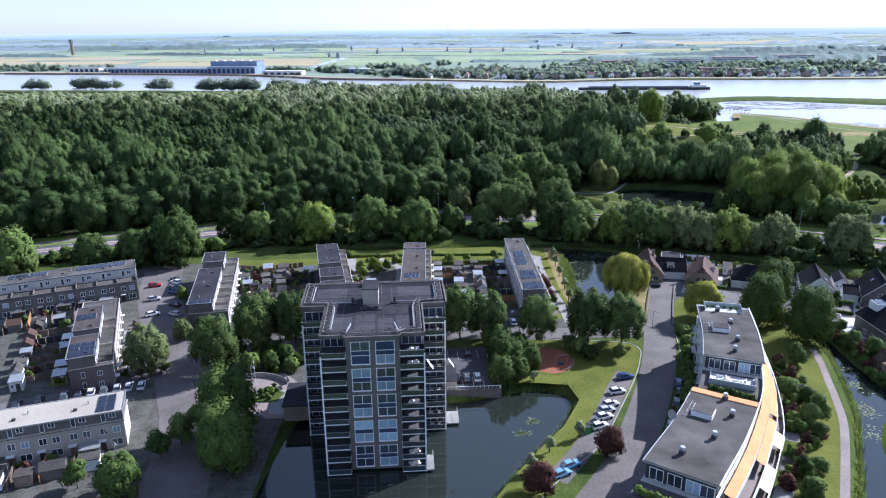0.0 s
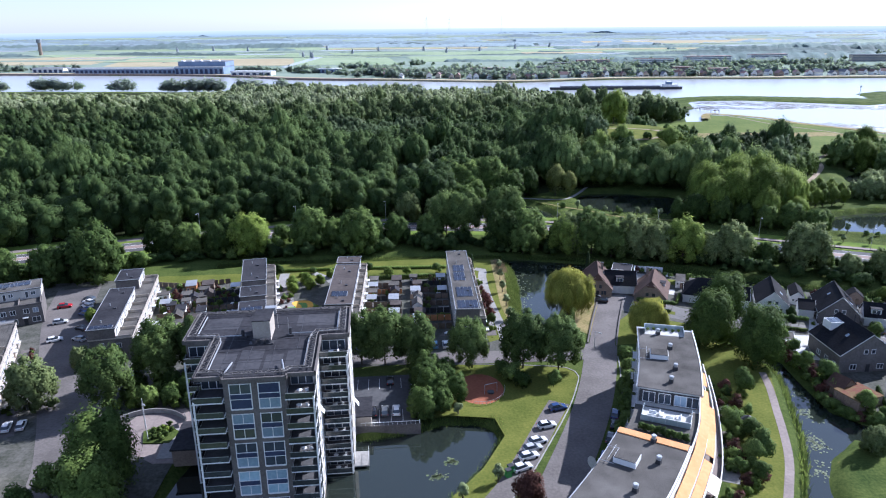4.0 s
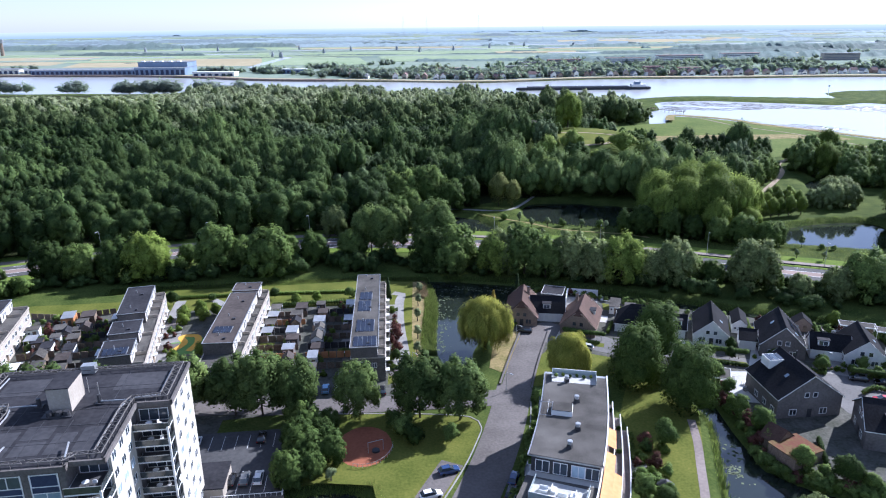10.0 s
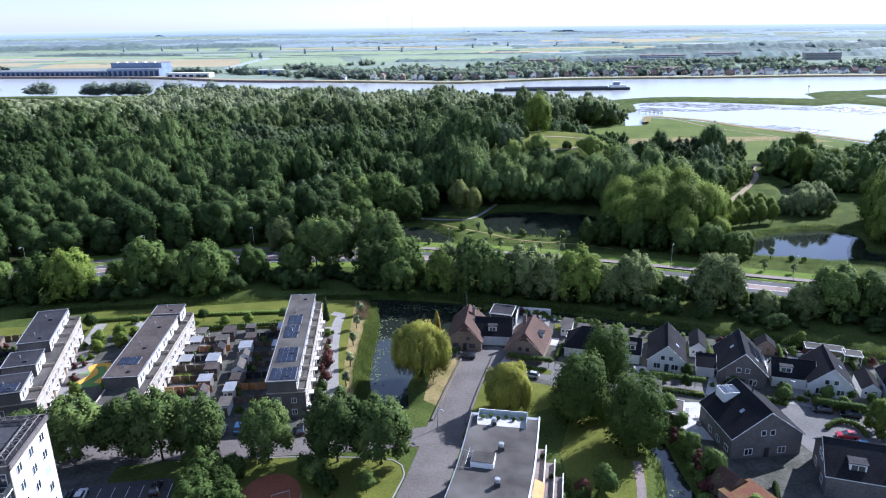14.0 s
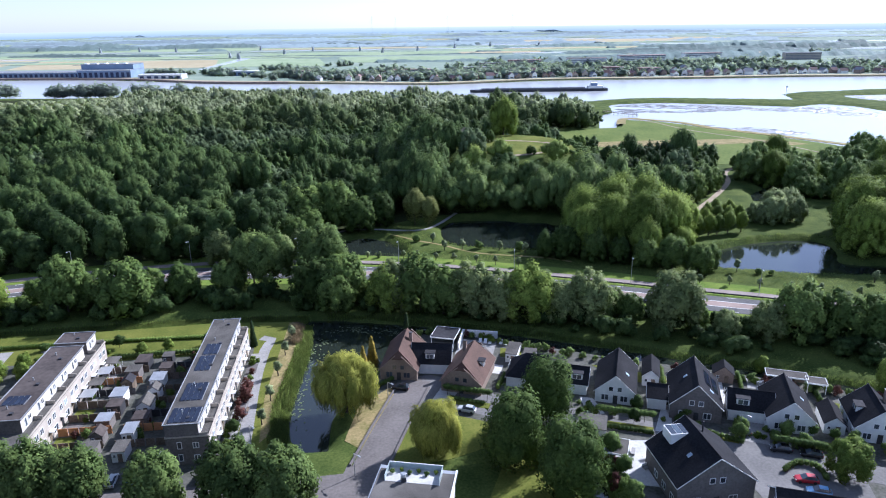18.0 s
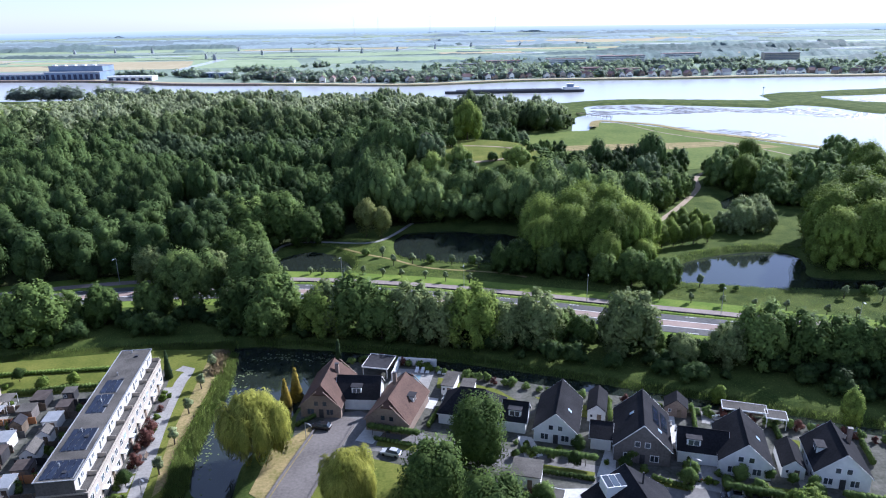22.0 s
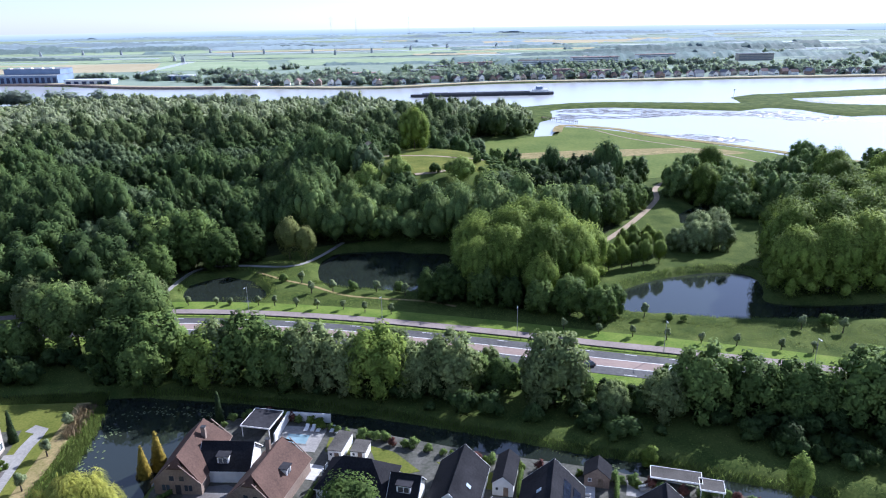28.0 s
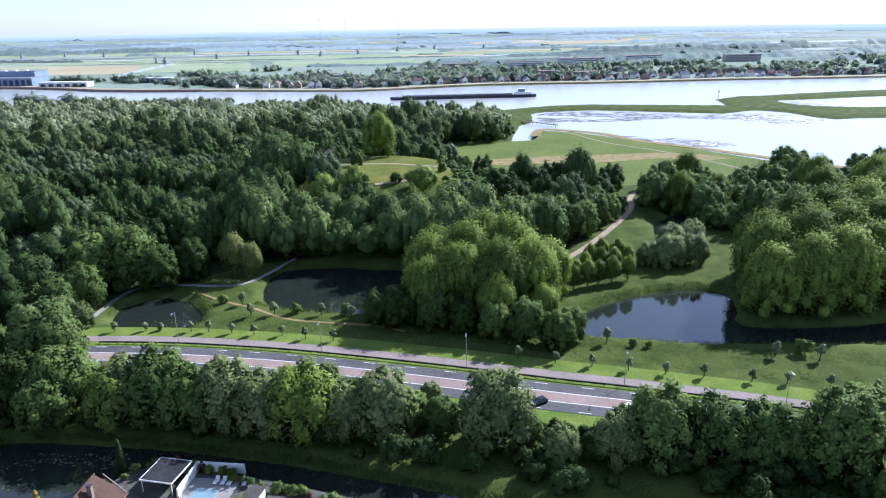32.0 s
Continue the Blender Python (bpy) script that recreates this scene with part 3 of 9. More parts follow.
ribbon("dike_path", smooth_line([(284, 650), (289, 640), (294, 628), (304, 585), (327, 543), (340, 505), (346, 478)], 8), -0.8, 0.8, 0.2, M_SAND, "sandy path on the dike", "path")
ribbon("wood_path", smooth_line([(176, 318), (186, 336), (196, 348.5), (211, 364), (231, 388), (249, 413), (262, 440), (300, 470)], 5), -1.3, 1.3, 0.12, M_SAND, "sandy path through the wood", "path")
ribbon("hill_path", smooth_line([(112, 447), (126, 446), (142, 443), (154, 436), (158, 426), (152, 413), (144, 405), (132, 402)], 3), -1.1, 1.1, 0.15, M_SAND, "sandy path winding up the hill", "path", 0.5, drape=True)
ribbon("hill_spur", smooth_line([(153, 437), (161, 433), (168, 428)], 3), -0.9, 0.9, 0.15, M_SAND, "sandy path winding up the hill", "path", 0.5, drape=True)
ribbon("pond_path", smooth_line([(40, 312), (48, 346), (62, 349), (84, 346), (100, 370)], 4), -0.8, 0.8, 0.1, M_PAVE, "thin path round the woodland pond", "path")
def mud(name, pts, label, seed):
    """Ribbed wet mud: many low banks with water left standing between them."""
    rng = np.random.default_rng(seed)
    m = Mesh()
    xs, ys = [p[0] for p in pts], [p[1] for p in pts]
    n = int((max(xs) - min(xs)) * (max(ys) - min(ys)) / 11)
    X, Y = rng.uniform(min(xs), max(xs), n), rng.uniform(min(ys), max(ys), n)
    ok = inside(pts, X, Y)
    for x, y in zip(X[ok], Y[ok]):
        if noise.noise((x * 0.02, y * 0.045, seed)) < -0.22:
            continue
        l, w, a = rng.uniform(2.5, 8), rng.uniform(0.8, 2.2), rng.uniform(-0.5, 0.5)
        c, s_ = math.cos(a), math.sin(a)
        ring = [(x + l * math.cos(k) * c - w * math.sin(k) * s_, y + l * math.cos(k) * s_ + w * math.sin(k) * c) for k in np.linspace(0, 6.2832, 8)[:-1]]
        h = rng.uniform(0.12, 0.4)
        m.add([(p[0], p[1], WATER_Z - 0.1) for p in ring] + [(x, y, WATER_Z + h)], [(k, (k + 1) % 7, 7) for k in range(7)])
    return m.single(name, M_MUD, label, "mud", kind="stuff")


mud("mud_flat", [(292, 700), (297, 744), (312, 768), (361, 772), (421, 735), (470, 716), (500, 722), (525, 690), (532, 662), (552, 653), (600, 655), (640, 640), (537, 632), (478, 651), (456, 683), (413, 705), (356, 697)], "wet grey mud flat at low tide", 3)
mud("mud_bank", [(312, 628), (345, 619), (365, 603), (385, 582), (390, 564), (352, 560), (332, 582), (322, 602)], "wet grey mud bank at low tide", 4)
mud("mud_pool", [(577, 800), (629, 800), (679, 806), (800, 800), (800, 730), (640, 740), (584, 755)], "wet mud in the pool on the spit", 5)
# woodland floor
sheet("woodland_floor", [(-420, 170), (-260, 235), (-150, 278), (-60, 311), (20, 316), (50, 345), (88, 366), (130, 374), (178, 352), (190, 346), (230, 392), (255, 440), (180, 530), (190, 600), (240, 640), (200, 740), (110, 760), (-30, 800), (-110, 900), (-700, 960), (-900, 700)], 0.02, M_SOIL, "very dark floor of the wood", "woodland floor")

# mown grass on the hilltop
m = Mesh()
for i in range(24):
    for j in range(20):
        q = [(98 + (i + a) * 4, 400 + (j + b) * 4) for a, b in ((0, 0), (1, 0), (1, 1), (0, 1))]
        if math.hypot(q[0][0] - 137, q[0][1] - 434) < 34:
            m.add([(x, y, gz(x, y) + 0.12) for x, y in q], [(0, 1, 2, 3)])
m.single("hill_grass", M_LAWN, "grassy top of the wooded hill", "meadow", kind="structure")

ribbon("lagoon_shore", smooth_line([(262, 626), (272, 652), (283, 658), (304, 641), (318, 624), (328, 593), (341, 574), (356, 553), (369, 532), (379, 515), (417, 458)], 6), -2.0, 5.5, 0.16, M_DRY, "brown rough grass along the lagoon", "grass", 0.3)

# ---------------------------------------------------------------- trees
def ico(level):
    bm = bmesh.new()
    bmesh.ops.create_icosphere(bm, subdivisions=level, radius=1.0)
    v = np.array([p.co[:] for p in bm.verts])
    f = np.array([[q.index for q in p.verts] for p in bm.faces])
    bm.free()
    return v, f


ICO1, ICO2 = ico(1), ico(2)


def lobes_round(rng, h, r, trunk, n=11, top=0.75, puff=1.0):
    """Lobes of a broad crown from trunk height to h."""
    out = [(0, 0, trunk + (h - trunk) * 0.5, r * 0.72, r * 0.72, (h - trunk) * 0.42)]
    for k in range(n):
        s = k / max(1, n - 1)
        z = trunk + (h - trunk) * (0.22 + 0.62 * s)
        rr = r * math.sin(math.pi * min(0.98, 0.25 + top * s * 0.85)) * 0.62
        a = k * 2.4 + rng.uniform(-0.5, 0.5)
        q = r * rng.uniform(0.36, 0.5) * puff
        out.append((math.cos(a) * rr, math.sin(a) * rr, z + rng.uniform(-0.6, 0.6), q, q, q * rng.uniform(0.75, 1.0)))
    out.append((rng.uniform(-0.3, 0.3), rng.uniform(-0.3, 0.3), h - r * 0.35, r * 0.4, r * 0.4, r * 0.42))
    return np.array(out)


def lobes_billow(rng, h, r, trunk, n=16):
    """A full dome set all over with small upright puffs: a free-standing or a willow crown."""
    out = [(0, 0, trunk + (h - trunk) * 0.47, r * 0.8, r * 0.8, (h - trunk) * 0.44)]
    for k in range(n):
        u = 0.12 + 0.84 * (k + 0.5) / n
        wide = math.sqrt(max(0.05, 1 - ((u - 0.4) / 0.62) ** 2)) if u > 0.4 else 0.86 + 0.35 * u
        a, q = k * 2.4 + rng.uniform(-0.5, 0.5), r * rng.uniform(0.15, 0.3)
        rr = (r - q * 0.8) * wide * rng.uniform(0.85, 1.05)
        out.append((math.cos(a) * rr, math.sin(a) * rr, trunk + (h - trunk) * u - q * 0.5, q, q, q * rng.uniform(1.0, 1.6)))
    return np.array(out)


def lobes_tall(rng, h, r, trunk, n=12):
    out = [(0, 0, trunk + (h - trunk) * 0.5, r * 0.6, r * 0.6, (h - trunk) * 0.46)]
    for k in range(n):
        s = (k + 0.5) / n
        z = trunk + (h - trunk) * (0.1 + 0.8 * s)
        rr = r * (0.60 - 0.30 * abs(s - 0.35))
        a = k * 2.4 + rng.uniform(-0.5, 0.5)
        q = r * (0.52 - 0.12 * s)
        out.append((math.cos(a) * rr, math.sin(a) * rr, z, q, q, q * 1.2))
    out.append((0, 0, h - r * 0.45, r * 0.42, r * 0.42, r * 0.5))
    return np.array(out)


def lobes_plume(rng, h, r, trunk, n=9):
    """Upright plumes side by side: the crown of a poplar or a willow."""
    out = [(0, 0, trunk + (h - trunk) * 0.45, r * 0.75, r * 0.75, (h - trunk) * 0.42)]
    for k in range(n):
        a, rr = k * 2.4 + rng.uniform(-0.4, 0.4), r * (0.2 + 0.58 * (k % 4) / 3)
        top = h * (1 - 0.32 * (rr / r) ** 1.5) * rng.uniform(0.88, 1.0)
        half = (top - trunk) * rng.uniform(0.2, 0.34)
        q = r * (rng.uniform(0.2, 0.34) if n < 40 else rng.uniform(0.12, 0.22))
        out.append((math.cos(a) * rr, math.sin(a) * rr, top - half, q, q, half))
    if n >= 40:                          # low boughs round the foot
        for k in range(16):
            a, q = k * 2.4 + rng.uniform(-0.4, 0.4), r * rng.uniform(0.2, 0.3)
            out.append((math.cos(a) * r * 0.72, math.sin(a) * r * 0.72, h * (0.1 + 0.3 * k / 15), q, q, q * 1.3))
    return np.array(out)


def lobes_weep(rng, h, r, trunk, n=13):
    """A dome with hanging curtains of branches round it."""
    out = [(0, 0, h * 0.66, r * 0.62, r * 0.62, h * 0.33)]
    for k in range(n):
        a, rr = 6.283 * k / n + rng.uniform(-0.2, 0.2), r * rng.uniform(0.52, 0.8)
        top, low = h * rng.uniform(0.72, 0.93), h * rng.uniform(0.06, 0.22)
        out.append((math.cos(a) * rr, math.sin(a) * rr, (top + low) / 2, r * 0.26, r * 0.26, (top - low) / 2))
    for k in range(4):
        a = k * 1.57 + rng.uniform(0, 1)
        out.append((math.cos(a) * r * 0.3, math.sin(a) * r * 0.3, h * rng.uniform(0.78, 0.86), r * 0.33, r * 0.33, h * 0.15))
    return np.array(out)


def lobes_cone(rng, h, r, trunk, n=8):
    return np.array([(0, 0, trunk + (h - trunk) * (k + 0.5) / n, r * (1 - k / n) * 0.95 + 0.1, r * (1 - k / n) * 0.95 + 0.1, (h - trunk) / n * 1.1) for k in range(n)])


def leaf_quads(rng, lobes, n, size, out=0.9, droop=0.0, jitter=0.75, stretch=0.7, loose=0.2):
    """2n pointed leaf sprays over the lobes, facing outwards: their corners (2n, 3, 3), and the way the crown faces at each."""
    n, size = n * 2, size * 1.12
    area = lobes[:, 3] * lobes[:, 5]
    k = rng.choice(len(lobes), n * 2, p=area / area.sum())
    d = rng.normal(size=(n * 2, 3))
    d[:, 2] = d[:, 2] * 0.9 + 0.15
    d /= np.linalg.norm(d, axis=1)[:, None]
    c, rad = lobes[k, :3], lobes[k, 3:]
    p = c + d * rad * rng.uniform(out - 0.02 - loose, out + loose, (n * 2, 1))
    deep = np.full(n * 2, 9.0)
    for lo in lobes:
        deep = np.minimum(deep, np.linalg.norm((p - lo[:3]) / lo[3:], axis=1))
    keep = np.argsort(deep < 0.72, kind="stable")[:n]
    p, d = p[keep], d[keep]
    nrm = d + rng.normal(size=p.shape) * jitter * 0.45 + np.array([0, 0, 0.3])
    nrm /= np.linalg.norm(nrm, axis=1)[:, None]
    ref = rng.normal(size=p.shape)
    if droop:
        ref = ref * (1 - droop) + np.array([0, 0, 1.0]) * droop
    u = np.cross(nrm, ref)
    u /= np.linalg.norm(u, axis=1)[:, None] + 1e-9
    w = np.cross(nrm, u)
    s = size * rng.uniform(0.6, 1.35, (n, 1))
    u, w = u * s * stretch, w * s * (1 + droop * 1.6)
    bend = nrm * s * 0.18
    mid, span = lobes[:, :3].mean(0), lobes[:, :3].std(0) + lobes[:, 3:].mean(0)
    whole = (p - mid) / span
    whole /= np.linalg.norm(whole, axis=1)[:, None] + 1e-9
    soft = d * 0.6 + whole * 0.85 + nrm * 0.2
    soft /= np.linalg.norm(soft, axis=1)[:, None] + 1e-9
    return np.stack([p - u - w * 0.6, p + u * 0.9 - w * 0.5 + bend, p + u * 0.1 + w * 1.2 + bend], 1), soft


def core_mesh(rng, lobes, shape, scale=0.8):
    V, F = shape
    vs, fs, ns, o = [], [], [], 0
    for lo in lobes:
        k = scale * rng.uniform(0.82, 1.12, (len(V), 1))
        vs.append(lo[:3] + V * lo[3:] * k)
        fs.append(F + o)
        ns.append(V)
        o += len(V)
    return np.concatenate(vs), np.concatenate(fs), np.concatenate(ns)


def leafy(me, quads, cores, tone=None, soft=None):
    """Leaf sprays and triangular cores in one mesh; soft: the way the crown faces at each spray."""
    V = np.concatenate([quads.reshape(-1, 3), cores[0]]) if cores is not None else quads.reshape(-1, 3)
    nq, c = quads.shape[:2]
    Q = np.arange(nq * c, dtype=np.int32)
    loops, starts, totals = [Q], [np.arange(nq) * c], [np.full(nq, c)]
    if cores is not None:
        F = cores[1] + nq * c
        loops.append(F.ravel())
        starts.append(nq * c + np.arange(len(F)) * 3)
        totals.append(np.full(len(F), 3))
    me.vertices.add(len(V))
    me.vertices.foreach_set("co", np.ascontiguousarray(V, np.float32).ravel())
    lp = np.concatenate(loops).astype(np.int32)
    me.loops.add(len(lp))
    me.loops.foreach_set("vertex_index", lp)
    st = np.concatenate(starts).astype(np.int32)
    me.polygons.add(len(st))
    me.polygons.foreach_set("loop_start", st)
    me.polygons.foreach_set("loop_total", np.concatenate(totals).astype(np.int32))
    if tone is not None:
        at = me.attributes.new("tone", 'FLOAT', 'POINT')
        at.data.foreach_set("value", np.ascontiguousarray(tone, np.float32))
    me.update(calc_edges=True)
    N = np.tile((0.0, 0.0, 1.0), (len(V), 1))
    if soft is not None:
        N[:nq * c] = np.repeat(soft, c, 0)
        if cores is not None:
            N[nq * c:] = cores[2]
    face = me.attributes.new("facing", 'FLOAT_VECTOR', 'POINT')
    face.data.foreach_set("vector", np.ascontiguousarray(N, np.float32).ravel())
    return me


def trunk_mesh(name, rng, h, r0, limbs, spreadr, z0):
    m = Mesh()
    lean = rng.uniform(-0.25, 0.25, 2)
    mid = (lean[0] * 0.5, lean[1] * 0.5, h * 0.5)
    m.rod((0, 0, -0.3), mid, r0, r0 * 0.75, 7).rod(mid, (lean[0], lean[1], h), r0 * 0.75, r0 * 0.3, 6)
    for k in range(limbs):
        a, z = k * 2.4 + rng.uniform(0, 1), z0 + (h - z0) * (k + 0.3) / limbs * 0.8
        m.rod((0, 0, z), (math.cos(a) * spreadr, math.sin(a) * spreadr, z + spreadr * 0.8), r0 * 0.4, r0 * 0.12, 5)
    return m.data(name, M_BARK)


TREE_KINDS = {}


def tree_kind(key, lobes_fn, h, r, trunk, leaves, size, material, variants=3, droop=0.0, core=0.72, r0=0.22, seed=1, lobes=11, stretch=0.7):
    made = []
    for v in range(variants):
        rng = np.random.default_rng(seed * 100 + v)
        lo = lobes_fn(rng, h, r, trunk, lobes)
        sprays, soft = leaf_quads(rng, lo, leaves, size, droop=droop, stretch=stretch, loose=0.2 if droop else 0.45 if leaves > 4500 else 0.33)
        me = leafy(bpy.data.meshes.new(key + "_crown"), sprays, core_mesh(rng, lo, ICO1, core), None, soft)
        me.materials.append(material)
        made.append((trunk_mesh(key + "_trunk", rng, h * 0.8, r0, 5, r * 0.5, max(trunk, h * 0.2)), me))
    TREE_KINDS[key] = (made, h, r)


tree_kind("street", lobes_billow, 13.8, 5.6, 2.6, 3000, 0.25, M_LEAFS, 4, seed=1, lobes=34, core=0.76)
tree_kind("alder", lobes_tall, 16.5, 6.6, 2.0, 4200, 0.27, M_LEAFD, 3, seed=21, lobes=34, r0=0.3)
tree_kind("bank", lobes_billow, 10.4, 4.9, 0.4, 1700, 0.28, M_LEAF, 5, seed=2, lobes=28, core=0.8)
tree_kind("bright", lobes_billow, 9.8, 5.0, 1.0, 2200, 0.25, M_LEAFB, 3, seed=3, lobes=28, core=0.8)
tree_kind("silver", lobes_billow, 10.4, 4.7, 0.5, 1700, 0.27, M_SILVER, 4, seed=4, lobes=28, core=0.8)
tree_kind("tall", lobes_tall, 20.0, 4.2, 2.0, 1900, 0.34, M_LEAF, 3, seed=5, lobes=14)
tree_kind("poplar", lobes_plume, 14.0, 3.0, 0.6, 1900, 0.22, M_LEAFB, 3, seed=6, lobes=24)
tree_kind("big", lobes_plume, 22.0, 8.6, 1.0, 5600, 0.31, M_LEAFB, 4, seed=7, lobes=64, r0=0.45, core=0.78)
tree_kind("weeping", lobes_weep, 13.0, 6.4, 1.6, 5200, 0.26, M_WILLOW, 3, seed=8, droop=0.9, lobes=15, r0=0.4, stretch=0.26, core=0.74)
tree_kind("pale_plume", lobes_plume, 15.0, 4.6, 1.0, 1900, 0.25, M_OLIVE, 2, seed=18, lobes=16)
tree_kind("yellow_cone", lobes_cone, 8.0, 1.5, 0.2, 900, 0.28, M_GOLD, 1, seed=9, lobes=8)
tree_kind("dark_cone", lobes_cone, 7.0, 0.8, 0.2, 600, 0.25, M_CONIFER, 1, seed=10, lobes=8)
tree_kind("bush", lobes_round, 2.2, 1.5, 0.0, 210, 0.17, M_LEAF, 3, seed=11, lobes=6, r0=0.06)
tree_kind("bright_bush", lobes_round, 1.8, 1.3, 0.0, 210, 0.17, M_LEAFB, 2, seed=12, lobes=6, r0=0.06)
tree_kind("copper_bush", lobes_round, 2.4, 1.5, 0.0, 210, 0.17, M_RED, 2, seed=13, lobes=6, r0=0.06)
tree_kind("copper", lobes_round, 6.0, 3.2, 0.8, 1500, 0.2, M_RED, 2, seed=14, lobes=10)
tree_kind("small", lobes_round, 5.0, 2.2, 1.4, 800, 0.19, M_LEAF, 3, seed=15, lobes=8, r0=0.1)
tree_kind("small_bright", lobes_round, 4.2, 2.2, 0.6, 800, 0.19, M_LEAFB, 2, seed=16, lobes=8, r0=0.1)
tree_kind("pollard", lobes_round, 3.1, 1.1, 1.5, 300, 0.15, M_POLLARD, 3, seed=17, lobes=5, r0=0.16)
tree_kind("sallow", lobes_billow, 10.5, 5.6, 0.4, 1900, 0.26, M_SALLOW, 3, seed=19, lobes=30, core=0.8)
tree_rng = np.random.default_rng(5)
WORDS = {"street": ("street_tree", "leafy green street tree with a tall rounded crown", "tree"), "alder": ("alder_tree", "tall dense dark green tree by the canal", "tree"), "bank": ("tree", "dense dark green broadleaf tree on the bank", "tree"),
         "bright": ("tree", "bright green broadleaf tree with a rounded crown", "tree"), "silver": ("tree", "grey-green silvery broadleaf tree", "tree"),
         "tall": ("poplar_tree", "tall narrow dark green poplar", "tree"), "poplar": ("poplar_tree", "slim bright green young poplar tree", "tree"),
         "big": ("tree", "huge bright green broadleaf tree at the wood's edge", "tree"), "weeping": ("weeping_willow", "yellow-green weeping willow with hanging branches", "tree"),
         "pale_plume": ("willow_tree", "pale yellow-green willow standing in the wood", "tree"), "yellow_cone": ("conifer", "golden yellow cone-shaped garden conifer", "tree"), "dark_cone": ("cypress", "slim dark green cypress", "tree"),
         "bush": ("bush", "rounded dark green garden shrub", "shrub"), "bright_bush": ("bush", "low bright green garden shrub", "shrub"),
         "copper_bush": ("bush", "dark copper-red garden shrub", "shrub"), "copper": ("tree", "small tree with dark reddish-brown leaves", "tree"),
         "small": ("tree", "small round green garden tree", "tree"), "small_bright": ("tree", "small bright green garden tree", "tree"),
         "sallow": ("willow_tree", "rounded pale green willow on the wet meadow", "tree"),
         "pollard": ("pollard_willow", "short pollard willow with a bushy head", "tree")}


BUSHES, SCRUB = [0], []


def plant(key, x, y, scale=1.0, z=None, tall=1.0, label="", group=""):
    made, h, r = TREE_KINDS[key]
    trunk, crown = made[int(tree_rng.integers(len(made)))]
    name, words, cat = WORDS[key]
    if name == "bush":
        BUSHES[0] += 1
        if not label and (BUSHES[0] > 205 or y > 236):
            SCRUB.append((key, crown, x, y, gz(x, y) if z is None else z, scale, tall, tree_rng.uniform(0, 6.28)))
            return None
    e = new(name)
    e.matrix_basis = Matrix.LocRotScale((x, y, gz(x, y) if z is None else z), Euler((0, 0, tree_rng.uniform(0, 6.28))), (scale, scale, scale * tall))
    part("trunk", trunk, e)
    part("crown", crown, e)
    return tagged(e, label or words, cat, group)


# ---- street trees round the tower
for x, y, s in ((25.6, 174.6, 0.95), (39.5, 173.0, 1.12), (48.2, 171.4, 1.05), (12.1, 176.2, 1.0), (4.5, 176.5, 1.1), (-1.5, 176.8, 1.05), (-12.5, 178, 1.0), (-20, 176.5, 0.9), (-50.6, 174, 1.1), (-40.6, 173.8, 1.12), (-31, 177, 0.95)):
    plant("street", x, y, s, group="street trees")
for x, y, s in ((-45.5, 128, 0.98), (-43, 117.5, 0.85)):
    plant("alder", x, y, s, label="large dark green tree shading the street", group="street trees")
plant("small", -55, 126, 1.25)
plant("small", -57.5, 121, 1.2)
plant("small", -53, 131, 1.3)
plant("bank", -61, 110, 0.85)
plant("small", -70, 112, 1.1)
plant("street", -58, 158.5, 1.08, group="street trees")
plant("street", -51, 169.5, 1.0, group="street trees")
for x, y, s in ((-54, 160, 0.42), (-49, 158.5, 0.5), (-44, 159, 0.45), (-41, 163, 0.5), (-46, 166, 0.5), (-54, 166, 0.45), (-38.5, 158, 0.4), (-36, 164, 0.45)):
    plant("bank", x, y, s, label="low dense shrub tree beside the forecourt")
for k in range(26):
    plant(("bush", "bright_bush", "bush")[k % 3], tree_rng.uniform(-57, -36), tree_rng.uniform(157.5, 170), tree_rng.uniform(0.8, 1.4))
plant("silver", -75, 159, 1.2)
plant("silver", -73, 178, 0.6)
plant("small_bright", -66, 182, 1.1)
plant("small_bright", -84, 208, 0.9)
plant("copper", 33.5, 121.5, 1.0)
plant("copper", 17.5, 109.5, 1.05)
plant("bank", 16.5, 157, 0.85)
plant("bank", 14, 151.5, 0.7)
plant("bank", 19, 164, 0.6)
plant("bush", 36, 167, 2.0)
plant("bush", 38, 163.5, 1.8)
plant("small", 45.5, 163, 0.8)
plant("bush", 34, 170, 1.6)
plant("bank", 15.5, 168, 0.7)
for x, y, s in ((18, 153.5, 0.6), (21, 158, 0.7), (14.5, 162, 0.75), (20, 169.5, 0.5), (13, 172, 0.6)):
    plant("bank", x, y, s)
# ---- willows and the dark trees by the canal
plant("weeping", 57.6, 206.5, 1.12, group="weeping willows")
plant("weeping", 76.2, 188.6, 0.9, group="weeping willows")
for x, y, s in ((101.0, 198.6, 0.85), (90.8, 183.6, 0.9), (99.4, 172.8, 0.92)):
    plant("alder", x, y, s, group="canal trees")
plant("bank", 95.5, 191, 0.5, label="dense dark green tree by the canal")
plant("bank", 98, 184, 0.45, label="dense dark green tree by the canal")
plant("yellow_cone", 60.8, 228.8, 0.95)
plant("yellow_cone", 63, 231.5, 1.05)
plant("dark_cone", 31.2, 242.5, 1.0)
plant("dark_cone", 72.5, 246, 1.1)
plant("bright", 152.5, 172.5, 0.82)
plant("poplar", 181, 201, 0.85)
plant("small_bright", 160, 217, 0.9)
plant("silver", 105, 134, 0.55)
plant("silver", 108, 136, 0.45)
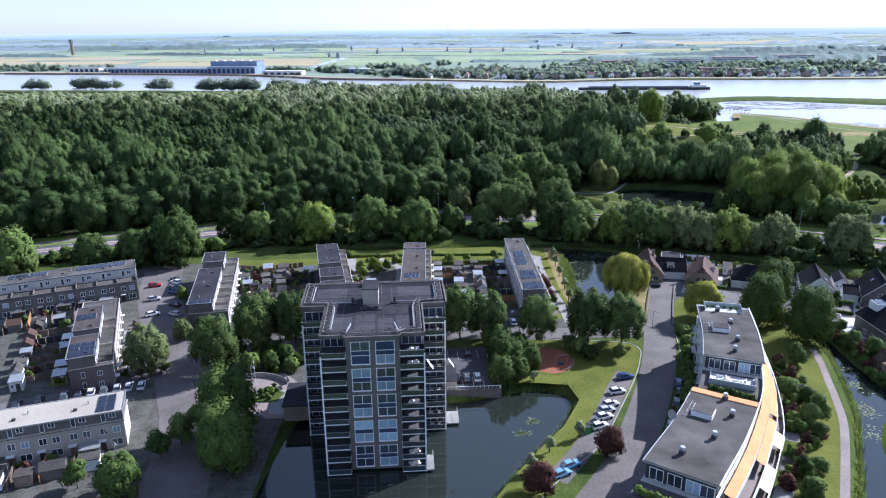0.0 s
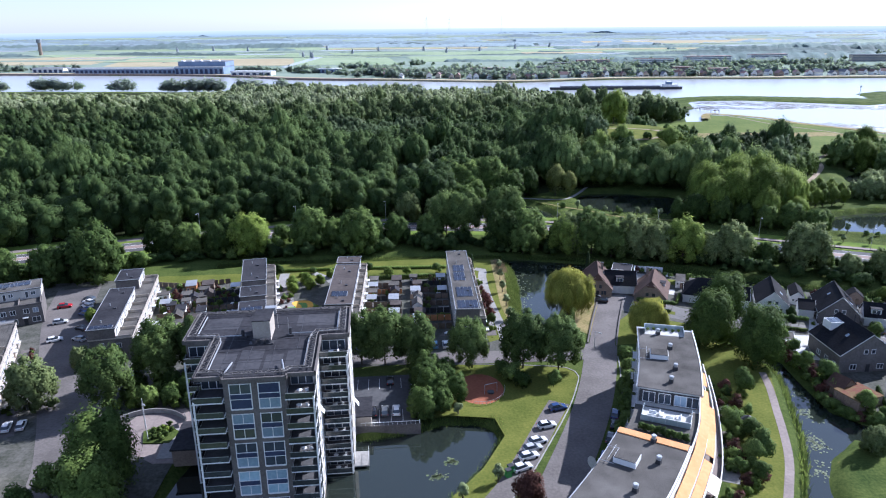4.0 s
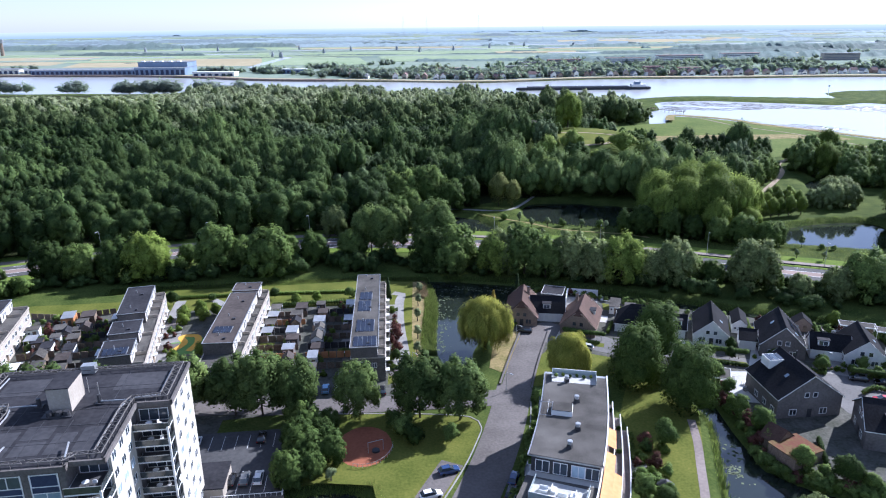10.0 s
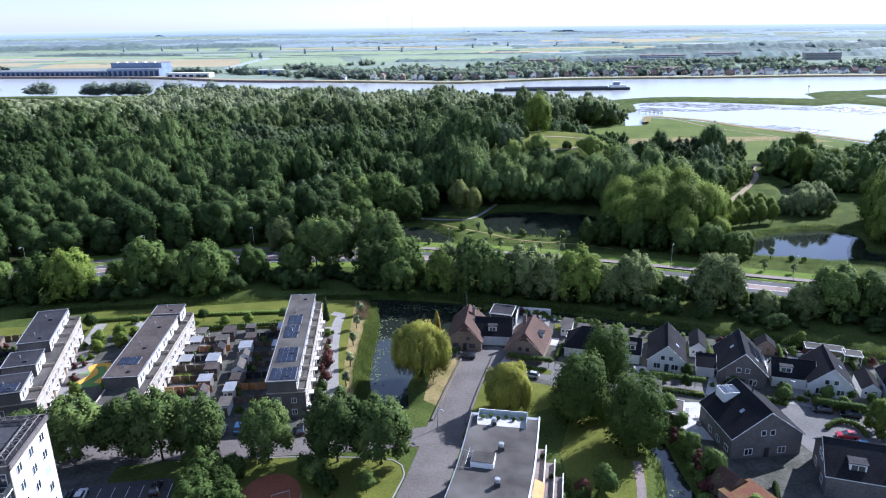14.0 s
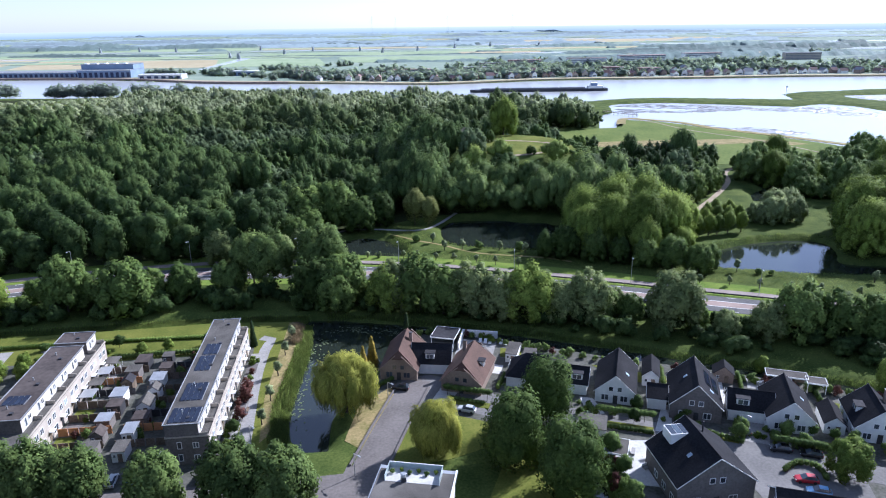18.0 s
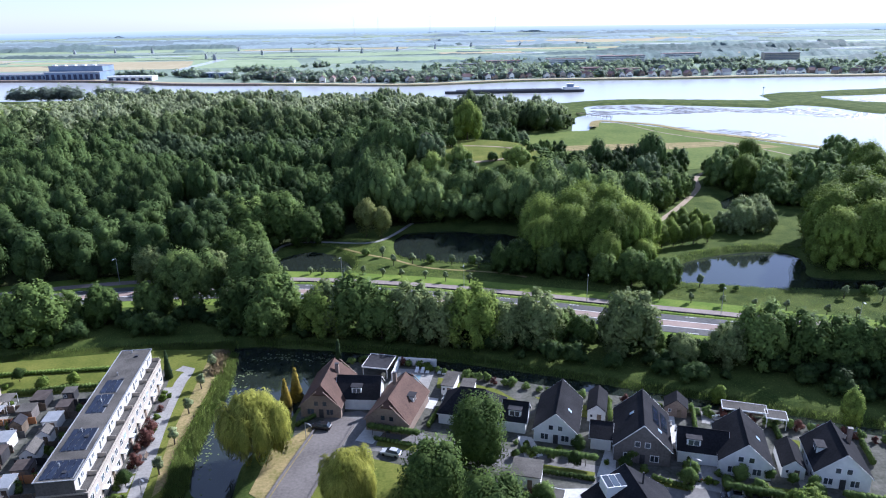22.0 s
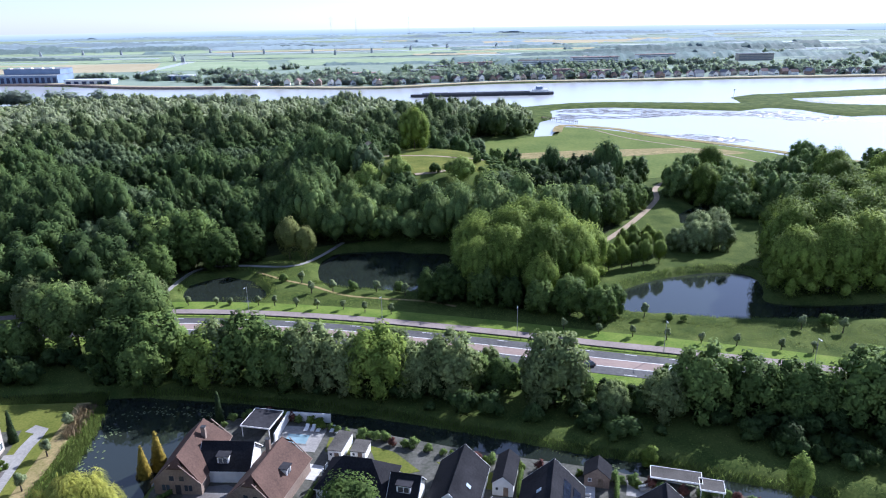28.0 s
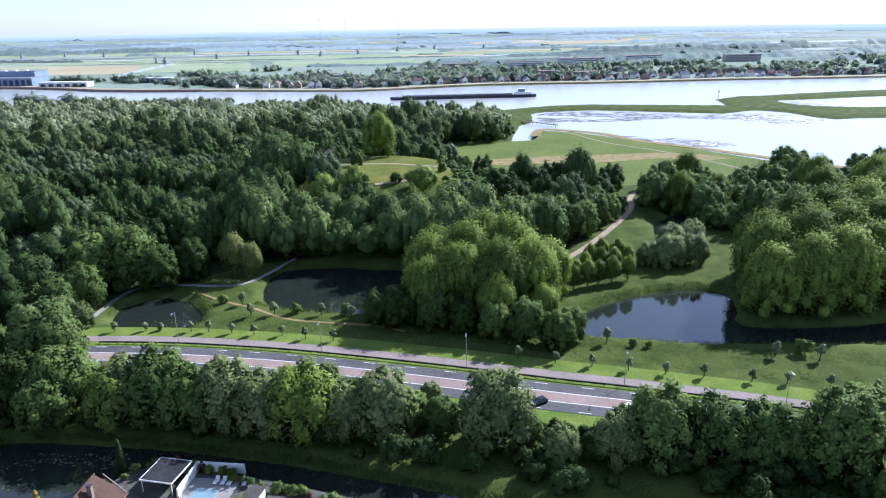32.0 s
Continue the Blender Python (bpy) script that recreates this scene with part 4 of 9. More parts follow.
# ---- trees on the dike between canal and road
for key, x, y, s in (("bank", -150, 229, 1.15), ("bank", -160, 222, 1.1), ("bank", -125, 235, 0.9), ("bank", -98, 243, 1.25), ("bank", -112, 240, 0.9), ("bank", -103, 250, 1.0), ("bank", -84, 268, 0.9), ("bank", -74, 268, 0.85), ("bank", -62, 268, 0.9), ("bright", -51, 267, 1.1), ("bank", -29, 273, 1.1), ("bank", -20, 274, 0.8), ("bank", -10.5, 269, 1.1), ("bank", 4, 279, 0.75),
                     ("bank", 17, 281, 0.75), ("street", 31, 283, 0.95), ("street", 24, 288, 0.9), ("bank", 45, 270, 1.0), ("street", 47, 283, 1.05), ("bank", 54.5, 270, 1.05), ("bank", 52, 264, 0.8), ("silver", 70, 264, 1.0), ("bank", 77.5, 262, 1.1), ("bright", 68, 262, 0.95), ("bank", 84, 258, 0.9), ("silver", 92, 257, 1.05), ("silver", 100, 253, 0.95), ("bright", 108, 251, 1.1), ("silver", 117, 249, 0.8), ("silver", 125, 248, 1.0),
                     ("bank", 130, 250, 0.6), ("silver", 147, 240, 1.15), ("bank", 137, 247, 0.55), ("silver", 169, 231, 0.7), ("bank", 177.5, 231, 1.0), ("bank", 187.5, 228, 0.95), ("bank", 196.5, 226, 0.9), ("bank", 208.5, 221, 1.12), ("bank", 222, 213, 1.15), ("bank", 235, 206, 1.15), ("bank", 218, 228, 0.9), ("silver", 158, 232, 0.55), ("silver", 112, 258, 0.85), ("silver", 136, 258, 0.4), ("bank", 118, 256, 0.6)):
    plant(key, x, y, s * 1.48, group="dike trees")
for k in range(34):
    s = k / 33
    p = ROAD[int(34 + s * 56)]
    x, y = p[0] - tree_rng.uniform(0, 3), p[1] - tree_rng.uniform(15, 24)
    if gz(x, y) > -0.1 and tree_rng.uniform() < 0.8:
        plant("bank", x, y, tree_rng.uniform(0.6, 1.05), tall=tree_rng.uniform(0.9, 1.2), group="dike trees")
for k in range(20):
    p = ROAD[int(98 + k * 2.1)]
    x, y = p[0] - tree_rng.uniform(1, 6), p[1] - tree_rng.uniform(15, 23)
    if gz(x, y) > -0.1:
        plant("bank", x, y, tree_rng.uniform(0.6, 1.0), tall=tree_rng.uniform(0.9, 1.15), group="dike trees")
# hedge-like scrub low on the dike
for k in range(60):
    s = k / 59
    p = ROAD[int(30 + s * 62)]
    x, y = p[0] - tree_rng.uniform(-1, 5), p[1] - tree_rng.uniform(14, 30)
    if gz(x, y) > -0.1:
        plant("bush", x, y, tree_rng.uniform(1.2, 2.4))
# ---- pollards along the cycle path and on the far bank
for x, y in ((52.3, 313.6), (60.9, 312.5), (65.2, 312.1), (74, 309.7), (79, 308.8), (85.7, 306.5), (92, 304.2), (99.9, 302.4), (106.3, 299), (114, 296.4), (161.2, 277.6), (169.9, 273.5), (178.3, 270.1), (186.5, 266.6), (194.6, 263.1), (203, 260.2), (213.1, 256.1), (220.6, 253.7), (229, 250), (238, 246)):
    plant("pollard", x, y, 0.95, group="pollards by the path")
for x, y in ((89.8, 317.3), (96.6, 317.7), (110.5, 315.1), (119.4, 310.5), (86.2, 327.3), (186.6, 281.8), (235.8, 263.1), (226.1, 267), (128, 309)):
    plant("pollard", x, y, 1.2, group="pollards by the ponds")
for x, y, s in ((103, 318, 1.3), (193, 279, 0.9), (196.7, 277.5, 0.8), (234, 267.5, 1.6), (118, 314, 1.5), (80, 330, 1.2), (133, 309, 1.0)):
    plant("bush", x, y, s)
# ---- big trees of the wood's edge
for x, y, s in ((141, 307, 0.8), (151, 309, 0.95), (163, 306, 1.0), (173, 309, 0.95), (156, 322, 1.05), (170, 325, 1.08), (144, 320, 0.95), (160, 298, 0.66), (174, 298, 0.5), (148, 334, 0.95), (164, 338, 1.0), (181, 318, 0.8)):
    plant("big", x, y, s * 1.1, group="edge-of-wood trees")
for x, y, s in ((166, 287, 1.15), (173, 282, 1.0), (158, 291, 0.95), (150, 296, 0.9), (142, 300, 1.05), (133, 304, 1.15), (127, 307, 0.9), (178, 286, 0.9)):
    plant("bank", x, y, s, group="edge-of-wood trees")
for x, y, s in ((240, 292, 0.85), (251, 291, 0.95), (263, 292, 1.0), (276, 296, 1.0), (292, 298, 1.0), (246, 304, 1.0), (259, 305, 1.1), (273, 309, 1.1), (288, 312, 1.1), (304, 316, 1.1), (254, 319, 0.95), (268, 325, 1.1), (284, 330, 1.1), (302, 336, 1.1), (320, 346, 1.1), (320, 326, 1.0), (338, 342, 1.0), (336, 366, 1.0), (350, 388, 1.0), (332, 404, 0.9), (318, 380, 0.9), (362, 365, 1.0), (372, 398, 1.0), (390, 410, 1.0), (380, 380, 1.0), (400, 385, 1.0)):
    plant("big", x, y, s * 1.2, group="island trees")
plant("big", 288, 438, 0.95)
plant("big", 270, 409, 0.95)
plant("big", 284, 402, 0.8)
plant("bank", 298, 430, 1.0)
plant("bank", 307, 428, 0.9)
plant("bank", 270, 446, 0.75)
plant("pale_plume", 86.5, 351, 0.85, z=0, tall=1.1)
plant("pale_plume", 80.5, 353, 1.05, z=0, tall=1.1)
for x, y, s in ((40, 362, 1.7), (47, 352, 1.95), (57, 347.5, 1.4), (36, 349, 1.75), (66, 355, 1.35), (28, 366, 1.6), (38, 334, 1.3), (33, 326, 1.2)):
    plant("bank", x, y, s, group="edge-of-wood trees")
for x, y, s in ((246, 352, 0.95), (252, 362, 0.85)):
    plant("sallow", x, y, s)
for x, y, s in ((191, 322, 0.75), (196, 323, 0.85), (200, 324, 0.8), (205, 325, 0.85), (211, 326, 0.8), (198, 331, 0.85), (204, 333, 0.9), (209, 334, 0.85), (203, 340, 0.85), (208, 343, 0.9), (214, 343, 0.85), (215, 336, 0.8), (194, 328, 0.7)):
    plant("poplar", x, y, s, tall=0.82)
for x, y, s in ((224, 339, 0.8), (231, 337, 1.05), (240, 338, 1.0), (236, 347, 1.1)):
    plant("sallow", x, y, s)
for x, y, s in ((192, 376, 1.3), (198, 366, 1.25), (206, 372, 1.3), (214, 378, 1.2), (222, 388, 1.3), (204, 384, 1.35), (212, 392, 1.35), (196, 390, 1.3), (186, 396, 1.1), (226, 400, 1.3), (232, 396, 1.0)):
    plant("bank", x, y, s, tall=1.1, label="dark green tree beside the sandy path")
for x, y, s in ((30, 312, 1.0), (20, 309, 1.1), (8, 313, 1.2), (42, 318, 0.8), (36, 322, 0.9)):
    plant("silver", x, y, s)


# ---- the woods: too many trees to count
def poisson(rng, poly, step, avoid=(), gap=3.0):
    xs, ys = [p[0] for p in poly], [p[1] for p in poly]
    gx_, gy_ = np.meshgrid(np.arange(min(xs), max(xs), float(step)), np.arange(min(ys), max(ys), step * 0.88))
    gx_[1::2] += step / 2
    X = (gx_ + rng.uniform(-0.32, 0.32, gx_.shape) * step).ravel()
    Y = (gy_ + rng.uniform(-0.32, 0.32, gy_.shape) * step).ravel()
    ok = inside(poly, X, Y)
    for a in avoid:
        ok &= ~(inside(a, X, Y) | (edge_distance(a, X, Y) < gap))
    lanes = (X > -0.68 * Y - 25) & (X < 125 + 0.9 * np.maximum(Y - 110, 0))
    return X[ok & lanes], Y[ok & lanes]


def woods(name, spots, kinds, material, label, seed, word="woods"):
    """One mass of trees. kinds: name: (lobes_fn, height low, high, radius, lobes, leaves, leaf size, tone); spots: (x, y, kind)."""
    rng = np.random.default_rng(seed)
    protos = {}
    for key, (fn, h0, h1, r, nl, leaves, size, tone) in kinds.items():
        protos[key] = []
        for v in range(4):
            lo = fn(rng, (h0 + h1) / 2, r, 0.5, nl)
            protos[key].append((leaf_quads(rng, lo, leaves, size, jitter=0.6, loose=0.32, droop=0.35, stretch=0.55), core_mesh(rng, lo, ICO1, 0.86), (h1 - h0) / (h0 + h1), tone))
    quads, cv, cf, cn, qn, tq, tc, o = [], [], [], [], [], [], [], 0
    for x, y, key in spots:
        (q, qs), (v, f, vn), var, tone = protos[key][int(rng.integers(4))]
        a, s = rng.uniform(0, 6.28), 1 + rng.uniform(-var, var)
        k = 1 + 0.6 * noise.noise((x * 0.022, y * 0.022, 9)) + rng.uniform(-0.18, 0.18)
        R = np.array([[math.cos(a), -math.sin(a), 0], [math.sin(a), math.cos(a), 0], [0, 0, 1]]) * s
        turn = R / s
        R[2] *= k
        t = min(1, max(0, tone + 0.3 * noise.noise((x * 0.03, y * 0.03, seed)) + rng.uniform(-0.16, 0.16)))
        at = (x, y, gz(x, y) if 60 < x < 205 and 360 < y < 505 else 0.0)
        quads.append(q @ R.T + at)
        cv.append(v @ R.T + at)
        cf.append(f + o)
        qn.append(qs @ turn.T)
        cn.append(vn @ turn.T)
        o += len(v)
        tq.append(np.full(len(q) * 3, t))
        tc.append(np.full(len(v), t))
    me = leafy(bpy.data.meshes.new(name), np.concatenate(quads), (np.concatenate(cv), np.concatenate(cf), np.concatenate(cn)), np.concatenate(tq + tc), np.concatenate(qn))
    me.materials.append(material)
    return tagged(new(name, me), label, word, kind="stuff")


# groves: stretches of the wood where one kind of tree prevails
GROVES = [("poplar", [(-125, 345), (-5, 338), (8, 355), (-5, 445), (-25, 480), (-70, 505), (-125, 480)]), ("poplar", [(60, 430), (92, 440), (92, 500), (60, 505)]),
          ("young", [(88, 366), (185, 356), (182, 398), (160, 404), (100, 408), (84, 430)]), ("dark", [(20, 360), (60, 352), (70, 395), (30, 400)]),
          ("grey", [(-14, 338), (30, 345), (30, 395), (-10, 372)]), ("dark", [(-340, 440), (-130, 400), (-150, 600), (-330, 620)]), ("pale", [(-190, 470), (-150, 462), (-150, 500), (-190, 505)])]


def grove(x, y, rng, far=False):
    for key, poly in GROVES:
        if min(p[0] for p in poly) < x < max(p[0] for p in poly) and inside(poly, np.array([x]), np.array([y]))[0] and rng.uniform() < 0.8:
            return key
    n = noise.noise((x * 0.017, y * 0.017, 3.3)) + 0.25 * noise.noise((x * 0.06, y * 0.06, 7.1)) + rng.uniform(-0.14, 0.14)
    m = noise.noise((x * 0.02, y * 0.02, 11.7)) + rng.uniform(-0.2, 0.2) + (y - 420) / 1000
    if m > 0.3:
        return "grey"
    if rng.uniform() < 0.07:
        return "low"
    return "poplar" if n > 0.26 else "round" if n > 0.06 else "dark" if n > -0.26 else "low"


AVOID = [POND_N, POND_DARK, POND_NE, BROOK, LAGOON, [(78, 312), (88, 326), (126, 312), (150, 318), (176, 312), (140, 296), (100, 304)], [(182, 300), (188, 338), (232, 392), (262, 372), (240, 345), (225, 325)], [(100, 418), (98, 455), (118, 478), (170, 490), (185, 520), (262, 600), (300, 620), (355, 535), (345, 470), (262, 450), (240, 470), (196, 470), (190, 440), (182, 398), (162, 402), (140, 398), (118, 408)], [(225, 385), (255, 445), (270, 440), (240, 380)]]
wr = np.random.default_rng(77)
NEAR_L = [(-330, 205), (-260, 238), (-157, 286), (-99, 305), (-46, 320), (0, 327), (30, 327), (34, 345), (44, 372), (70, 372), (90, 368), (130, 372), (180, 352), (190, 345), (228, 398), (232, 440), (200, 470), (110, 430), (-80, 430), (-330, 430)]
X, Y = poisson(wr, NEAR_L, 11.4, AVOID)
# planted rows of round trees nearest to the road
rows_spots = []
for off, start in ((17, 0.0), (31, 6.0), (46, 0.0), (60, 6.0)):
    L = smooth_line([(-330, 178), (-260, 213), (-157, 262), (-99, 283), (-46, 298), (0, 304), (26, 304)], 1.0)
    d_, s_ = along(L)
    for i in range(int(start), len(L), 12):
        p = L[i] - s_[i] * off
        rows_spots.append((p[0] + wr.uniform(-1.2, 1.2), p[1] + wr.uniform(-1.2, 1.2), "avenue"))
woods("avenue_woods", rows_spots, {"avenue": (lobes_tall, 14, 17, 6.4, 11, 760, 0.4, 0.3)}, M_WOODS, "planted rows of dark oval-crowned trees beside the road", 21)
keep = np.ones(len(X), bool)
L = smooth_line([(-330, 178), (-260, 213), (-157, 262), (-99, 283), (-46, 298), (0, 304), (26, 304)], 3.0)
keep &= ~((edge_distance([tuple(p) for p in L], X, Y, closed=False) < 67) & (X < 20))
near = [(x, y, grove(x, y, wr)) for x, y in zip(X[keep], Y[keep])]
KINDS = {"round": (lobes_billow, 11, 17, 7.4, 30, 760, 0.36, 0.5), "dark": (lobes_billow, 13, 18, 8.2, 32, 800, 0.36, 0.14), "poplar": (lobes_plume, 18, 24, 7.2, 26, 820, 0.38, 0.45),
         "young": (lobes_plume, 13, 18, 6.2, 20, 640, 0.36, 1.0), "low": (lobes_billow, 6, 10, 6.0, 20, 480, 0.34, 0.5), "pale": (lobes_billow, 9, 13, 6.8, 24, 560, 0.36, 1.0), "wall": (lobes_plume, 19, 23, 7.4, 26, 820, 0.38, 1.0)}
GREYS = {"grey": (lobes_billow, 9, 15, 7.4, 32, 640, 0.36, 0.3)}
X, Y = poisson(wr, [(80, 371), (130, 368), (180, 352), (198, 350), (192, 388), (172, 400), (150, 403), (128, 402), (108, 414), (96, 428), (86, 470), (70, 470), (66, 400)], 8.2, [POND_DARK], 2)
near += [(x, y, "poplar") for x, y in zip(X, Y) if x <= 96]
young = [(x, y, "young" if y < 380 else "sapling") for x, y in zip(X, Y) if x > 96 and not (100 < x < 210 and y > 391)]
near += [(x, y, "wall") for x, y in ((88, 371), (97, 367), (107, 368), (117, 368), (127, 365), (137, 361), (146, 356), (154, 351), (160, 345), (92, 380), (103, 378), (113, 379), (123, 377), (134, 373), (145, 368), (156, 363), (168, 356), (178, 351))]
woods("young_woods", young + [p for p in near if p[2] == "young"], {"young": KINDS["young"], "sapling": (lobes_plume, 9, 12, 5.4, 18, 560, 0.34, 0.9)}, M_YOUNG, "bright yellow-green young poplars on the foot of the hill", 35)
near = [p for p in near if p[2] != "young"]
woods("near_woods", [p for p in near if p[2] != "grey"], KINDS, M_WOODS, "dense deciduous wood of dark and bright crowns", 22)
MID = [(-420, 430), (-80, 430), (110, 430), (98, 470), (120, 500), (232, 505), (205, 520), (178, 540), (182, 570), (60, 570), (-420, 570)]
X, Y = poisson(wr, MID, 12.4, AVOID)
mid = [(x, y, grove(x, y, wr)) for x, y in zip(X, Y)]
woods("grey_woods", [p for p in near + mid if p[2] == "grey"], GREYS, M_WOODSG, "grey-green willows standing in the wood", 30)
MIDKINDS = {k: (v[0], v[1], v[2], v[3] * 1.05, min(v[4], 16), 320, 0.52, v[7]) for k, v in KINDS.items()}
woods("middle_woods", [p for p in mid if p[2] != "grey"], MIDKINDS, M_WOODS, "deep green deciduous wood with taller poplars", 23)
FARW = [(-480, 570), (60, 570), (182, 570), (186, 600), (240, 612), (246, 650), (262, 700), (258, 740), (224, 756), (176, 792), (116, 832), (56, 866), (-25, 878), (-106, 915), (-200, 925), (-300, 880), (-700, 900)]
X, Y = poisson(wr, FARW, 11.2, AVOID)
osier = inside([(-700, 940), (-478, 936), (-341, 938), (-225, 921), (-200, 792), (-189, 734), (-234, 722), (-325, 757), (-379, 754), (-700, 790)], X, Y)
sel = (wr.uniform(0, 1, len(X)) < np.clip((705 - Y) / 90 + 0.6 * np.array([noise.noise((x * 0.012, y * 0.02, 5)) for x, y in zip(X, Y)]), 0.02, 0.9)) & ~osier
woods("back_woods", [(x, y, ("round", "dark", "poplar")[int(wr.integers(3))]) for x, y in zip(X[sel], Y[sel])], {k: (v[0], v[1] * 0.9, v[2] * 0.9, v[3], 12, 240, 0.62, v[7]) for k, v in KINDS.items()}, M_WOODSB, "green deciduous trees farther back in the wood, lightened by painted haze", 24)
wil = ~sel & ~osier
woods("willow_woods", [(x, y, "willow" if wr.uniform() < 0.8 else "tall") for x, y in zip(X[wil], Y[wil])], {"willow": (lobes_billow, 7, 11, 7.2, 10, 96, 0.55, 0.6), "tall": (lobes_plume, 11, 15, 6.4, 10, 110, 0.55, 0.3)}, M_WOODSW, "grey-green willow thicket along the river, paled by haze in its colour", 25)
woods("osier_field", [(x, y, "osier") for x, y in zip(X[osier], Y[osier])], {"osier": (lobes_round, 3.4, 4.4, 6.4, 0, 22, 1.0, 0.75)}, M_WOODSW, "flat pale osier thicket by the river, haze in its colour", 31)
spots = [(x + wr.uniform(-5, 5), y + wr.uniform(-5, 5), k) for x, y, k in ((205, 412, "dark"), (217, 413, "dark"), (232, 420, "dark"), (225, 430, "dark"), (214, 438, "dark"), (236, 440, "dark"), (208, 450, "round"), (222, 447, "dark"), (245, 431, "dark"), (250, 442, "round"), (200, 425, "round"), (240, 408, "round"), (212, 398, "low"), (200, 394, "low"), (228, 455, "low"), (190, 462, "round"), (182, 470, "low"), (197, 470, "dark"))]
woods("hill_thicket", spots, {"dark": (lobes_billow, 12, 16, 6.4, 28, 900, 0.34, 0.2), "round": (lobes_billow, 9, 13, 5.8, 26, 800, 0.34, 0.5), "low": (lobes_round, 5, 8, 4.4, 8, 500, 0.36, 0.35)}, M_WOODS, "dark green clump of trees below the hill", 26)
plant("big", 138, 466, 1.0, label="tall dark broadleaf tree on the hilltop")
plant("bank", 126, 442, 0.62, label="small round dark tree on the hilltop")
plant("bank", 141, 404, 0.55, tall=0.7)
plant("bank", 163, 421, 0.42)
plant("bank", 178, 450, 0.9)
X, Y = poisson(wr, [(160, 402), (184, 412), (190, 446), (176, 462), (164, 446), (170, 426), (164, 414)], 3.2)
woods("hill_scrub", [(x, y, "scrub") for x, y in zip(X, Y) if wr.uniform() < 0.75], {"scrub": (lobes_round, 0.9, 2.2, 1.9, 5, 130, 0.22, 0.75)}, M_WOODS, "rough low scrub on the slope of the hill", 33, "scrub")
# trees and scrub east of the sandy path
EASTW = [(262, 372), (300, 352), (345, 372), (420, 430), (416, 452), (362, 482), (345, 464), (300, 470), (272, 452), (256, 425), (250, 398), (258, 388)]
X, Y = poisson(wr, EASTW, 11, AVOID + [[(268, 448), (300, 468), (345, 470), (352, 440), (300, 432)]], 2)
woods("east_woods", [(x, y, "round" if wr.uniform() < 0.65 else "low") for x, y in zip(X, Y)], {"round": (lobes_billow, 9, 15, 6.2, 28, 760, 0.34, 0.9), "low": (lobes_billow, 5, 8, 4.4, 20, 460, 0.3, 0.8)}, M_WOODS, "dark green trees and scrub beside the sandy path", 27)
DIKE_SCRUB = [(-200, 222), (-120, 246), (-60, 262), (20, 268), (66, 262), (105, 247), (150, 226), (200, 205), (260, 172), (268, 180), (213, 216), (178, 230), (138, 248), (106, 259), (78, 268), (40, 279), (-20, 279), (-60, 274), (-130, 252), (-200, 228)]
X, Y = poisson(wr, DIKE_SCRUB, 5.0, [POND_EAST], 2.5)
sel = wr.uniform(0, 1, len(X)) < np.array([0.68 + 0.9 * noise.noise((x * 0.06, y * 0.06, 2)) for x, y in zip(X, Y)])
# dark scrub line added along the crest, standing in for its shaded slope
SHOULDER = smooth_line([(84, 268), (108, 261), (127, 254), (142, 251), (160, 243.6), (178, 235.6), (200, 225.5), (230, 210)], 2.0)
crest_shade = [(x + wr.uniform(-0.8, 0.8), y - wr.uniform(0, 2.4), "crest_shade") for x, y in SHOULDER for _ in range(2)]
woods("dike_scrub", crest_shade + [(x, y, "scrub" if wr.uniform() < 0.7 else "shrub") for x, y in zip(X[sel], Y[sel])], {"crest_shade": (lobes_round, 1.6, 2.8, 1.7, 5, 120, 0.22, 0.1), "scrub": (lobes_round, 2, 5, 2.7, 6, 190, 0.26, 0.25), "shrub": (lobes_round, 3, 5, 2.8, 8, 240, 0.26, 0.35)}, M_WOODS, "low green scrub under the trees on the dike", 28, "scrub")


def hedge(pts, h, w, label, material=None, raised=0.0, name="hedge"):
    """A clipped leafy hedge along a line; raised: on bare stems."""
    rng = np.random.default_rng(int(pts[0][0] * 10) % 991)
    L = smooth_line(pts, 0.7) - np.array(pts[0])
    lo = np.array([(p[0], p[1], raised + (h - raised) / 2, w * 0.62, w * 0.62, (h - raised) * 0.55) for p in L])
    sprays, soft = leaf_quads(rng, lo, 34 * len(L), 0.13)
    me = leafy(bpy.data.meshes.new(name), sprays, core_mesh(rng, lo, ICO1, 0.9), None, soft)
    me.materials.append(material or M_LEAF)
    e = thing(name, pts[0][0], pts[0][1], max(gz(*pts[0]), 0), 0, label, "hedge", "garden hedges")
    part("crown", me, e)
    if raised:
        for p in L[1::4]:
            Mesh().rod((p[0], p[1], 0), (p[0], p[1], raised + 0.3), 0.06, n=5).part("stem", M_BARK, e)
    return e

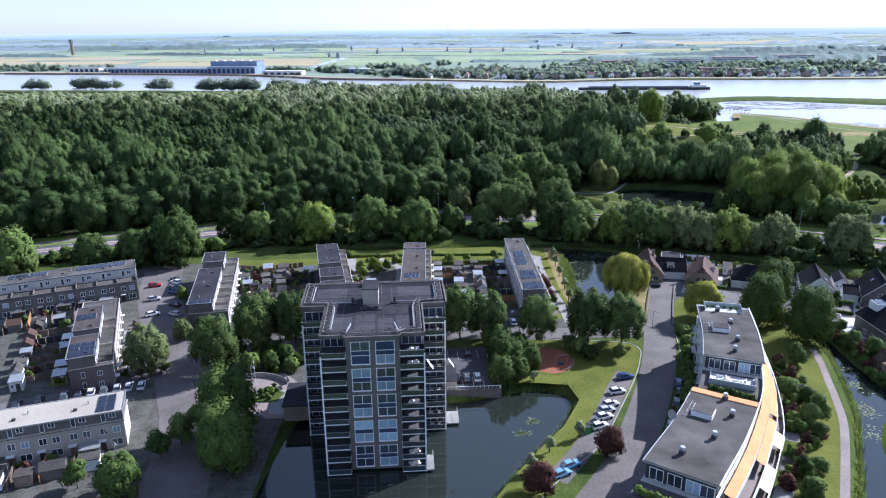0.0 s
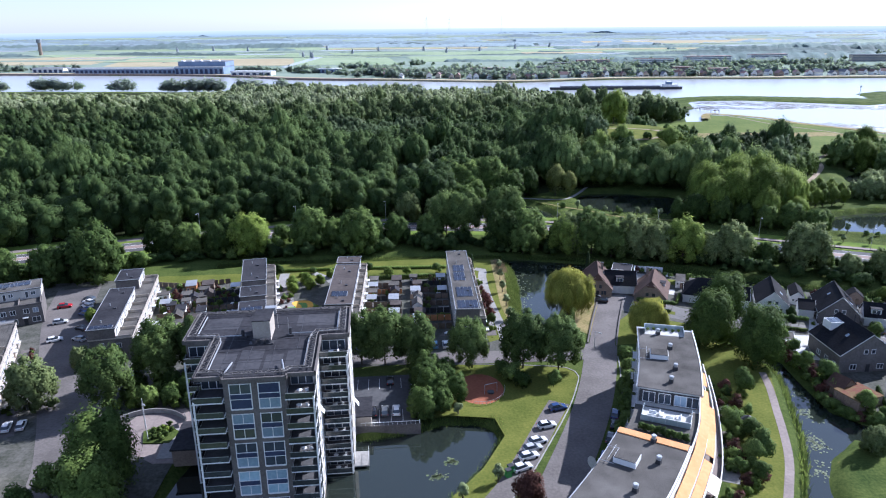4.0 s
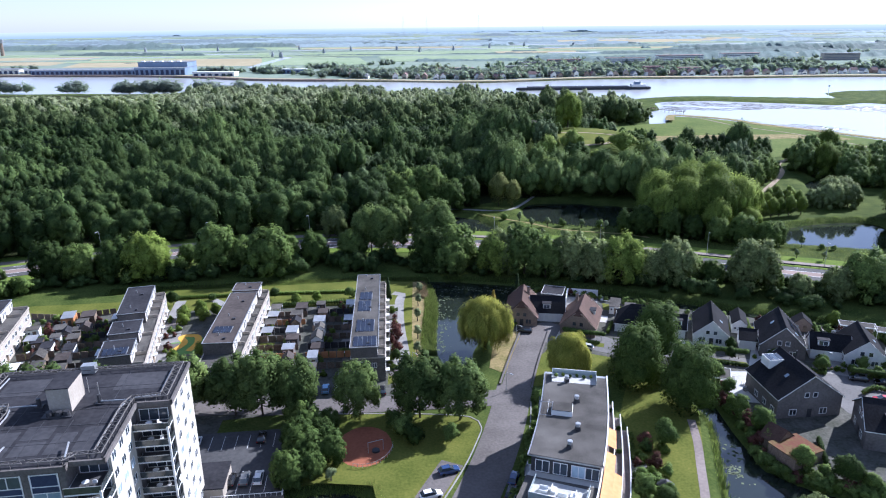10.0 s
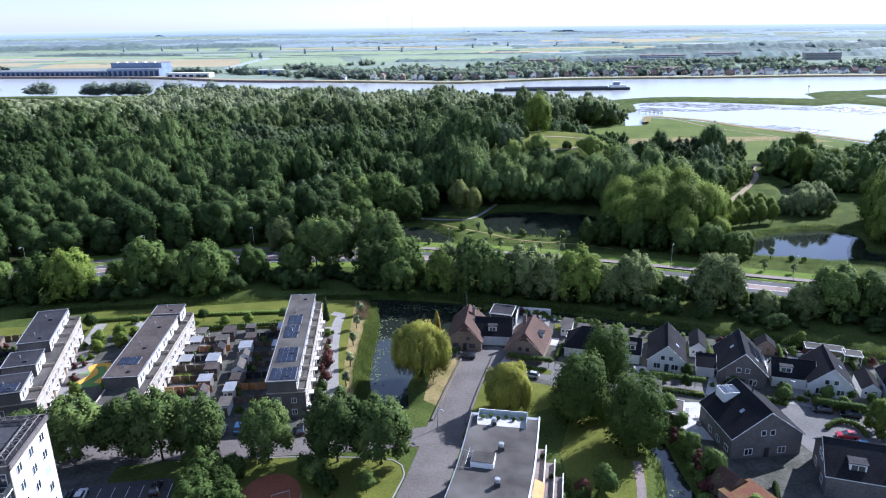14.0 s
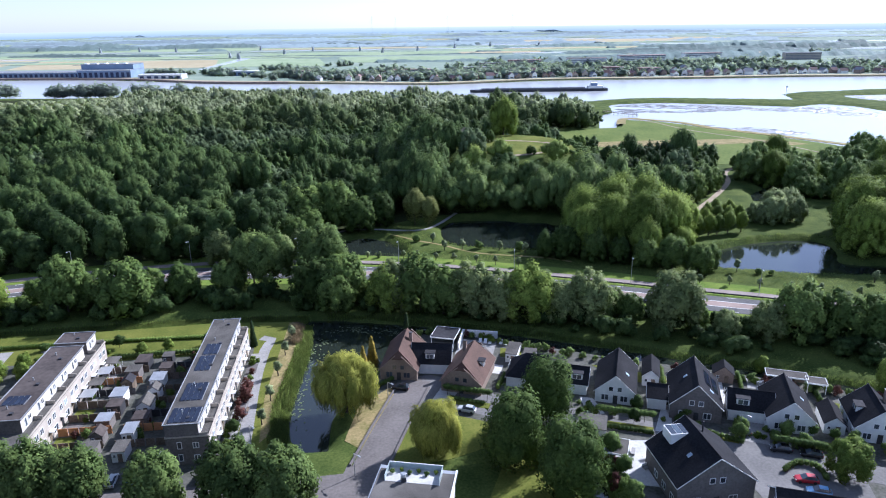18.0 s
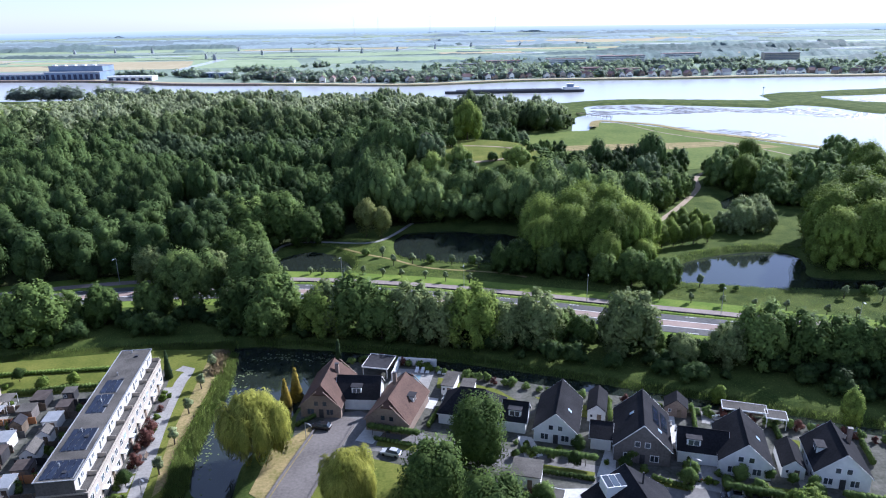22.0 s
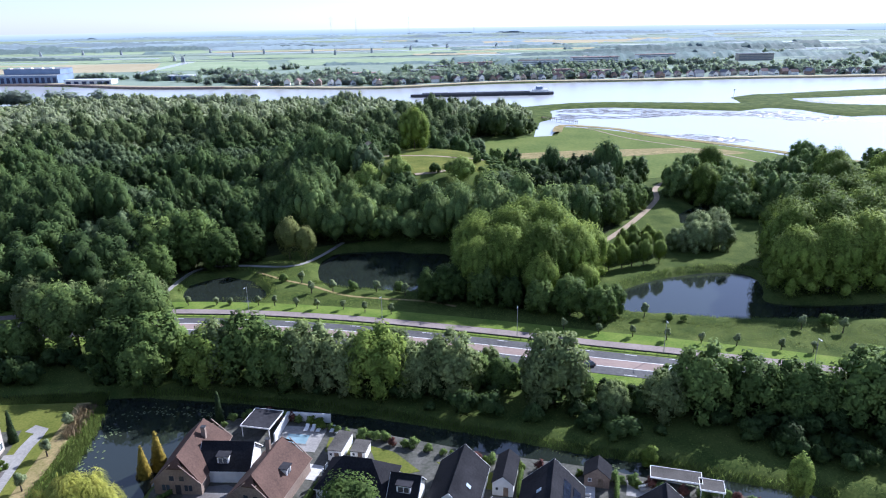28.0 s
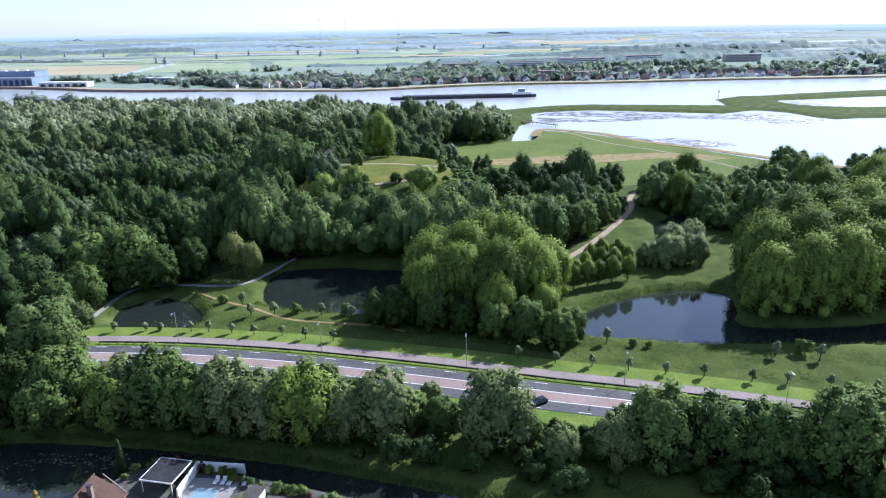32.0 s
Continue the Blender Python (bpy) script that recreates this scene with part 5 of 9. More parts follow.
# ---------------------------------------------------------------- building helpers
def window(parent, at, w, h, face, frame_mat=None, glass_mat=None, bars=1, name="window", proud=0.06):
    """A window on a wall: frame of four rails and mullions, with a pane in it. face: degrees the outside looks to (0 = +x)."""
    fm, gm = frame_mat or M_WHITE, glass_mat or M_GLASS
    key = ("win", round(w, 2), round(h, 2), fm.name, bars)
    t = 0.11
    if key not in BOXES:
        m, ys, zs = Mesh(), [-w / 2, -w / 2 + t], [0, t, h - t, h]
        for k in range(1, bars):
            ys += [-w / 2 + w * k / bars - t / 2, -w / 2 + w * k / bars + t / 2]
        ys += [w / 2 - t, w / 2]
        nc = len(ys) - 1
        solid = lambda a, b: 0 <= a < nc and 0 <= b < 3 and (b != 1 or a % 2 == 0)
        at_ = lambda a, b, s: (a * 4 + b) * 2 + s
        f = []
        for a in range(nc):
            for b in range(3):
                if not solid(a, b):
                    continue
                f.append((at_(a, b, 1), at_(a + 1, b, 1), at_(a + 1, b + 1, 1), at_(a, b + 1, 1)))
                if not solid(a, b - 1):
                    f.append((at_(a, b, 0), at_(a + 1, b, 0), at_(a + 1, b, 1), at_(a, b, 1)))
                if not solid(a, b + 1):
                    f.append((at_(a, b + 1, 1), at_(a + 1, b + 1, 1), at_(a + 1, b + 1, 0), at_(a, b + 1, 0)))
                if not solid(a - 1, b):
                    f.append((at_(a, b, 0), at_(a, b, 1), at_(a, b + 1, 1), at_(a, b + 1, 0)))
                if not solid(a + 1, b):
                    f.append((at_(a + 1, b, 1), at_(a + 1, b, 0), at_(a + 1, b + 1, 0), at_(a + 1, b + 1, 1)))
        m.add([(x, y, z) for y in ys for z in zs for x in (-0.02, proud)], f)
        BOXES[key] = m.data("window_frame", fm)
    pk = ("pane", round(w, 2), round(h, 2), gm.name)
    if pk not in BOXES:
        BOXES[pk] = Mesh().box(-0.01, 0.03, -w / 2 + t * 0.5, w / 2 - t * 0.5, t * 0.5, h - t * 0.5).data("pane", gm)
    ob = part(name, BOXES[key], parent, at=at)
    ob.rotation_euler[2] = radians(face)
    part("pane", BOXES[pk], ob)
    return ob


def solar_field(parent, x0, y0, nx, ny, z, pw=1.0, ph=1.65, gap=0.13, tilt=0.0):
    key = ("solar", pw, ph)
    if key not in BOXES:
        BOXES[key] = Mesh().box(0, pw, 0, ph, 0, 0.05).data("solar_panel", M_SOLAR)
        BOXES[key, "f"] = None
    for i in range(nx):
        for j in range(ny):
            ob = part("solar_panel", BOXES[key], parent, at=(x0 + i * (pw + gap), y0 + j * (ph + gap), z))
            ob.rotation_euler[0] = radians(tilt)


def parapet(m, x0, x1, y0, y1, z, h=0.35, t=0.3):
    m.box(x0, x1, y0, y0 + t, z, z + h).box(x0, x1, y1 - t, y1, z, z + h)
    m.box(x0, x0 + t, y0 + t, y1 - t, z, z + h).box(x1 - t, x1, y0 + t, y1 - t, z, z + h)
    return m

# ---------------------------------------------------------------- apartment tower standing in the pond
tower = thing("apartment_tower", -13.5, 119.4, 0, 4, "ten-storey grey apartment tower with white balconies standing in the pond", "apartment building")
FL = 2.84
Z0 = -1.3
Mesh().box(-5.1, 5.1, 0, 8, -1.4, 27.3).part("front_wall", M_GREYBRICK, tower, "dark grey brick front bay")
Mesh().box(-9.5, 9.5, 3.2, 16, -1.4, 27.0).part("middle_wall", M_GREYBRICK, tower)
Mesh().box(9.5, 9.62, 3.2, 13.4, -1.4, 27.0).part("side_wall", M_CREAM, tower, "pale cream side wall")
Mesh().box(-14.9, 14.9, 15.8, 28, -1.4, 27.0).part("rear_wall", M_GREYBRICK, tower)
Mesh().box(14.9, 15.02, 15.8, 28, -1.4, 27.0).part("side_wall", M_CREAM, tower, "pale cream side wall")
Mesh().box(-8.5, 8.5, 1.0, 26, -2.6, -1.4).part("plinth", M_DARKMETAL, tower)
roof_outline = [(-5.3, -0.2), (5.3, -0.2), (5.3, 0.8), (10, 0.8), (10, 15.4), (15.2, 15.4), (15.2, 28.3), (-15.2, 28.3), (-15.2, 15.4), (-10, 15.4), (-10, 0.8), (-5.3, 0.8)]
Mesh().prism(roof_outline, 27.3, 27.65).part("roof", M_BITUMEN, tower, "dark bitumen flat roof with welded seams")
m = Mesh()
for (xa, ya), (xb, yb) in zip(roof_outline, roof_outline[1:] + roof_outline[:1]):
    m.box(min(xa, xb) - 0.16, max(xa, xb) + 0.16, min(ya, yb) - 0.16, max(ya, yb) + 0.16, 27.2, 27.95)
m.part("parapet", M_GREYBRICK, tower, "grey metal roof edge")
for x0, x1, y0, y1 in [(-9, 9, 14.9, 15.0), (-14, 14, 21.5, 21.6), (-6.2, -6.1, 3, 26), (-2.1, -2.0, 2, 12), (2.0, 2.1, 2, 12), (6.1, 6.2, 3, 26), (-9, 9, 5.9, 6.0), (-9, 9, 10.4, 10.5)]:
    Mesh().box(x0, x1, y0, y1, 27.65, 27.70).part("roof_seam", M_DARKMETAL, tower)
# the lattice rail that runs round the roof
def lattice(pts, inner):
    m = Mesh()
    for (a, b), (c, d) in zip(zip(pts, pts[1:]), zip(inner, inner[1:])):
        A, B, C, D = (Vector((*p, 28.35)) for p in (a, b, c, d))
        m.rod(A, B, 0.09).rod(C, D, 0.09)
        n = max(2, int((B - A).length / 1.5))
        for k in range(n):
            p, q = A.lerp(B, k / n), C.lerp(D, (k + 0.5) / n)
            m.rod(p, q, 0.05, n=4).rod(q, A.lerp(B, (k + 1) / n), 0.05, n=4)
            m.rod(p, (p.x, p.y, 27.65), 0.05, n=4)
    return m.part("roof_rail", M_RAIL, tower, "dull brown lattice rail for the window cradle")
for s in (-1, 1):
    lattice([(s * 9.4, 1.6), (s * 9.4, 14.6), (s * 9.6, 15.9), (s * 14.5, 16.2), (s * 14.5, 27.6)], [(s * 8.2, 2.4), (s * 8.2, 14.4), (s * 9.0, 16.9), (s * 13.3, 17.2), (s * 13.3, 26.6)])
    lattice([(s * 14.5, 27.6), (s * 0.3, 27.6)], [(s * 13.3, 26.6), (s * 0.3, 26.6)])
    lattice([(s * 9.4, 1.6), (s * 6.0, 1.6), (s * 4.8, 0.5), (s * 0.2, 0.5)], [(s * 8.2, 2.4), (s * 5.6, 2.4), (s * 4.4, 1.3), (s * 0.2, 1.3)])
    Mesh().rod((s * 4.9, 1.2, 28.3), (s * 4.2, 4.6, 28.5), 0.14).part("roof_arm", M_METAL, tower)
    Mesh().rod((s * 9.6, 16, 28.2), (s * 4.6, 16.3, 28.1), 0.12).part("roof_arm", M_METAL, tower)
    v = Mesh().box(s * 4.4 - 0.6, s * 4.4 + 0.6, 15.8, 17.0, 27.65, 27.95).rod((s * 4.4, 16.4, 27.9), (s * 4.4, 16.4, 29.2), 0.32)
    v.part("roof_vent", M_DARKMETAL, tower, "black roof ventilator")
for x0, x1, y0, y1 in ((-8.0, -4.2, 3.2, 9.6), (-3.6, 0.4, 3.2, 6.6), (-3.6, 0.4, 7.2, 10.8), (1.0, 4.0, 3.2, 8.6), (4.6, 7.8, 3.6, 9.8), (-12.6, -6.0, 20.4, 25.6), (5.0, 12.6, 20.2, 25.8)):
    Mesh().box(x0, x1, y0, y1, 27.652, 27.672).part("felt_patch", M_FELT, tower, "paler patch of roofing felt")
for s in (-1, 1):
    pts = [(s * 8.0, 3.2), (s * 8.0, 13.8), (s * 8.4, 15.6), (s * 9.6, 16.9), (s * 13.0, 17.3), (s * 13.0, 26.2)]
    m = Mesh()
    for (xa, ya), (xb, yb) in zip(pts, pts[1:]):
        m.rod((xa, ya, 27.95), (xb, yb, 27.95), 0.13, n=6)
    m.part("roof_pipe", M_METAL, tower, "pale steel pipe along the roof edge")
box_part("machine_room", (3.2, 5.4, 3.9), (-0.6, 17.2, 27.65), M_BEIGEBRICK, tower, "beige lift machine room on the roof")
box_part("machine_room_roof", (3.4, 5.6, 0.15), (-0.6, 17.2, 31.55), M_BITUMEN, tower)
for dx in (-1.2, 0.2, 1.3):
    Mesh().rod((dx - 0.6, 13.4, 27.7), (dx - 0.6, 13.4, 28.5), 0.55, 0.45, 10).part("roof_fan", M_DARKMETAL, tower, "black drum fan")
Mesh().box(-2.8, 1.6, 12.7, 14.1, 27.65, 27.85).part("fan_plate", M_DARKMETAL, tower)
box_part("service_box", (2.2, 1.4, 1.4), (-0.8, 27.4, 27.65), M_METAL, tower)
for ax, ay in ((1.6, 20), (3.8, 18.2)):
    Mesh().rod((ax, ay, 27.65), (ax, ay, 30.4), 0.05).part("aerial", M_METAL, tower)
# windows of the front bay: five groups two storeys high in two columns
for g in range(5):
    z = Z0 + 0.6 + g * 2 * FL
    for cx in (-2.35, 2.35):
        blind = M_GLASS if (g * 2 + (cx > 0)) in (1, 4, 7) else M_BLINDSKY
        low_ = M_BLUEPANEL if (g, cx > 0) == (4, False) else M_SKYBLIND if (g + (cx > 0)) % 3 else M_GLASS
        window(tower, (cx, 0, z), 3.56, 1.92, -90, glass_mat=low_, bars=1 if low_ is M_BLUEPANEL else 2, proud=0.1)
        box_part("spandrel", (3.5, 0.1, 0.86), (cx, -0.02, z + 1.94), M_BLUEPANEL, tower, "dark blue panel between windows")
        window(tower, (cx, 0, z + 2.82), 3.56, 1.95, -90, glass_mat=M_BLUEPANEL if (g, cx > 0) == (4, True) else M_SKYBLIND if blind is M_BLINDSKY and g in (1, 3) else M_GLASS, bars=1 if (g, cx > 0) == (4, True) else 2, proud=0.1)
        m = Mesh()
        for x0 in (cx - 1.84, cx + 1.72):
            m.box(x0, x0 + 0.12, -0.13, 0.02, z - 0.06, z + 4.83)
        m.box(cx - 1.72, cx + 1.72, -0.16, 0.02, z - 0.12, z - 0.02)
        m.part("window_surround", M_WHITE, tower, "white frame round two storeys of windows")
# balconies in the four front corners
for k in range(10):
    z = Z0 + k * FL
    for s in (-1, 1):
        for (xa, xb, ya, yb) in ((5.1, 9.9, -1.5, 3.2), (9.62, 14.9, 13.2, 15.8)):
            x0, x1 = sorted((s * xa, s * xb))
            Mesh().box(x0, x1, ya, yb, z - 0.2, z).part("balcony_slab", M_WHITE, tower, "white balcony slab")
            Mesh().box(x0 + 0.12, x1 - 0.12, ya + 0.12, yb - 0.02, z, z + 0.015).part("balcony_floor", M_DECK, tower, "dark balcony floor")
            Mesh().box(x0 + 0.05, x1 - 0.05, ya + 0.03, ya + 0.08, z + 0.02, z + 1.0).part("balcony_railing", M_RAILGLASS, tower, "glass balcony railing")
            Mesh().box(x0, x1, ya, ya + 0.1, z + 1.0, z + 1.07).part("handrail", M_METAL, tower)
            xo = s * (xb - 0.06)
            Mesh().box(xo - 0.03, xo + 0.03, ya + 0.12, yb, z + 0.02, z + 1.0).part("balcony_railing", M_RAILGLASS, tower, "glass balcony railing")
            w = window(tower, ((x0 + x1) / 2, yb, z + 0.15), xb - xa - 0.9, 2.1, -90, bars=3)
    # side windows
    if k < 10:
        for y in (5.0, 8.2, 11.2):
            window(tower, (9.62, y, z + 0.7), 1.7, 1.5, 0, bars=2, glass_mat=M_BLINDSKY if (k + int(y)) % 3 == 0 else M_GLASS)
        for y in (18.2, 22.0, 25.6):
            window(tower, (15.02, y, z + 0.7), 1.5, 1.5, 0, bars=2, glass_mat=M_BLINDSKY if (k + int(y)) % 4 == 0 else M_GLASS)
        Mesh().box(9.62, 9.9, 3.2, 3.5, z, z + FL).part("fin", M_CREAM, tower)
for s in (-1, 1):
    for x, y, top in ((9.75, -1.4, 24.6), (14.75, 13.3, 24.6)):
        Mesh().box(s * x - 0.14, s * x + 0.14, y - 0.14, y + 0.14, Z0 - 0.3, top).part("column", M_WHITE, tower, "white balcony column")
for x, y, w_ in ((16.4, 17.5, 3.0), (10.6, 1.0, 1.6)):
    Mesh().box(x - w_ / 2, x + w_ / 2, y - 2.5, y + 2.5, -1.5, -1.2).part("landing_stage", M_PAVE, tower)
    for dx, dy in ((1, -2.4), (1, 2.4), (1, 0)):
        Mesh().rod((x + dx * (w_ / 2 - 0.1), y + dy, -1.2), (x + dx * (w_ / 2 - 0.1), y + dy, -0.1), 0.05).part("post", M_METAL, tower)
    Mesh().rod((x + w_ / 2 - 0.1, y - 2.4, -0.1), (x + w_ / 2 - 0.1, y + 2.4, -0.1), 0.05).part("handrail", M_METAL, tower)
# small things on the sunny balconies, and two open white sunshades
brng = random.Random(4)
for k in range(10):
    z = Z0 + k * FL
    for (x, y) in ((7.4, 0.2), (12.2, 14.2)):
        if brng.random() < 0.8:
            c, s_ = math.cos(radians(4)), math.sin(radians(4))
            wx, wy = -13.5 + x * c - y * s_, 119.4 + x * s_ + y * c
            tb = thing("balcony_table", wx + brng.uniform(-0.8, 0.4), wy, z, brng.uniform(0, 90), "small pale table with chairs on a balcony", "table", "balcony furniture")
            Mesh().rod((0, 0, 0.68), (0, 0, 0.74), 0.5, n=10).part("tabletop", M_WHITE, tb)
            Mesh().rod((0, 0, 0), (0, 0, 0.68), 0.06).part("leg", M_METAL, tb)
            ch = thing("balcony_chair", wx + 1.1, wy + 0.3, z, brng.uniform(0, 360), "white plastic chair on a balcony", "chair", "balcony furniture")
            Mesh().box(-0.25, 0.25, -0.25, 0.25, 0.4, 0.46).part("seat", M_WHITE, ch)
            Mesh().box(-0.25, 0.25, 0.2, 0.26, 0.46, 0.95).part("backrest", M_WHITE, ch)
            for lx in (-0.2, 0.2):
                for ly in (-0.2, 0.2):
                    Mesh().rod((lx, ly, 0), (lx, ly, 0.4), 0.025, n=4).part("leg", M_METAL, ch)
for x, y, z in ((10.3, -0.6, 21.5), (15.5, 13.6, 14.2)):
    Mesh().slab([(x, y - 0.9, z + 1.3), (x + 1.1, y - 1.1, z - 0.3), (x + 1.1, y + 0.2, z - 0.3), (x, y + 0.4, z + 1.3)], 0.04).part("sunshade", M_WHITE, tower, "open white sunshade")

# entrance block, ramp wall and parking deck beside the tower
ent = thing("entrance_hall", -31, 141, 0, 4, "low dark brick entrance hall beside the tower", "building")
Mesh().box(-5, 3, -5, 5, -0.5, 3.2).part("wall", M_BROWNBRICK, ent)
Mesh().box(-5.3, 3.3, -5.3, 5.3, 3.2, 3.5).part("roof", M_BITUMEN, ent)
Mesh().box(-9, -5.4, -3, 8, 0.0, 0.25).part("forecourt", M_PAVE, ent)
ramp = Mesh()
pts = [(-46 + 9 * math.cos(a), 147 + 8.5 * math.sin(a)) for a in np.linspace(0.35, 3.7, 16)]
for (xa, ya), (xb, yb) in zip(pts, pts[1:]):
    ramp.slab([(xa, ya, 1.2), (xb, yb, 1.2), (xb * 1.0 + 0.2, yb - 0.25, 1.2), (xa + 0.2, ya - 0.25, 1.2)], 1.2)
ramp.single("ramp_wall", M_PAVE, "curved pale concrete wall round the garage ramp", "wall", kind="structure")
sheet("ramp_paving", [(-54, 140), (-50, 154), (-40, 157), (-34, 150), (-33, 136), (-40, 136), (-46, 140)], 0.09, M_PATH, "pale paved forecourt and ramp", "paving")
sheet("flower_bed", [(-44.5, 143), (-46, 147.5), (-42, 150), (-38, 147), (-39, 143)], 0.35, M_GRASS, "raised planted bed", "flower bed", thick=0.35)
deck = thing("parking_deck", 4, 158, 0, 3, "raised parking deck with low white railing at the pond", "parking deck")
Mesh().box(-14, 9, -11, 12, -2.2, 0.25).part("slab", M_DECK, deck, "dark asphalt deck")
Mesh().box(-14, 9.1, -11.2, -10.9, -2.2, 0.7).part("front_wall", M_GREYBRICK, deck)
Mesh().box(-7.6, -1.5, -10.85, -2.7, -2.2, 2.8).part("stair_house", M_BEIGEBRICK, deck, "beige stair house with a dark roof")
Mesh().box(-7.75, -1.35, -10.86, -2.55, 2.8, 3.05).part("stair_house_roof", M_BITUMEN, deck)
for k in range(14):
    x = -3.8 + k * 0.98
    Mesh().box(x, x + 0.06, -11.1, -11.02, 0.7, 1.5).part("rail_post", M_WHITE, deck)
Mesh().box(-3.8, 9.0, -11.12, -11.0, 1.45, 1.53).part("handrail", M_WHITE, deck)
Mesh().box(8.85, 9.0, -11, 12, 0.25, 1.1).part("side_wall", M_WHITE, deck)
for k in range(9):
    Mesh().box(-13 + k * 2.6, -12.9 + k * 2.6, 5.5, 10.5, 0.25, 0.262).part("bay_line", M_LINE, deck)
for k in range(4):
    Mesh().box(-2.5 + k * 2.6, -2.4 + k * 2.6, -9, -4, 0.25, 0.262).part("bay_line", M_LINE, deck)
pole = thing("flagpole", -43.9, 144.5, 0.3, 0, "tall white flagpole in a planted bed", "flagpole")
Mesh().rod((0, 0, 0), (0, 0, 9.5), 0.09, 0.05).part("pole", M_WHITE, pole)
Mesh().rod((0, 0, 9.5), (0, 0, 9.65), 0.1).part("knob", M_WHITE, pole)

for k in range(12):
    plant("bright_bush" if k % 3 == 0 else "bush", -41.8 + 2.6 * math.cos(k * 2.4) * (0.3 + 0.06 * k), 146.6 + 3.2 * math.sin(k * 2.4) * (0.3 + 0.06 * k), 0.45, z=0.35, label="low green shrub in the raised bed")

# ---------------------------------------------------------------- curved block of terraced flats
flats = thing("terraced_flats", 50, 125, 0, 0, "curved flat-roofed apartment block with stepped terraces and orange awnings", "apartment building")
FLINE = smooth_line([(20, 80), (33.4, 99.4), (43, 112.5), (51.5, 126), (56.2, 135), (61.5, 150), (65.8, 166.2)], 1.6) - np.array([50, 125])
fd, fs = along(FLINE)
fy = FLINE[:, 1] + 125


def band(lo, hi, z0, z1, y0, y1):
    """A solid piece of the block between two offsets and two stations."""
    idx = [i for i in range(len(FLINE)) if y0 <= fy[i] <= y1]
    m, v = Mesh(), []
    for i in idx:
        for off in (lo, hi):
            q = FLINE[i] + fs[i] * off
            v += [(q[0], q[1], z0), (q[0], q[1], z1)]
    f = []
    for k in range(len(idx) - 1):
        a, b = 4 * k, 4 * k + 4
        f += [(a + 1, a + 3, b + 3, b + 1), (a, b, b + 2, a + 2), (a, a + 1, b + 1, b), (a + 2, b + 2, b + 3, a + 3)]
    e = 4 * (len(idx) - 1)
    f += [(0, 2, 3, 1), (e, e + 1, e + 3, e + 2)]
    return m.add(v, f)


band(0, 11.8, -0.5, 10.9, 82, 167).part("wall", M_PALEWALL, flats, "cream rendered walls")
for y0, y1 in ((98.8, 123.8), (137.2, 166.4)):
    band(0.3, 11.6, 10.9, 13.7, y0 + 0.6, y1 - 0.4).part("penthouse_wall", M_DARKMETAL, flats, "dark glazed top storey")
    band(-0.4, 12.3, 13.7, 14.0, y0, y1).part("roof_edge", M_METAL, flats, "grey metal roof edge")
    band(12.05, 12.3, 14.0, 14.25, y0, y1).part("roof_edge", M_WHITE, flats, "white upstand along the terrace side")
    band(-0.15, 12.05, 14.0, 14.12, y0 + 0.3, y1 - 0.3).part("roof", M_GRAVEL, flats, "grey gravel flat roof")
band(-0.2, 12.0, 10.9, 11.05, 123.8, 137.2).part("terrace_floor", M_GRAVEL, flats, "grey roof terrace")
band(-0.2, 12.0, 10.9, 11.05, 82, 98.8).part("terrace_floor", M_GRAVEL, flats, "grey roof terrace")
band(-0.2, 11.9, 14.1, 14.3, 121.8, 124.0).part("roof_flashing", M_ORANGE, flats, "orange strip along the roof edge")
tiers = ((10.9, 13.7, 8.1), (8.1, 15.4, 5.3), (5.3, 17.0, 2.5))
for top, out, low in tiers:
    band(11.8, out, low - 0.3, low, 84, 166).part("terrace_slab", M_WHITE, flats, "white terrace slab")
    band(11.85, out - 0.2, low, low + 0.03, 84.5, 165.5).part("terrace_floor", M_PATH, flats, "dull pinkish terrace paving")
    band(out - 0.18, out, low, low + 0.95, 84, 166).part("terrace_parapet", M_WHITE, flats, "white terrace parapet")
    band(11.8, out - 2.1, low - 2.8, low - 0.3, 86, 165).part("terrace_front", M_GREYBRICK, flats)
band(11.8, 12.0, 11.0, 11.9, 84, 166).part("terrace_parapet", M_WHITE, flats, "white terrace parapet")
arng = random.Random(9)


def awning(i0, i1, zt, zb, off0, off1, material, label):
    q = []
    for i, off, z in ((i0, off0, zt), (i0, off1, zb), (i1, off1, zb), (i1, off0, zt)):
        p = FLINE[i] + fs[i] * off
        q.append((p[0], p[1], z))
    Mesh().slab(q, 0.05).part("awning", material, flats, label)


def station(y):
    return int(np.argmin(np.abs(fy - y)))


for y0, y1 in ((102, 107.6), (108, 114), (114.4, 120.6), (121, 127.6), (128, 134.2), (134.6, 140.6), (141, 147.2), (147.6, 153.6)):
    awning(station(y0), station(y1), 10.7, 10.0, 12.2, 13.9, M_ORANGE, "orange canvas awning")
for y0, y1 in ((115, 121.6), (122, 129.4), (130, 137.4), (138, 145)):
    awning(station(y0), station(y1), 7.9, 7.2, 13.8, 15.3, M_ORANGE, "orange canvas awning")
for y0, y1 in ((112, 118), (124, 129)):
    awning(station(y0), station(y1), 5.2, 4.4, 15.4, 17.2, M_CREAMAWN, "cream canvas awning")
for _ in range(44):
    i, (top, out, low) = arng.randrange(4, len(FLINE) - 3), arng.choice(tiers)
    q = FLINE[i] + fs[i] * (out - arng.uniform(0.5, 0.9)) + np.array([50, 125])
    plant(arng.choice(["bush", "bush", "bright_bush"]), q[0], q[1], arng.uniform(0.22, 0.4), z=low + 0.03)
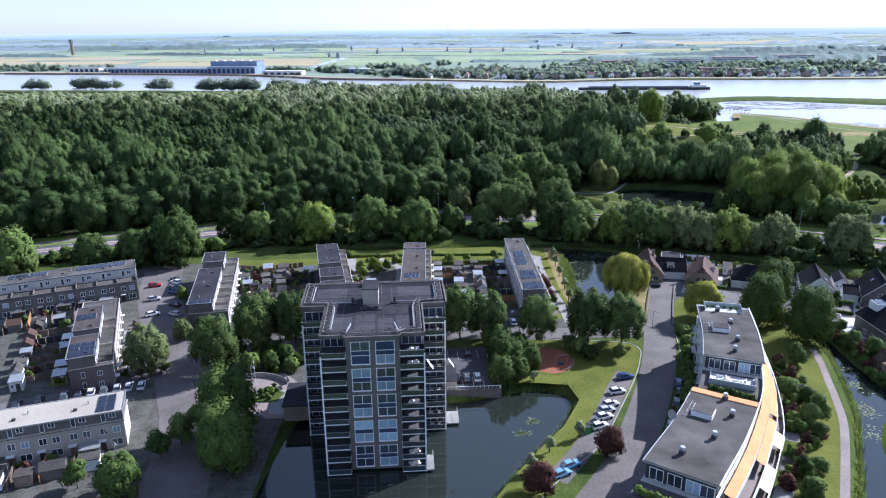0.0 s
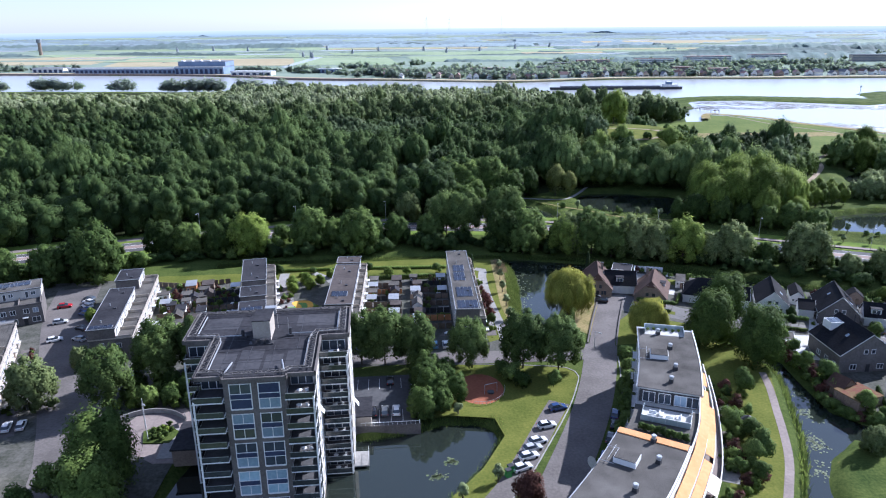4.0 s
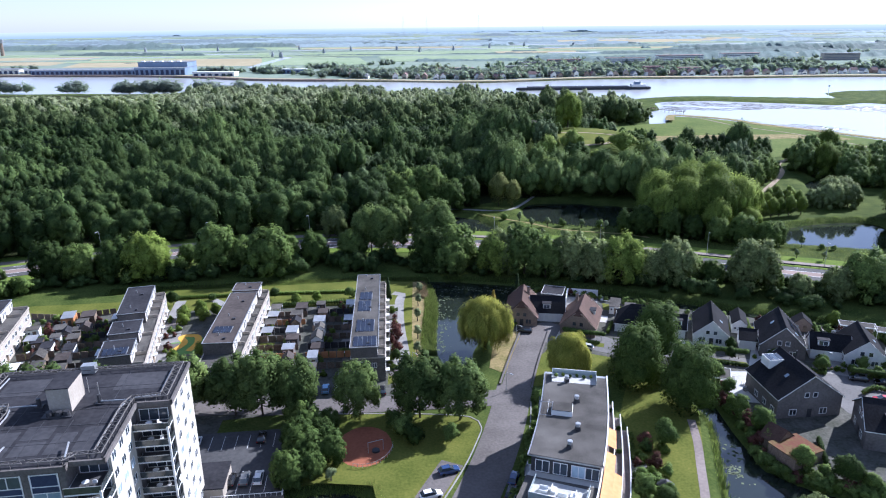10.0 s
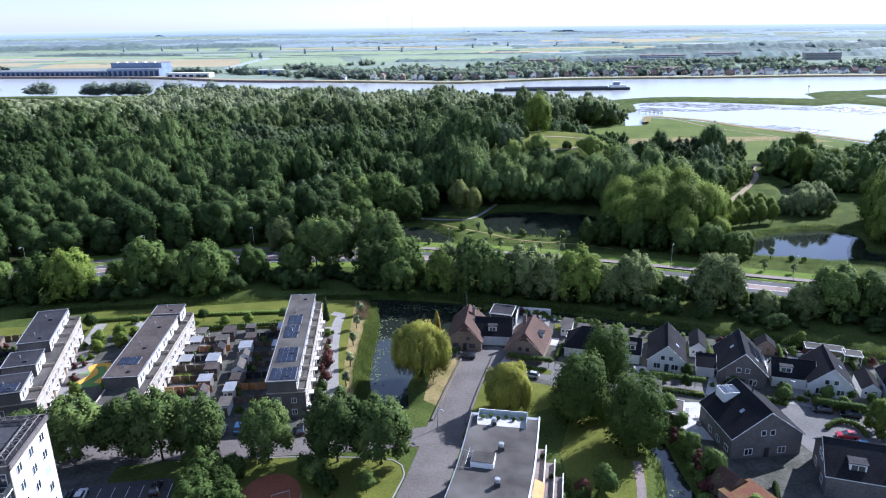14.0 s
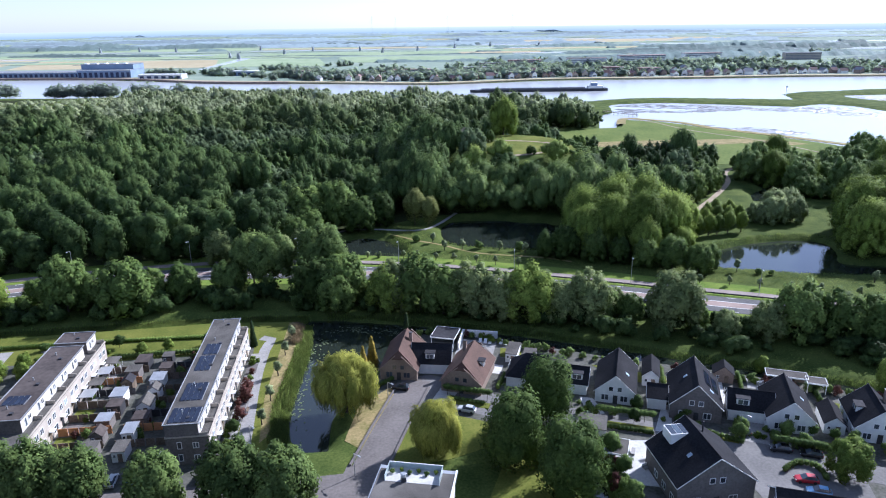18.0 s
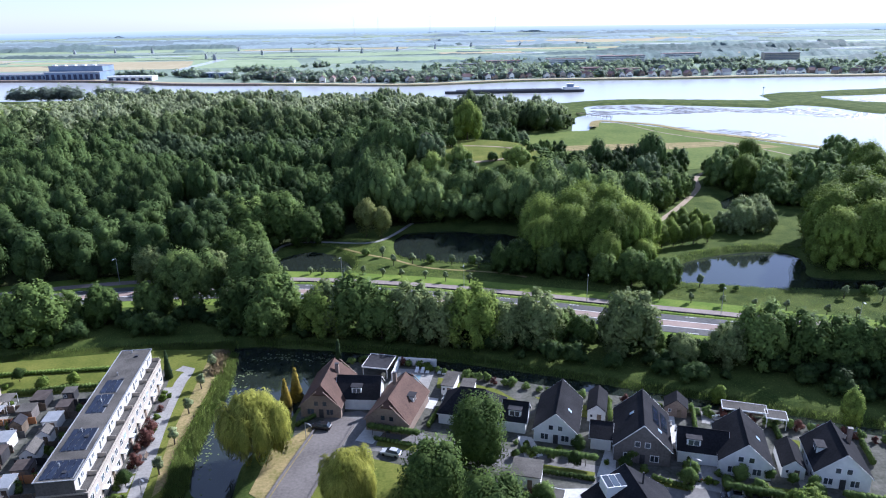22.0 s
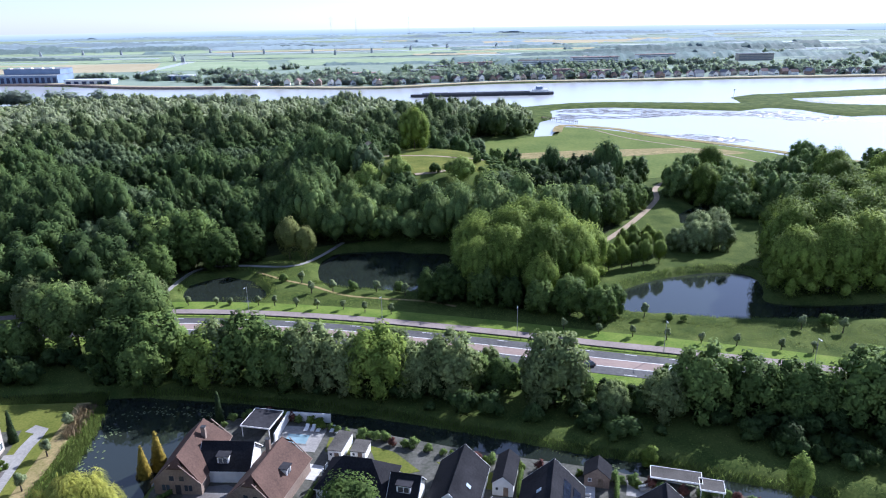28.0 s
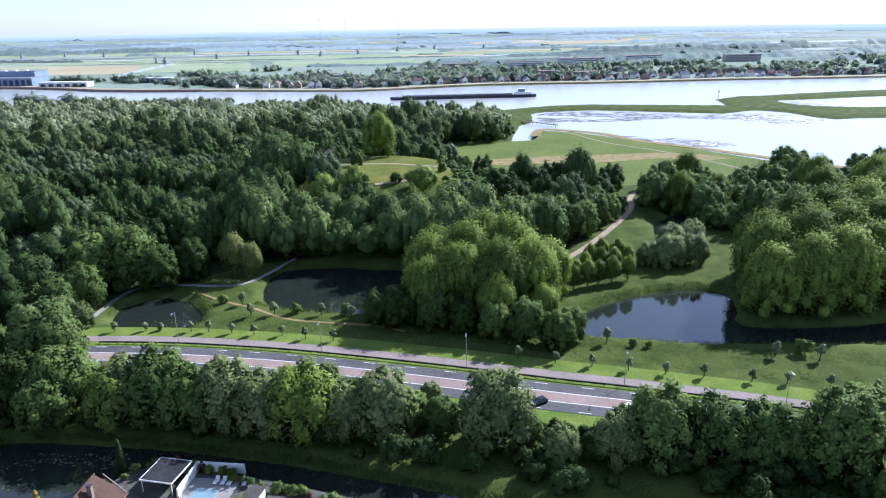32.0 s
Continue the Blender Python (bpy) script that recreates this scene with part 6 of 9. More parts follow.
# windows along the street side and the garden side
for i in range(4, len(FLINE) - 3, 3):
    ang = math.degrees(math.atan2(-fs[i][1], -fs[i][0]))
    for k, z in enumerate((0.4, 3.2, 6.0, 8.6)):
        p = FLINE[i]
        window(flats, (p[0], p[1], z), 3.0, 1.8, ang, bars=2)
        if k and i % 2:
            q = FLINE[i] - fs[i] * 0.55
            ob = Mesh().box(-0.6, 0.6, -1.7, 1.7, 0, 0.15).part("balcony_slab", M_WHITE, flats, at=(q[0], q[1], z - 0.35))
            ob.rotation_euler[2] = radians(ang)
            ob = Mesh().box(0.52, 0.6, -1.7, 1.7, 0.15, 1.05).part("balcony_railing", M_RAILGLASS, flats, at=(q[0], q[1], z - 0.35))
            ob.rotation_euler[2] = radians(ang)
    if 99 < fy[i] < 123 or 138 < fy[i] < 166:
        p = FLINE[i] + fs[i] * 0.28
        window(flats, (p[0], p[1], 11.3), 3.4, 2.1, ang, bars=3)
        p = FLINE[i] + fs[i] * 11.62
        window(flats, (p[0], p[1], 11.3), 3.4, 2.1, ang + 180, bars=3)
    for off, z in ((11.82, 8.4), (13.9, 5.5), (15.9, 2.7)):
        p = FLINE[i] + fs[i] * off
        if z == 8.4:
            window(flats, (p[0], p[1], z), 3.6, 2.0, ang + 180, bars=3)
# end fronts of the two roof storeys
for y in (99.3, 137.7):
    i = station(y)
    ang = math.degrees(math.atan2(-fd[i][1], -fd[i][0]))
    for off in (2.2, 5.2, 8.2, 10.4):
        p = FLINE[i] + fs[i] * off - fd[i] * 0.12
        window(flats, (p[0], p[1], 11.1), 2.4, 2.3, ang, bars=2, glass_mat=M_BLINDSKY if off == 8.2 else M_GLASS)
# roof furniture
for y, off in ((104, 4.5), (110, 7.5), (117, 8.5), (122, 6.2), (141, 6.2), (147, 7), (155, 6.3), (163, 4.2)):
    i = station(y)
    p = FLINE[i] + fs[i] * off
    v = thing("roof_vent", p[0] + 50, p[1] + 125, 14.12, arng.uniform(0, 60), "grey metal roof ventilator with a cap", "vent", "roof ventilators")
    Mesh().box(-0.42, 0.42, -0.42, 0.42, 0, 0.75, 0.9).part("base", M_DARKMETAL, v)
    Mesh().rod((0, 0, 0.75), (0, 0, 1.3), 0.38, n=10).part("drum", M_METAL, v)
    Mesh().rod((0, 0, 1.3), (0, 0, 1.45), 0.5, 0.4, 10).part("cap", M_METAL, v)
for y, off in ((115.5, 3.8), (152.5, 3.8)):
    i = station(y)
    p = FLINE[i] + fs[i] * off
    h = thing("roof_hatch", p[0] + 50, p[1] + 125, 14.12, math.degrees(math.atan2(fd[i][1], fd[i][0])), "low lift housing on the flat roof", "roof housing")
    Mesh().box(-1.6, 1.6, -1.9, 1.9, 0, 0.95).part("wall", M_WHITE, h)
    Mesh().box(-1.5, 1.5, -1.8, 1.8, 0.95, 1.05).part("lid", M_GRAVEL, h)
    for xx in (-2.3, 2.3):
        Mesh().rod((xx, 1.5, 0.3), (xx, 4.2, 0.3), 0.05).part("rail", M_METAL, h)
    Mesh().rod((-2.3, 2.6, 0.9), (2.3, 2.6, 0.9), 0.04).part("rail", M_METAL, h)
i = station(112)
p = FLINE[i] - fs[i] * 0.9
dish = thing("satellite_dish", p[0] + 50, p[1] + 125, 12.8, 40, "large pale satellite dish on a mast at the roof edge", "satellite dish")
Mesh().rod((0, 0, -3), (0, 0, 1.4), 0.06).part("mast", M_METAL, dish)
dm = Mesh()
N_ = 14
dm.add([(0.25, 0, 1.5)] + [(0.0, 0.9 * math.cos(k * 6.2832 / N_), 1.5 + 1.1 * math.sin(k * 6.2832 / N_)) for k in range(N_)] + [(0.32, 0, 1.5)] + [(0.07, 0.9 * math.cos(k * 6.2832 / N_), 1.5 + 1.1 * math.sin(k * 6.2832 / N_)) for k in range(N_)],
       [(0, 1 + k, 1 + (k + 1) % N_) for k in range(N_)] + [(N_ + 1, N_ + 2 + (k + 1) % N_, N_ + 2 + k) for k in range(N_)])
dm.part("reflector", M_METAL, dish)
# terrace with white furniture and glass screens between the roof storeys
i = station(132.5)
c = FLINE[i] + np.array([50, 125])
ang = math.degrees(math.atan2(fs[i][1], fs[i][0]))
scr = thing("terrace_screen", c[0], c[1], 11.05, ang, "glass and steel screen round the roof terrace", "railing")
for x0, x1, y0, y1 in ((1.5, 10.5, -2.2, -2.12), (1.5, 1.58, -2.2, 3.0), (10.42, 10.5, -2.2, 3.0)):
    Mesh().box(x0, x1, y0, y1, 0, 1.15).part("glass_panel", M_CLEARGLASS, scr)
for x in (1.5, 3.75, 6, 8.25, 10.5):
    Mesh().rod((x, -2.16, 0), (x, -2.16, 1.25), 0.05).part("post", M_WHITE, scr)
Mesh().box(1.5, 10.5, -2.2, -2.1, 1.15, 1.22).part("handrail", M_WHITE, scr)
Mesh().box(1.4, 10.6, -2.1, 3.0, 0.0, 0.03).part("deck", M_TILE, scr)
for k, (x, y) in enumerate(((3.4, 0.2), (5.0, 0.8), (6.6, 0.0), (8.2, 0.6))):
    q = c + np.array([math.cos(radians(ang)) * x - math.sin(radians(ang)) * y, math.sin(radians(ang)) * x + math.cos(radians(ang)) * y])
    so = thing("garden_sofa", q[0], q[1], 11.09, ang + k * 90, "white lounge seat on the roof terrace", "sofa", "terrace seats")
    Mesh().box(-0.7, 0.7, -0.4, 0.4, 0, 0.4).part("seat", M_WHITE, so)
    Mesh().box(-0.7, 0.7, 0.3, 0.45, 0.4, 0.85).part("backrest", M_WHITE, so)
i = station(127.6)
hedge_mid = FLINE[i] + fs[i] * 6.3 + fd[i] * 1.0 + np.array([50, 125])
for k in range(9):
    q = hedge_mid + fs[i] * (k - 4) * 1.0
    plant("bush", q[0], q[1], 0.6, z=11.05, label="clipped green shrub in a roof planter")
for k in range(10):
    i = station(95.5)
    q = FLINE[i] + fs[i] * (0.8 + k * 1.05) + np.array([50, 125])
    plant("bright_bush" if k % 3 else "bush", q[0], q[1], 0.6, z=11.05, label="leafy shrub in a roof planter")
# gardens on both long sides of the block
for _ in range(95):
    i = arng.randrange(6, len(FLINE) - 2)
    q = FLINE[i] + fs[i] * arng.uniform(18.6, 24.5) + np.array([50, 125])
    plant(arng.choice(["bush", "bush", "bright_bush", "copper_bush", "bush", "small"]), q[0], q[1], arng.uniform(0.55, 1.25))
for k in range(8):
    i = 8 + k * 6
    if i + 3 < len(FLINE):
        q = [FLINE[j] + fs[j] * o + np.array([50, 125]) for j, o in ((i, 17.2), (i, 20.5), (i + 3, 20.5), (i + 3, 17.2))]
        sheet("patio", [tuple(p) for p in q], 0.07, M_PAVE if k % 2 else M_BRICKROAD, "paved ground-floor patio of the flats", "patio")
for _ in range(60):
    i = arng.randrange(station(128), len(FLINE) - 1)
    q = FLINE[i] - fs[i] * arng.uniform(1.2, 3.4) + np.array([50, 125])
    plant(arng.choice(["bush", "bush", "bush", "bright_bush"]), q[0], q[1], arng.uniform(0.6, 1.1))
for _ in range(26):
    plant("bush", arng.uniform(65.5, 71), arng.uniform(167, 180), arng.uniform(0.7, 1.2))

# small terrace with planters on the far end of the roof
i = station(163.5)
c = FLINE[i] + fs[i] * 5.6 + np.array([50, 125])
ang = math.degrees(math.atan2(fs[i][1], fs[i][0]))
rt = thing("roof_terrace", c[0], c[1], 14.12, ang, "small tiled roof terrace with a glass railing", "terrace")
Mesh().box(-4.4, 4.4, -1.9, 1.7, 0, 0.05).part("deck", M_TILE, rt)
Mesh().box(-4.4, 4.4, 1.62, 1.7, 0.05, 1.1).part("glass_panel", M_CLEARGLASS, rt)
for sx in (-4.4, 4.32):
    Mesh().box(sx, sx + 0.08, -1.9, 1.7, 0.05, 1.1).part("glass_panel", M_CLEARGLASS, rt)
Mesh().box(-4.45, 4.45, 1.6, 1.72, 1.1, 1.16).part("handrail", M_WHITE, rt)
for k in range(6):
    q = c + fs[i] * (-3.6 + k * 1.4) + fd[i] * (0.9 if k % 2 else 0.2)
    plant("bright_bush" if k % 2 else "bush", q[0], q[1], 0.32, z=14.17, label="small potted shrub on the roof terrace")

# ---------------------------------------------------------------- terraced rows
def terrace_row(x, y, rz, L, W, Wu, uppers, label, unit=5.4, wall=None, end=None, upper_mat=None, roof=None, h1=6.0, h2=9.0, solar=(), garden_windows=False, low_roof=None):
    """Local y along the row, +x the street side; upper storey set back on the -x side."""
    wall, end, upper_mat, roof = wall or M_BEIGEBRICK, end or M_GREYBRICK, upper_mat or M_PALEWALL, roof or M_BITUMEN
    e = thing("terraced_row", x, y, 0, rz, label, "terraced houses")
    Mesh().box(0, W, 0.12, L - 0.12, -0.3, h1).part("wall", wall, e)
    for a, b in ((0, 0.12), (L - 0.12, L)):
        Mesh().box(0, W, a, b, -0.3, h1).part("end_wall", end, e, "grey brick end wall")
    Mesh().box(-0.1, W + 0.1, -0.1, L + 0.1, h1, h1 + 0.18).part("lower_roof", low_roof or M_GRAVEL, e)
    parapet(Mesh(), -0.15, W + 0.15, -0.15, L + 0.15, h1 + 0.18, 0.3, 0.22).part("lower_roof_edge", wall, e)
    n = int(L / unit)
    u = L / n
    for a, b in uppers:
        Mesh().box(0.02, Wu, a + 0.02, b - 0.02, h1 + 0.1, h2).part("upper_wall", upper_mat, e, "pale upper storey")
        Mesh().box(0.0, Wu + 0.02, a, a + 0.1, h1 + 0.1, h2).part("upper_end_wall", end, e)
        Mesh().box(-0.2, Wu + 0.25, a - 0.15, b + 0.15, h2, h2 + 0.2).part("roof", roof, e)
        parapet(Mesh(), -0.25, Wu + 0.3, a - 0.2, b + 0.2, h2 + 0.2, 0.14, 0.16).part("roof_edge", M_METAL, e)
        k = 0
        while a + (k + 0.5) * u < b:
            yy = a + (k + 0.5) * u
            window(e, (Wu, yy - 0.9, h1 + 0.5), 0.9, 2.0, 0)
            window(e, (Wu, yy + 0.8, h1 + 1.2), 1.3, 1.2, 0, bars=2)
            if garden_windows:
                window(e, (0.0, yy, h1 + 1.0), 2.2, 1.3, 180, bars=2)
            if k % 2 == 0:
                v = Mesh().rod((Wu * 0.4, yy + 1.6, h2 + 0.2), (Wu * 0.4, yy + 1.6, h2 + 0.9), 0.16, n=8)
                v.part("roof_pipe", M_METAL, e)
                Mesh().box(Wu * 0.6, Wu * 0.6 + 0.7, yy - 1, yy - 0.3, h2 + 0.2, h2 + 0.55).part("chimney", M_DARKMETAL, e)
            k += 1
    if W - Wu > 1.5:
        for k in range(n + 1):
            yy = min(max(k * u, 0.2), L - 0.2)
            if any(a <= yy <= b for a, b in uppers):
                Mesh().box(Wu + 0.02, W - 0.1, yy - 0.06, yy + 0.06, h1 + 0.18, h1 + 1.0).part("terrace_divider", wall, e)
        for k in range(n):
            if k % 3 == 1:
                for r in range(6):
                    Mesh().rod((W - 0.1, k * u + 0.5 + r * 0.85, h1 + 0.4), (W - 0.1, k * u + 0.5 + r * 0.85, h1 + 1.15), 0.03, n=4).part("rail_post", M_DARKMETAL, e)
                Mesh().box(W - 0.14, W - 0.06, k * u + 0.3, k * u + u - 0.3, h1 + 1.1, h1 + 1.18).part("handrail", M_DARKMETAL, e)
    for k in range(n):
        yy = (k + 0.5) * u
        window(e, (W, yy - 1.2, 3.6), 1.5, 1.5, 0, bars=2)
        window(e, (W, yy + 1.2, 3.6), 1.5, 1.5, 0, bars=2, glass_mat=M_BLINDSKY if k % 3 == 0 else M_GLASS)
        window(e, (W, yy + 1.0, 0.7), 2.2, 1.6, 0, bars=2)
        box_part("door", (0.08, 1.0, 2.2), (W + 0.04, yy - 1.7, 0.0), M_DARKMETAL if k % 2 else M_WOOD, e, "dark front door")
        Mesh().box(W, W + 1.0, yy - 2.4, yy - 0.9, 2.45, 2.6).part("canopy", M_WHITE, e)
        if garden_windows:
            window(e, (0, yy, 3.4), 2.4, 1.5, 180, bars=2)
            window(e, (0, yy, 0.3), 3.2, 2.2, 180, bars=3)
    for z in (0.9, 3.7):
        window(e, (W * 0.3, 0, z), 0.9, 1.6, -90)
        window(e, (W * 0.68, 0, z), 1.2, 1.3, -90, bars=2)
    for sx, sy, nx, ny, z in solar:
        solar_field(e, sx, sy, nx, ny, z + 0.3, tilt=4)
        Mesh().box(sx - 0.05, sx + nx * 1.13, sy - 0.05, sy + ny * 1.78, z + 0.2, z + 0.24).part("solar_frame", M_METAL, e)
    return e


terrace_row(23.4, 190, 1.2, 50, 8.2, 6.4, [(0, 50)], "three-storey terraced row with solar panels on a grey flat roof", solar=((0.6, 0.6, 5, 3, 9.0), (1.0, 9, 4, 4, 9.0), (1.0, 22, 3, 4, 9.0), (1.2, 30, 3, 3, 9.0)), roof=M_GRAVEL, garden_windows=True)
terrace_row(-12.6, 188, 1.2, 48, 9.2, 7.2, [(7, 40), (42, 48)], "three-storey white and beige terraced row with a brown flat roof", roof=M_BROWNROOF, solar=((1.0, 13, 4, 2, 9.0),))
terrace_row(-35.2, 189, 11.8, 46.5, 9.8, 7.0, [(0, 9), (13, 21), (26, 46.5)], "three-storey white terraced row with stepped upper boxes", roof=M_BITUMEN, solar=((0.6, 0.8, 5, 2, 9.0),))
terrace_row(-71.7, 180.5, 12, 47, 10.6, 6.6, [(0, 30), (37, 47)], "three-storey white terraced row beside a parking street", roof=M_BITUMEN, solar=((0.4, 0.6, 5, 1, 9.0),), low_roof=M_GRAVEL)
terrace_row(-156, 196, -65.5, 58, 13.5, 8.0, [(0, 58)], "long pale terraced row with solar panels and white set-back storey", wall=M_GREYBRICK, roof=M_GRAVEL, solar=((1, 22, 3, 6, 9.0), (1, 41, 3, 5, 9.0), (1, 50, 3, 3, 9.0)))
terrace_row(-88.8, 147.5, 21.9, 45, 9.6, 6.0, [(0, 13), (17, 33)], "white terraced row with blue solar panels on stepped roofs", roof=M_BROWNROOF, solar=((0.3, 0.5, 5, 2, 9.0), (0.3, 4.6, 5, 2, 9.0), (0.5, 24, 4, 2, 9.0)))
e = terrace_row(-122, 115.5, -71, 56, 8.2, 8.2, [(0, 56)], "three-storey brown brick terraced row with beige gravel roof", wall=M_BEIGEBRICK, end=M_CREAM, upper_mat=M_GREYBRICK, roof=M_BEIGEROOF, solar=((1, 51, 6, 2, 8.4),), h2=8.4)


# ---------------------------------------------------------------- sheds, garden walls and fences between the rows
def shed(x, y, rz, w, d, h, wall, roof, pitched=False, label="", name="garden_shed"):
    e = thing(name, x, y, 0, rz, label or "small flat-roofed garden shed", "shed", "garden sheds")
    Mesh().box(-w / 2, w / 2, -d / 2, d / 2, 0, h).part("wall", wall, e)
    if pitched:
        for yy, fc in ((-d / 2, (0, 1, 2)), (d / 2, (1, 0, 2))):
            Mesh().add([(-w / 2, yy, h), (w / 2, yy, h), (0, yy, h + w * 0.4)], [fc]).part("gable", wall, e)
        for s in (-1, 1):
            q = [(s * (w / 2 + 0.25), -d / 2 - 0.2, h - 0.1), (s * (w / 2 + 0.25), d / 2 + 0.2, h - 0.1), (0, d / 2 + 0.2, h + w * 0.42), (0, -d / 2 - 0.2, h + w * 0.42)]
            Mesh().slab(q if s > 0 else q[::-1], 0.1).part("roof_side", roof, e)
    else:
        Mesh().box(-w / 2 - 0.15, w / 2 + 0.15, -d / 2 - 0.15, d / 2 + 0.15, h, h + 0.16).part("roof", roof, e)
    box_part("door", (0.9, 0.06, 1.95), (w * 0.15, -d / 2 - 0.03, 0.0), M_WOOD, e)
    window(e, (-w * 0.28, -d / 2, 1.1), 0.7, 0.8, -90)
    return e


def fence(pts, h, material, label, name="garden_fence", t=0.1):
    m = Mesh()
    e = thing(name, pts[0][0], pts[0][1], 0, 0, label, "fence", "garden fences")
    for (xa, ya), (xb, yb) in zip(pts, pts[1:]):
        a, b = Vector((xa - pts[0][0], ya - pts[0][1], 0)), Vector((xb - pts[0][0], yb - pts[0][1], 0))
        d = (b - a)
        n = max(1, int(d.length / 1.9))
        s = Vector((d.y, -d.x, 0)).normalized() * t / 2
        for k in range(n):
            p, q = a.lerp(b, k / n + 0.01), a.lerp(b, (k + 1) / n - 0.01)
            Mesh().add([p - s, p + s, q + s, q - s] + [v + Vector((0, 0, h)) for v in (p - s, p + s, q + s, q - s)], [(3, 2, 1, 0), (4, 5, 6, 7), (0, 1, 5, 4), (1, 2, 6, 5), (2, 3, 7, 6), (3, 0, 4, 7)]).part("panel", material, e)
    return e


grng = random.Random(12)
SHED_WALLS = [M_WHITEWALL, M_WOOD, M_GREYBRICK, M_WHITEWALL, M_DARKMETAL]


def back_gardens(x0, y0, rz, L, depth, seed, unit=5.4, side=1):
    """Yards behind a row: a fence per plot, a shed at the far end, paving, shrubs and chairs."""
    r = random.Random(seed)
    M = pose(x0, y0, 0, 0, 0, rz)
    n = int(L / unit)
    at = lambda a, b: tuple((M @ Vector((a * side, b, 0)))[:2])
    for k in range(n):
        y = (k + 0.5) * L / n
        w, d = r.uniform(2.4, 3.2), r.uniform(2.6, 4.4)
        p = at(depth - w / 2 - r.uniform(0, 1.5), y + r.uniform(-0.6, 0.6))
        pit = r.random() < 0.25
        shed(p[0], p[1], rz, w, d, r.uniform(2.2, 2.6), r.choice(SHED_WALLS), r.choice([M_BITUMEN, M_GRAVEL, M_GRAVEL, M_REDTILE if pit else M_METAL, M_BROWNROOF]), pit, "small garden shed with a pitched roof" if pit else "small garden shed with a flat roof")
        if k:
            fence([at(0.3, k * L / n), at(depth, k * L / n)], r.uniform(1.6, 1.9), r.choice([M_WOOD, M_WOOD, M_WOOD, M_ORANGEWOOD, M_DARKMETAL]), "wooden panel fence between gardens")
        if r.random() < 0.7:
            c = [at(0.4, y - 2.2), at(0.4, y + 2.2), at(r.uniform(2.5, 4.5), y + 2.2), at(r.uniform(2.5, 4.5), y - 2.2)]
            sheet("patio", c, 0.06 + 0.004 * (k % 3), r.choice([M_PAVE, M_BRICKROAD, M_PAVE]), "paved garden patio", "patio")
        else:
            c = [at(0.4, y - 2.2), at(0.4, y + 2.2), at(4.5, y + 2.2), at(4.5, y - 2.2)]
            sheet("garden_lawn", c, 0.06 + 0.004 * (k % 3), M_LAWN, "small back-garden lawn", "lawn")
        if r.random() < 0.35:
            p = at(2.0, y)
            pe = thing("pergola_roof", p[0], p[1], 0, rz, "pale flat garden canopy against the house", "canopy", "garden canopies")
            Mesh().box(-1.6, 1.6, -2.0, 2.0, 2.45, 2.55).part("canopy", r.choice([M_METAL, M_GRAVEL, M_WHITE]), pe)
            for lx in (-1.5, 1.5):
                for ly in (-1.9, 1.9):
                    Mesh().rod((lx, ly, 0), (lx, ly, 2.45), 0.05, n=4).part("post", M_WHITE, pe)
        for _ in range(r.randint(1, 3)):
            p = at(r.uniform(1.5, depth - 3), y + r.uniform(-2.1, 2.1))
            plant(r.choice(["bush", "bright_bush", "bush", "copper_bush"]), p[0], p[1], r.uniform(0.5, 0.95))
        if r.random() < 0.5:
            p = at(r.uniform(1.5, 4), y + r.uniform(-1.5, 1.5))
            ts = thing("garden_table", p[0], p[1], 0.07, r.uniform(0, 90), "pale garden table on a patio", "table", "garden furniture")
            Mesh().box(-0.7, 0.7, -0.4, 0.4, 0.68, 0.74).part("tabletop", M_WHITE, ts)
            for lx in (-0.6, 0.6):
                for ly in (-0.32, 0.32):
                    Mesh().rod((lx, ly, 0), (lx, ly, 0.68), 0.04, n=4).part("leg", M_METAL, ts)


back_gardens(23.1, 192, 1.2, 46, 12.5, 1, side=-1)       # behind the row with solar panels
back_gardens(-3.2, 192, 1.2, 44, 11.5, 2)                # yards of the brown-roofed row
back_gardens(-37, 192, 11.8, 42, 14, 3, side=-1)
back_gardens(-60.4, 185, 12, 40, 9.5, 4)
back_gardens(-92, 152, 21.9, 40, 14, 5, side=-1)
back_gardens(-147.5, 186, -65.5, 48, 14, 6)
back_gardens(-112, 111, -71, 44, 9, 7)
# long gardens between the two western rows
for x, y, w, d, h, wall, roof, pit in ((-61.7, 231.2, 3.2, 5.2, 2.6, M_ORANGEWOOD, M_METAL, False), (-56.6, 232.4, 3.6, 4.6, 2.3, M_WOOD, M_BROWNROOF, False), (-57.4, 220.4, 2.8, 3.4, 2.2, M_GREYBRICK, M_BITUMEN, True),
                                       (-53.6, 223.4, 3.0, 3.0, 2.3, M_BROWNBRICK, M_BROWNROOF, True), (-67.8, 223.0, 3.2, 3.0, 2.4, M_WHITEWALL, M_GRAVEL, False), (-62.6, 214.6, 2.6, 3.2, 2.3, M_WOOD, M_BITUMEN, False)):
    shed(x, y, 14, w, d, h, wall, roof, pit, "garden shed with a pitched roof in a planted yard" if pit else "flat-roofed garden shed in a planted yard")
fence([(-74.6, 235.2), (-66.4, 233.8)], 1.8, M_BROWNBRICK, "reddish wooden fence at the end of the gardens")
fence([(-66.0, 233.6), (-50.6, 237.6)], 1.7, M_WOOD, "wooden panel fence at the end of the gardens")
sheet("strip_lawn", [(-78, 236.5), (-66.2, 234.4), (-50.4, 238.2), (-42, 239), (-40, 247), (-80, 245)], 0.06, M_LAWN, "strip of grass behind the gardens", "lawn")
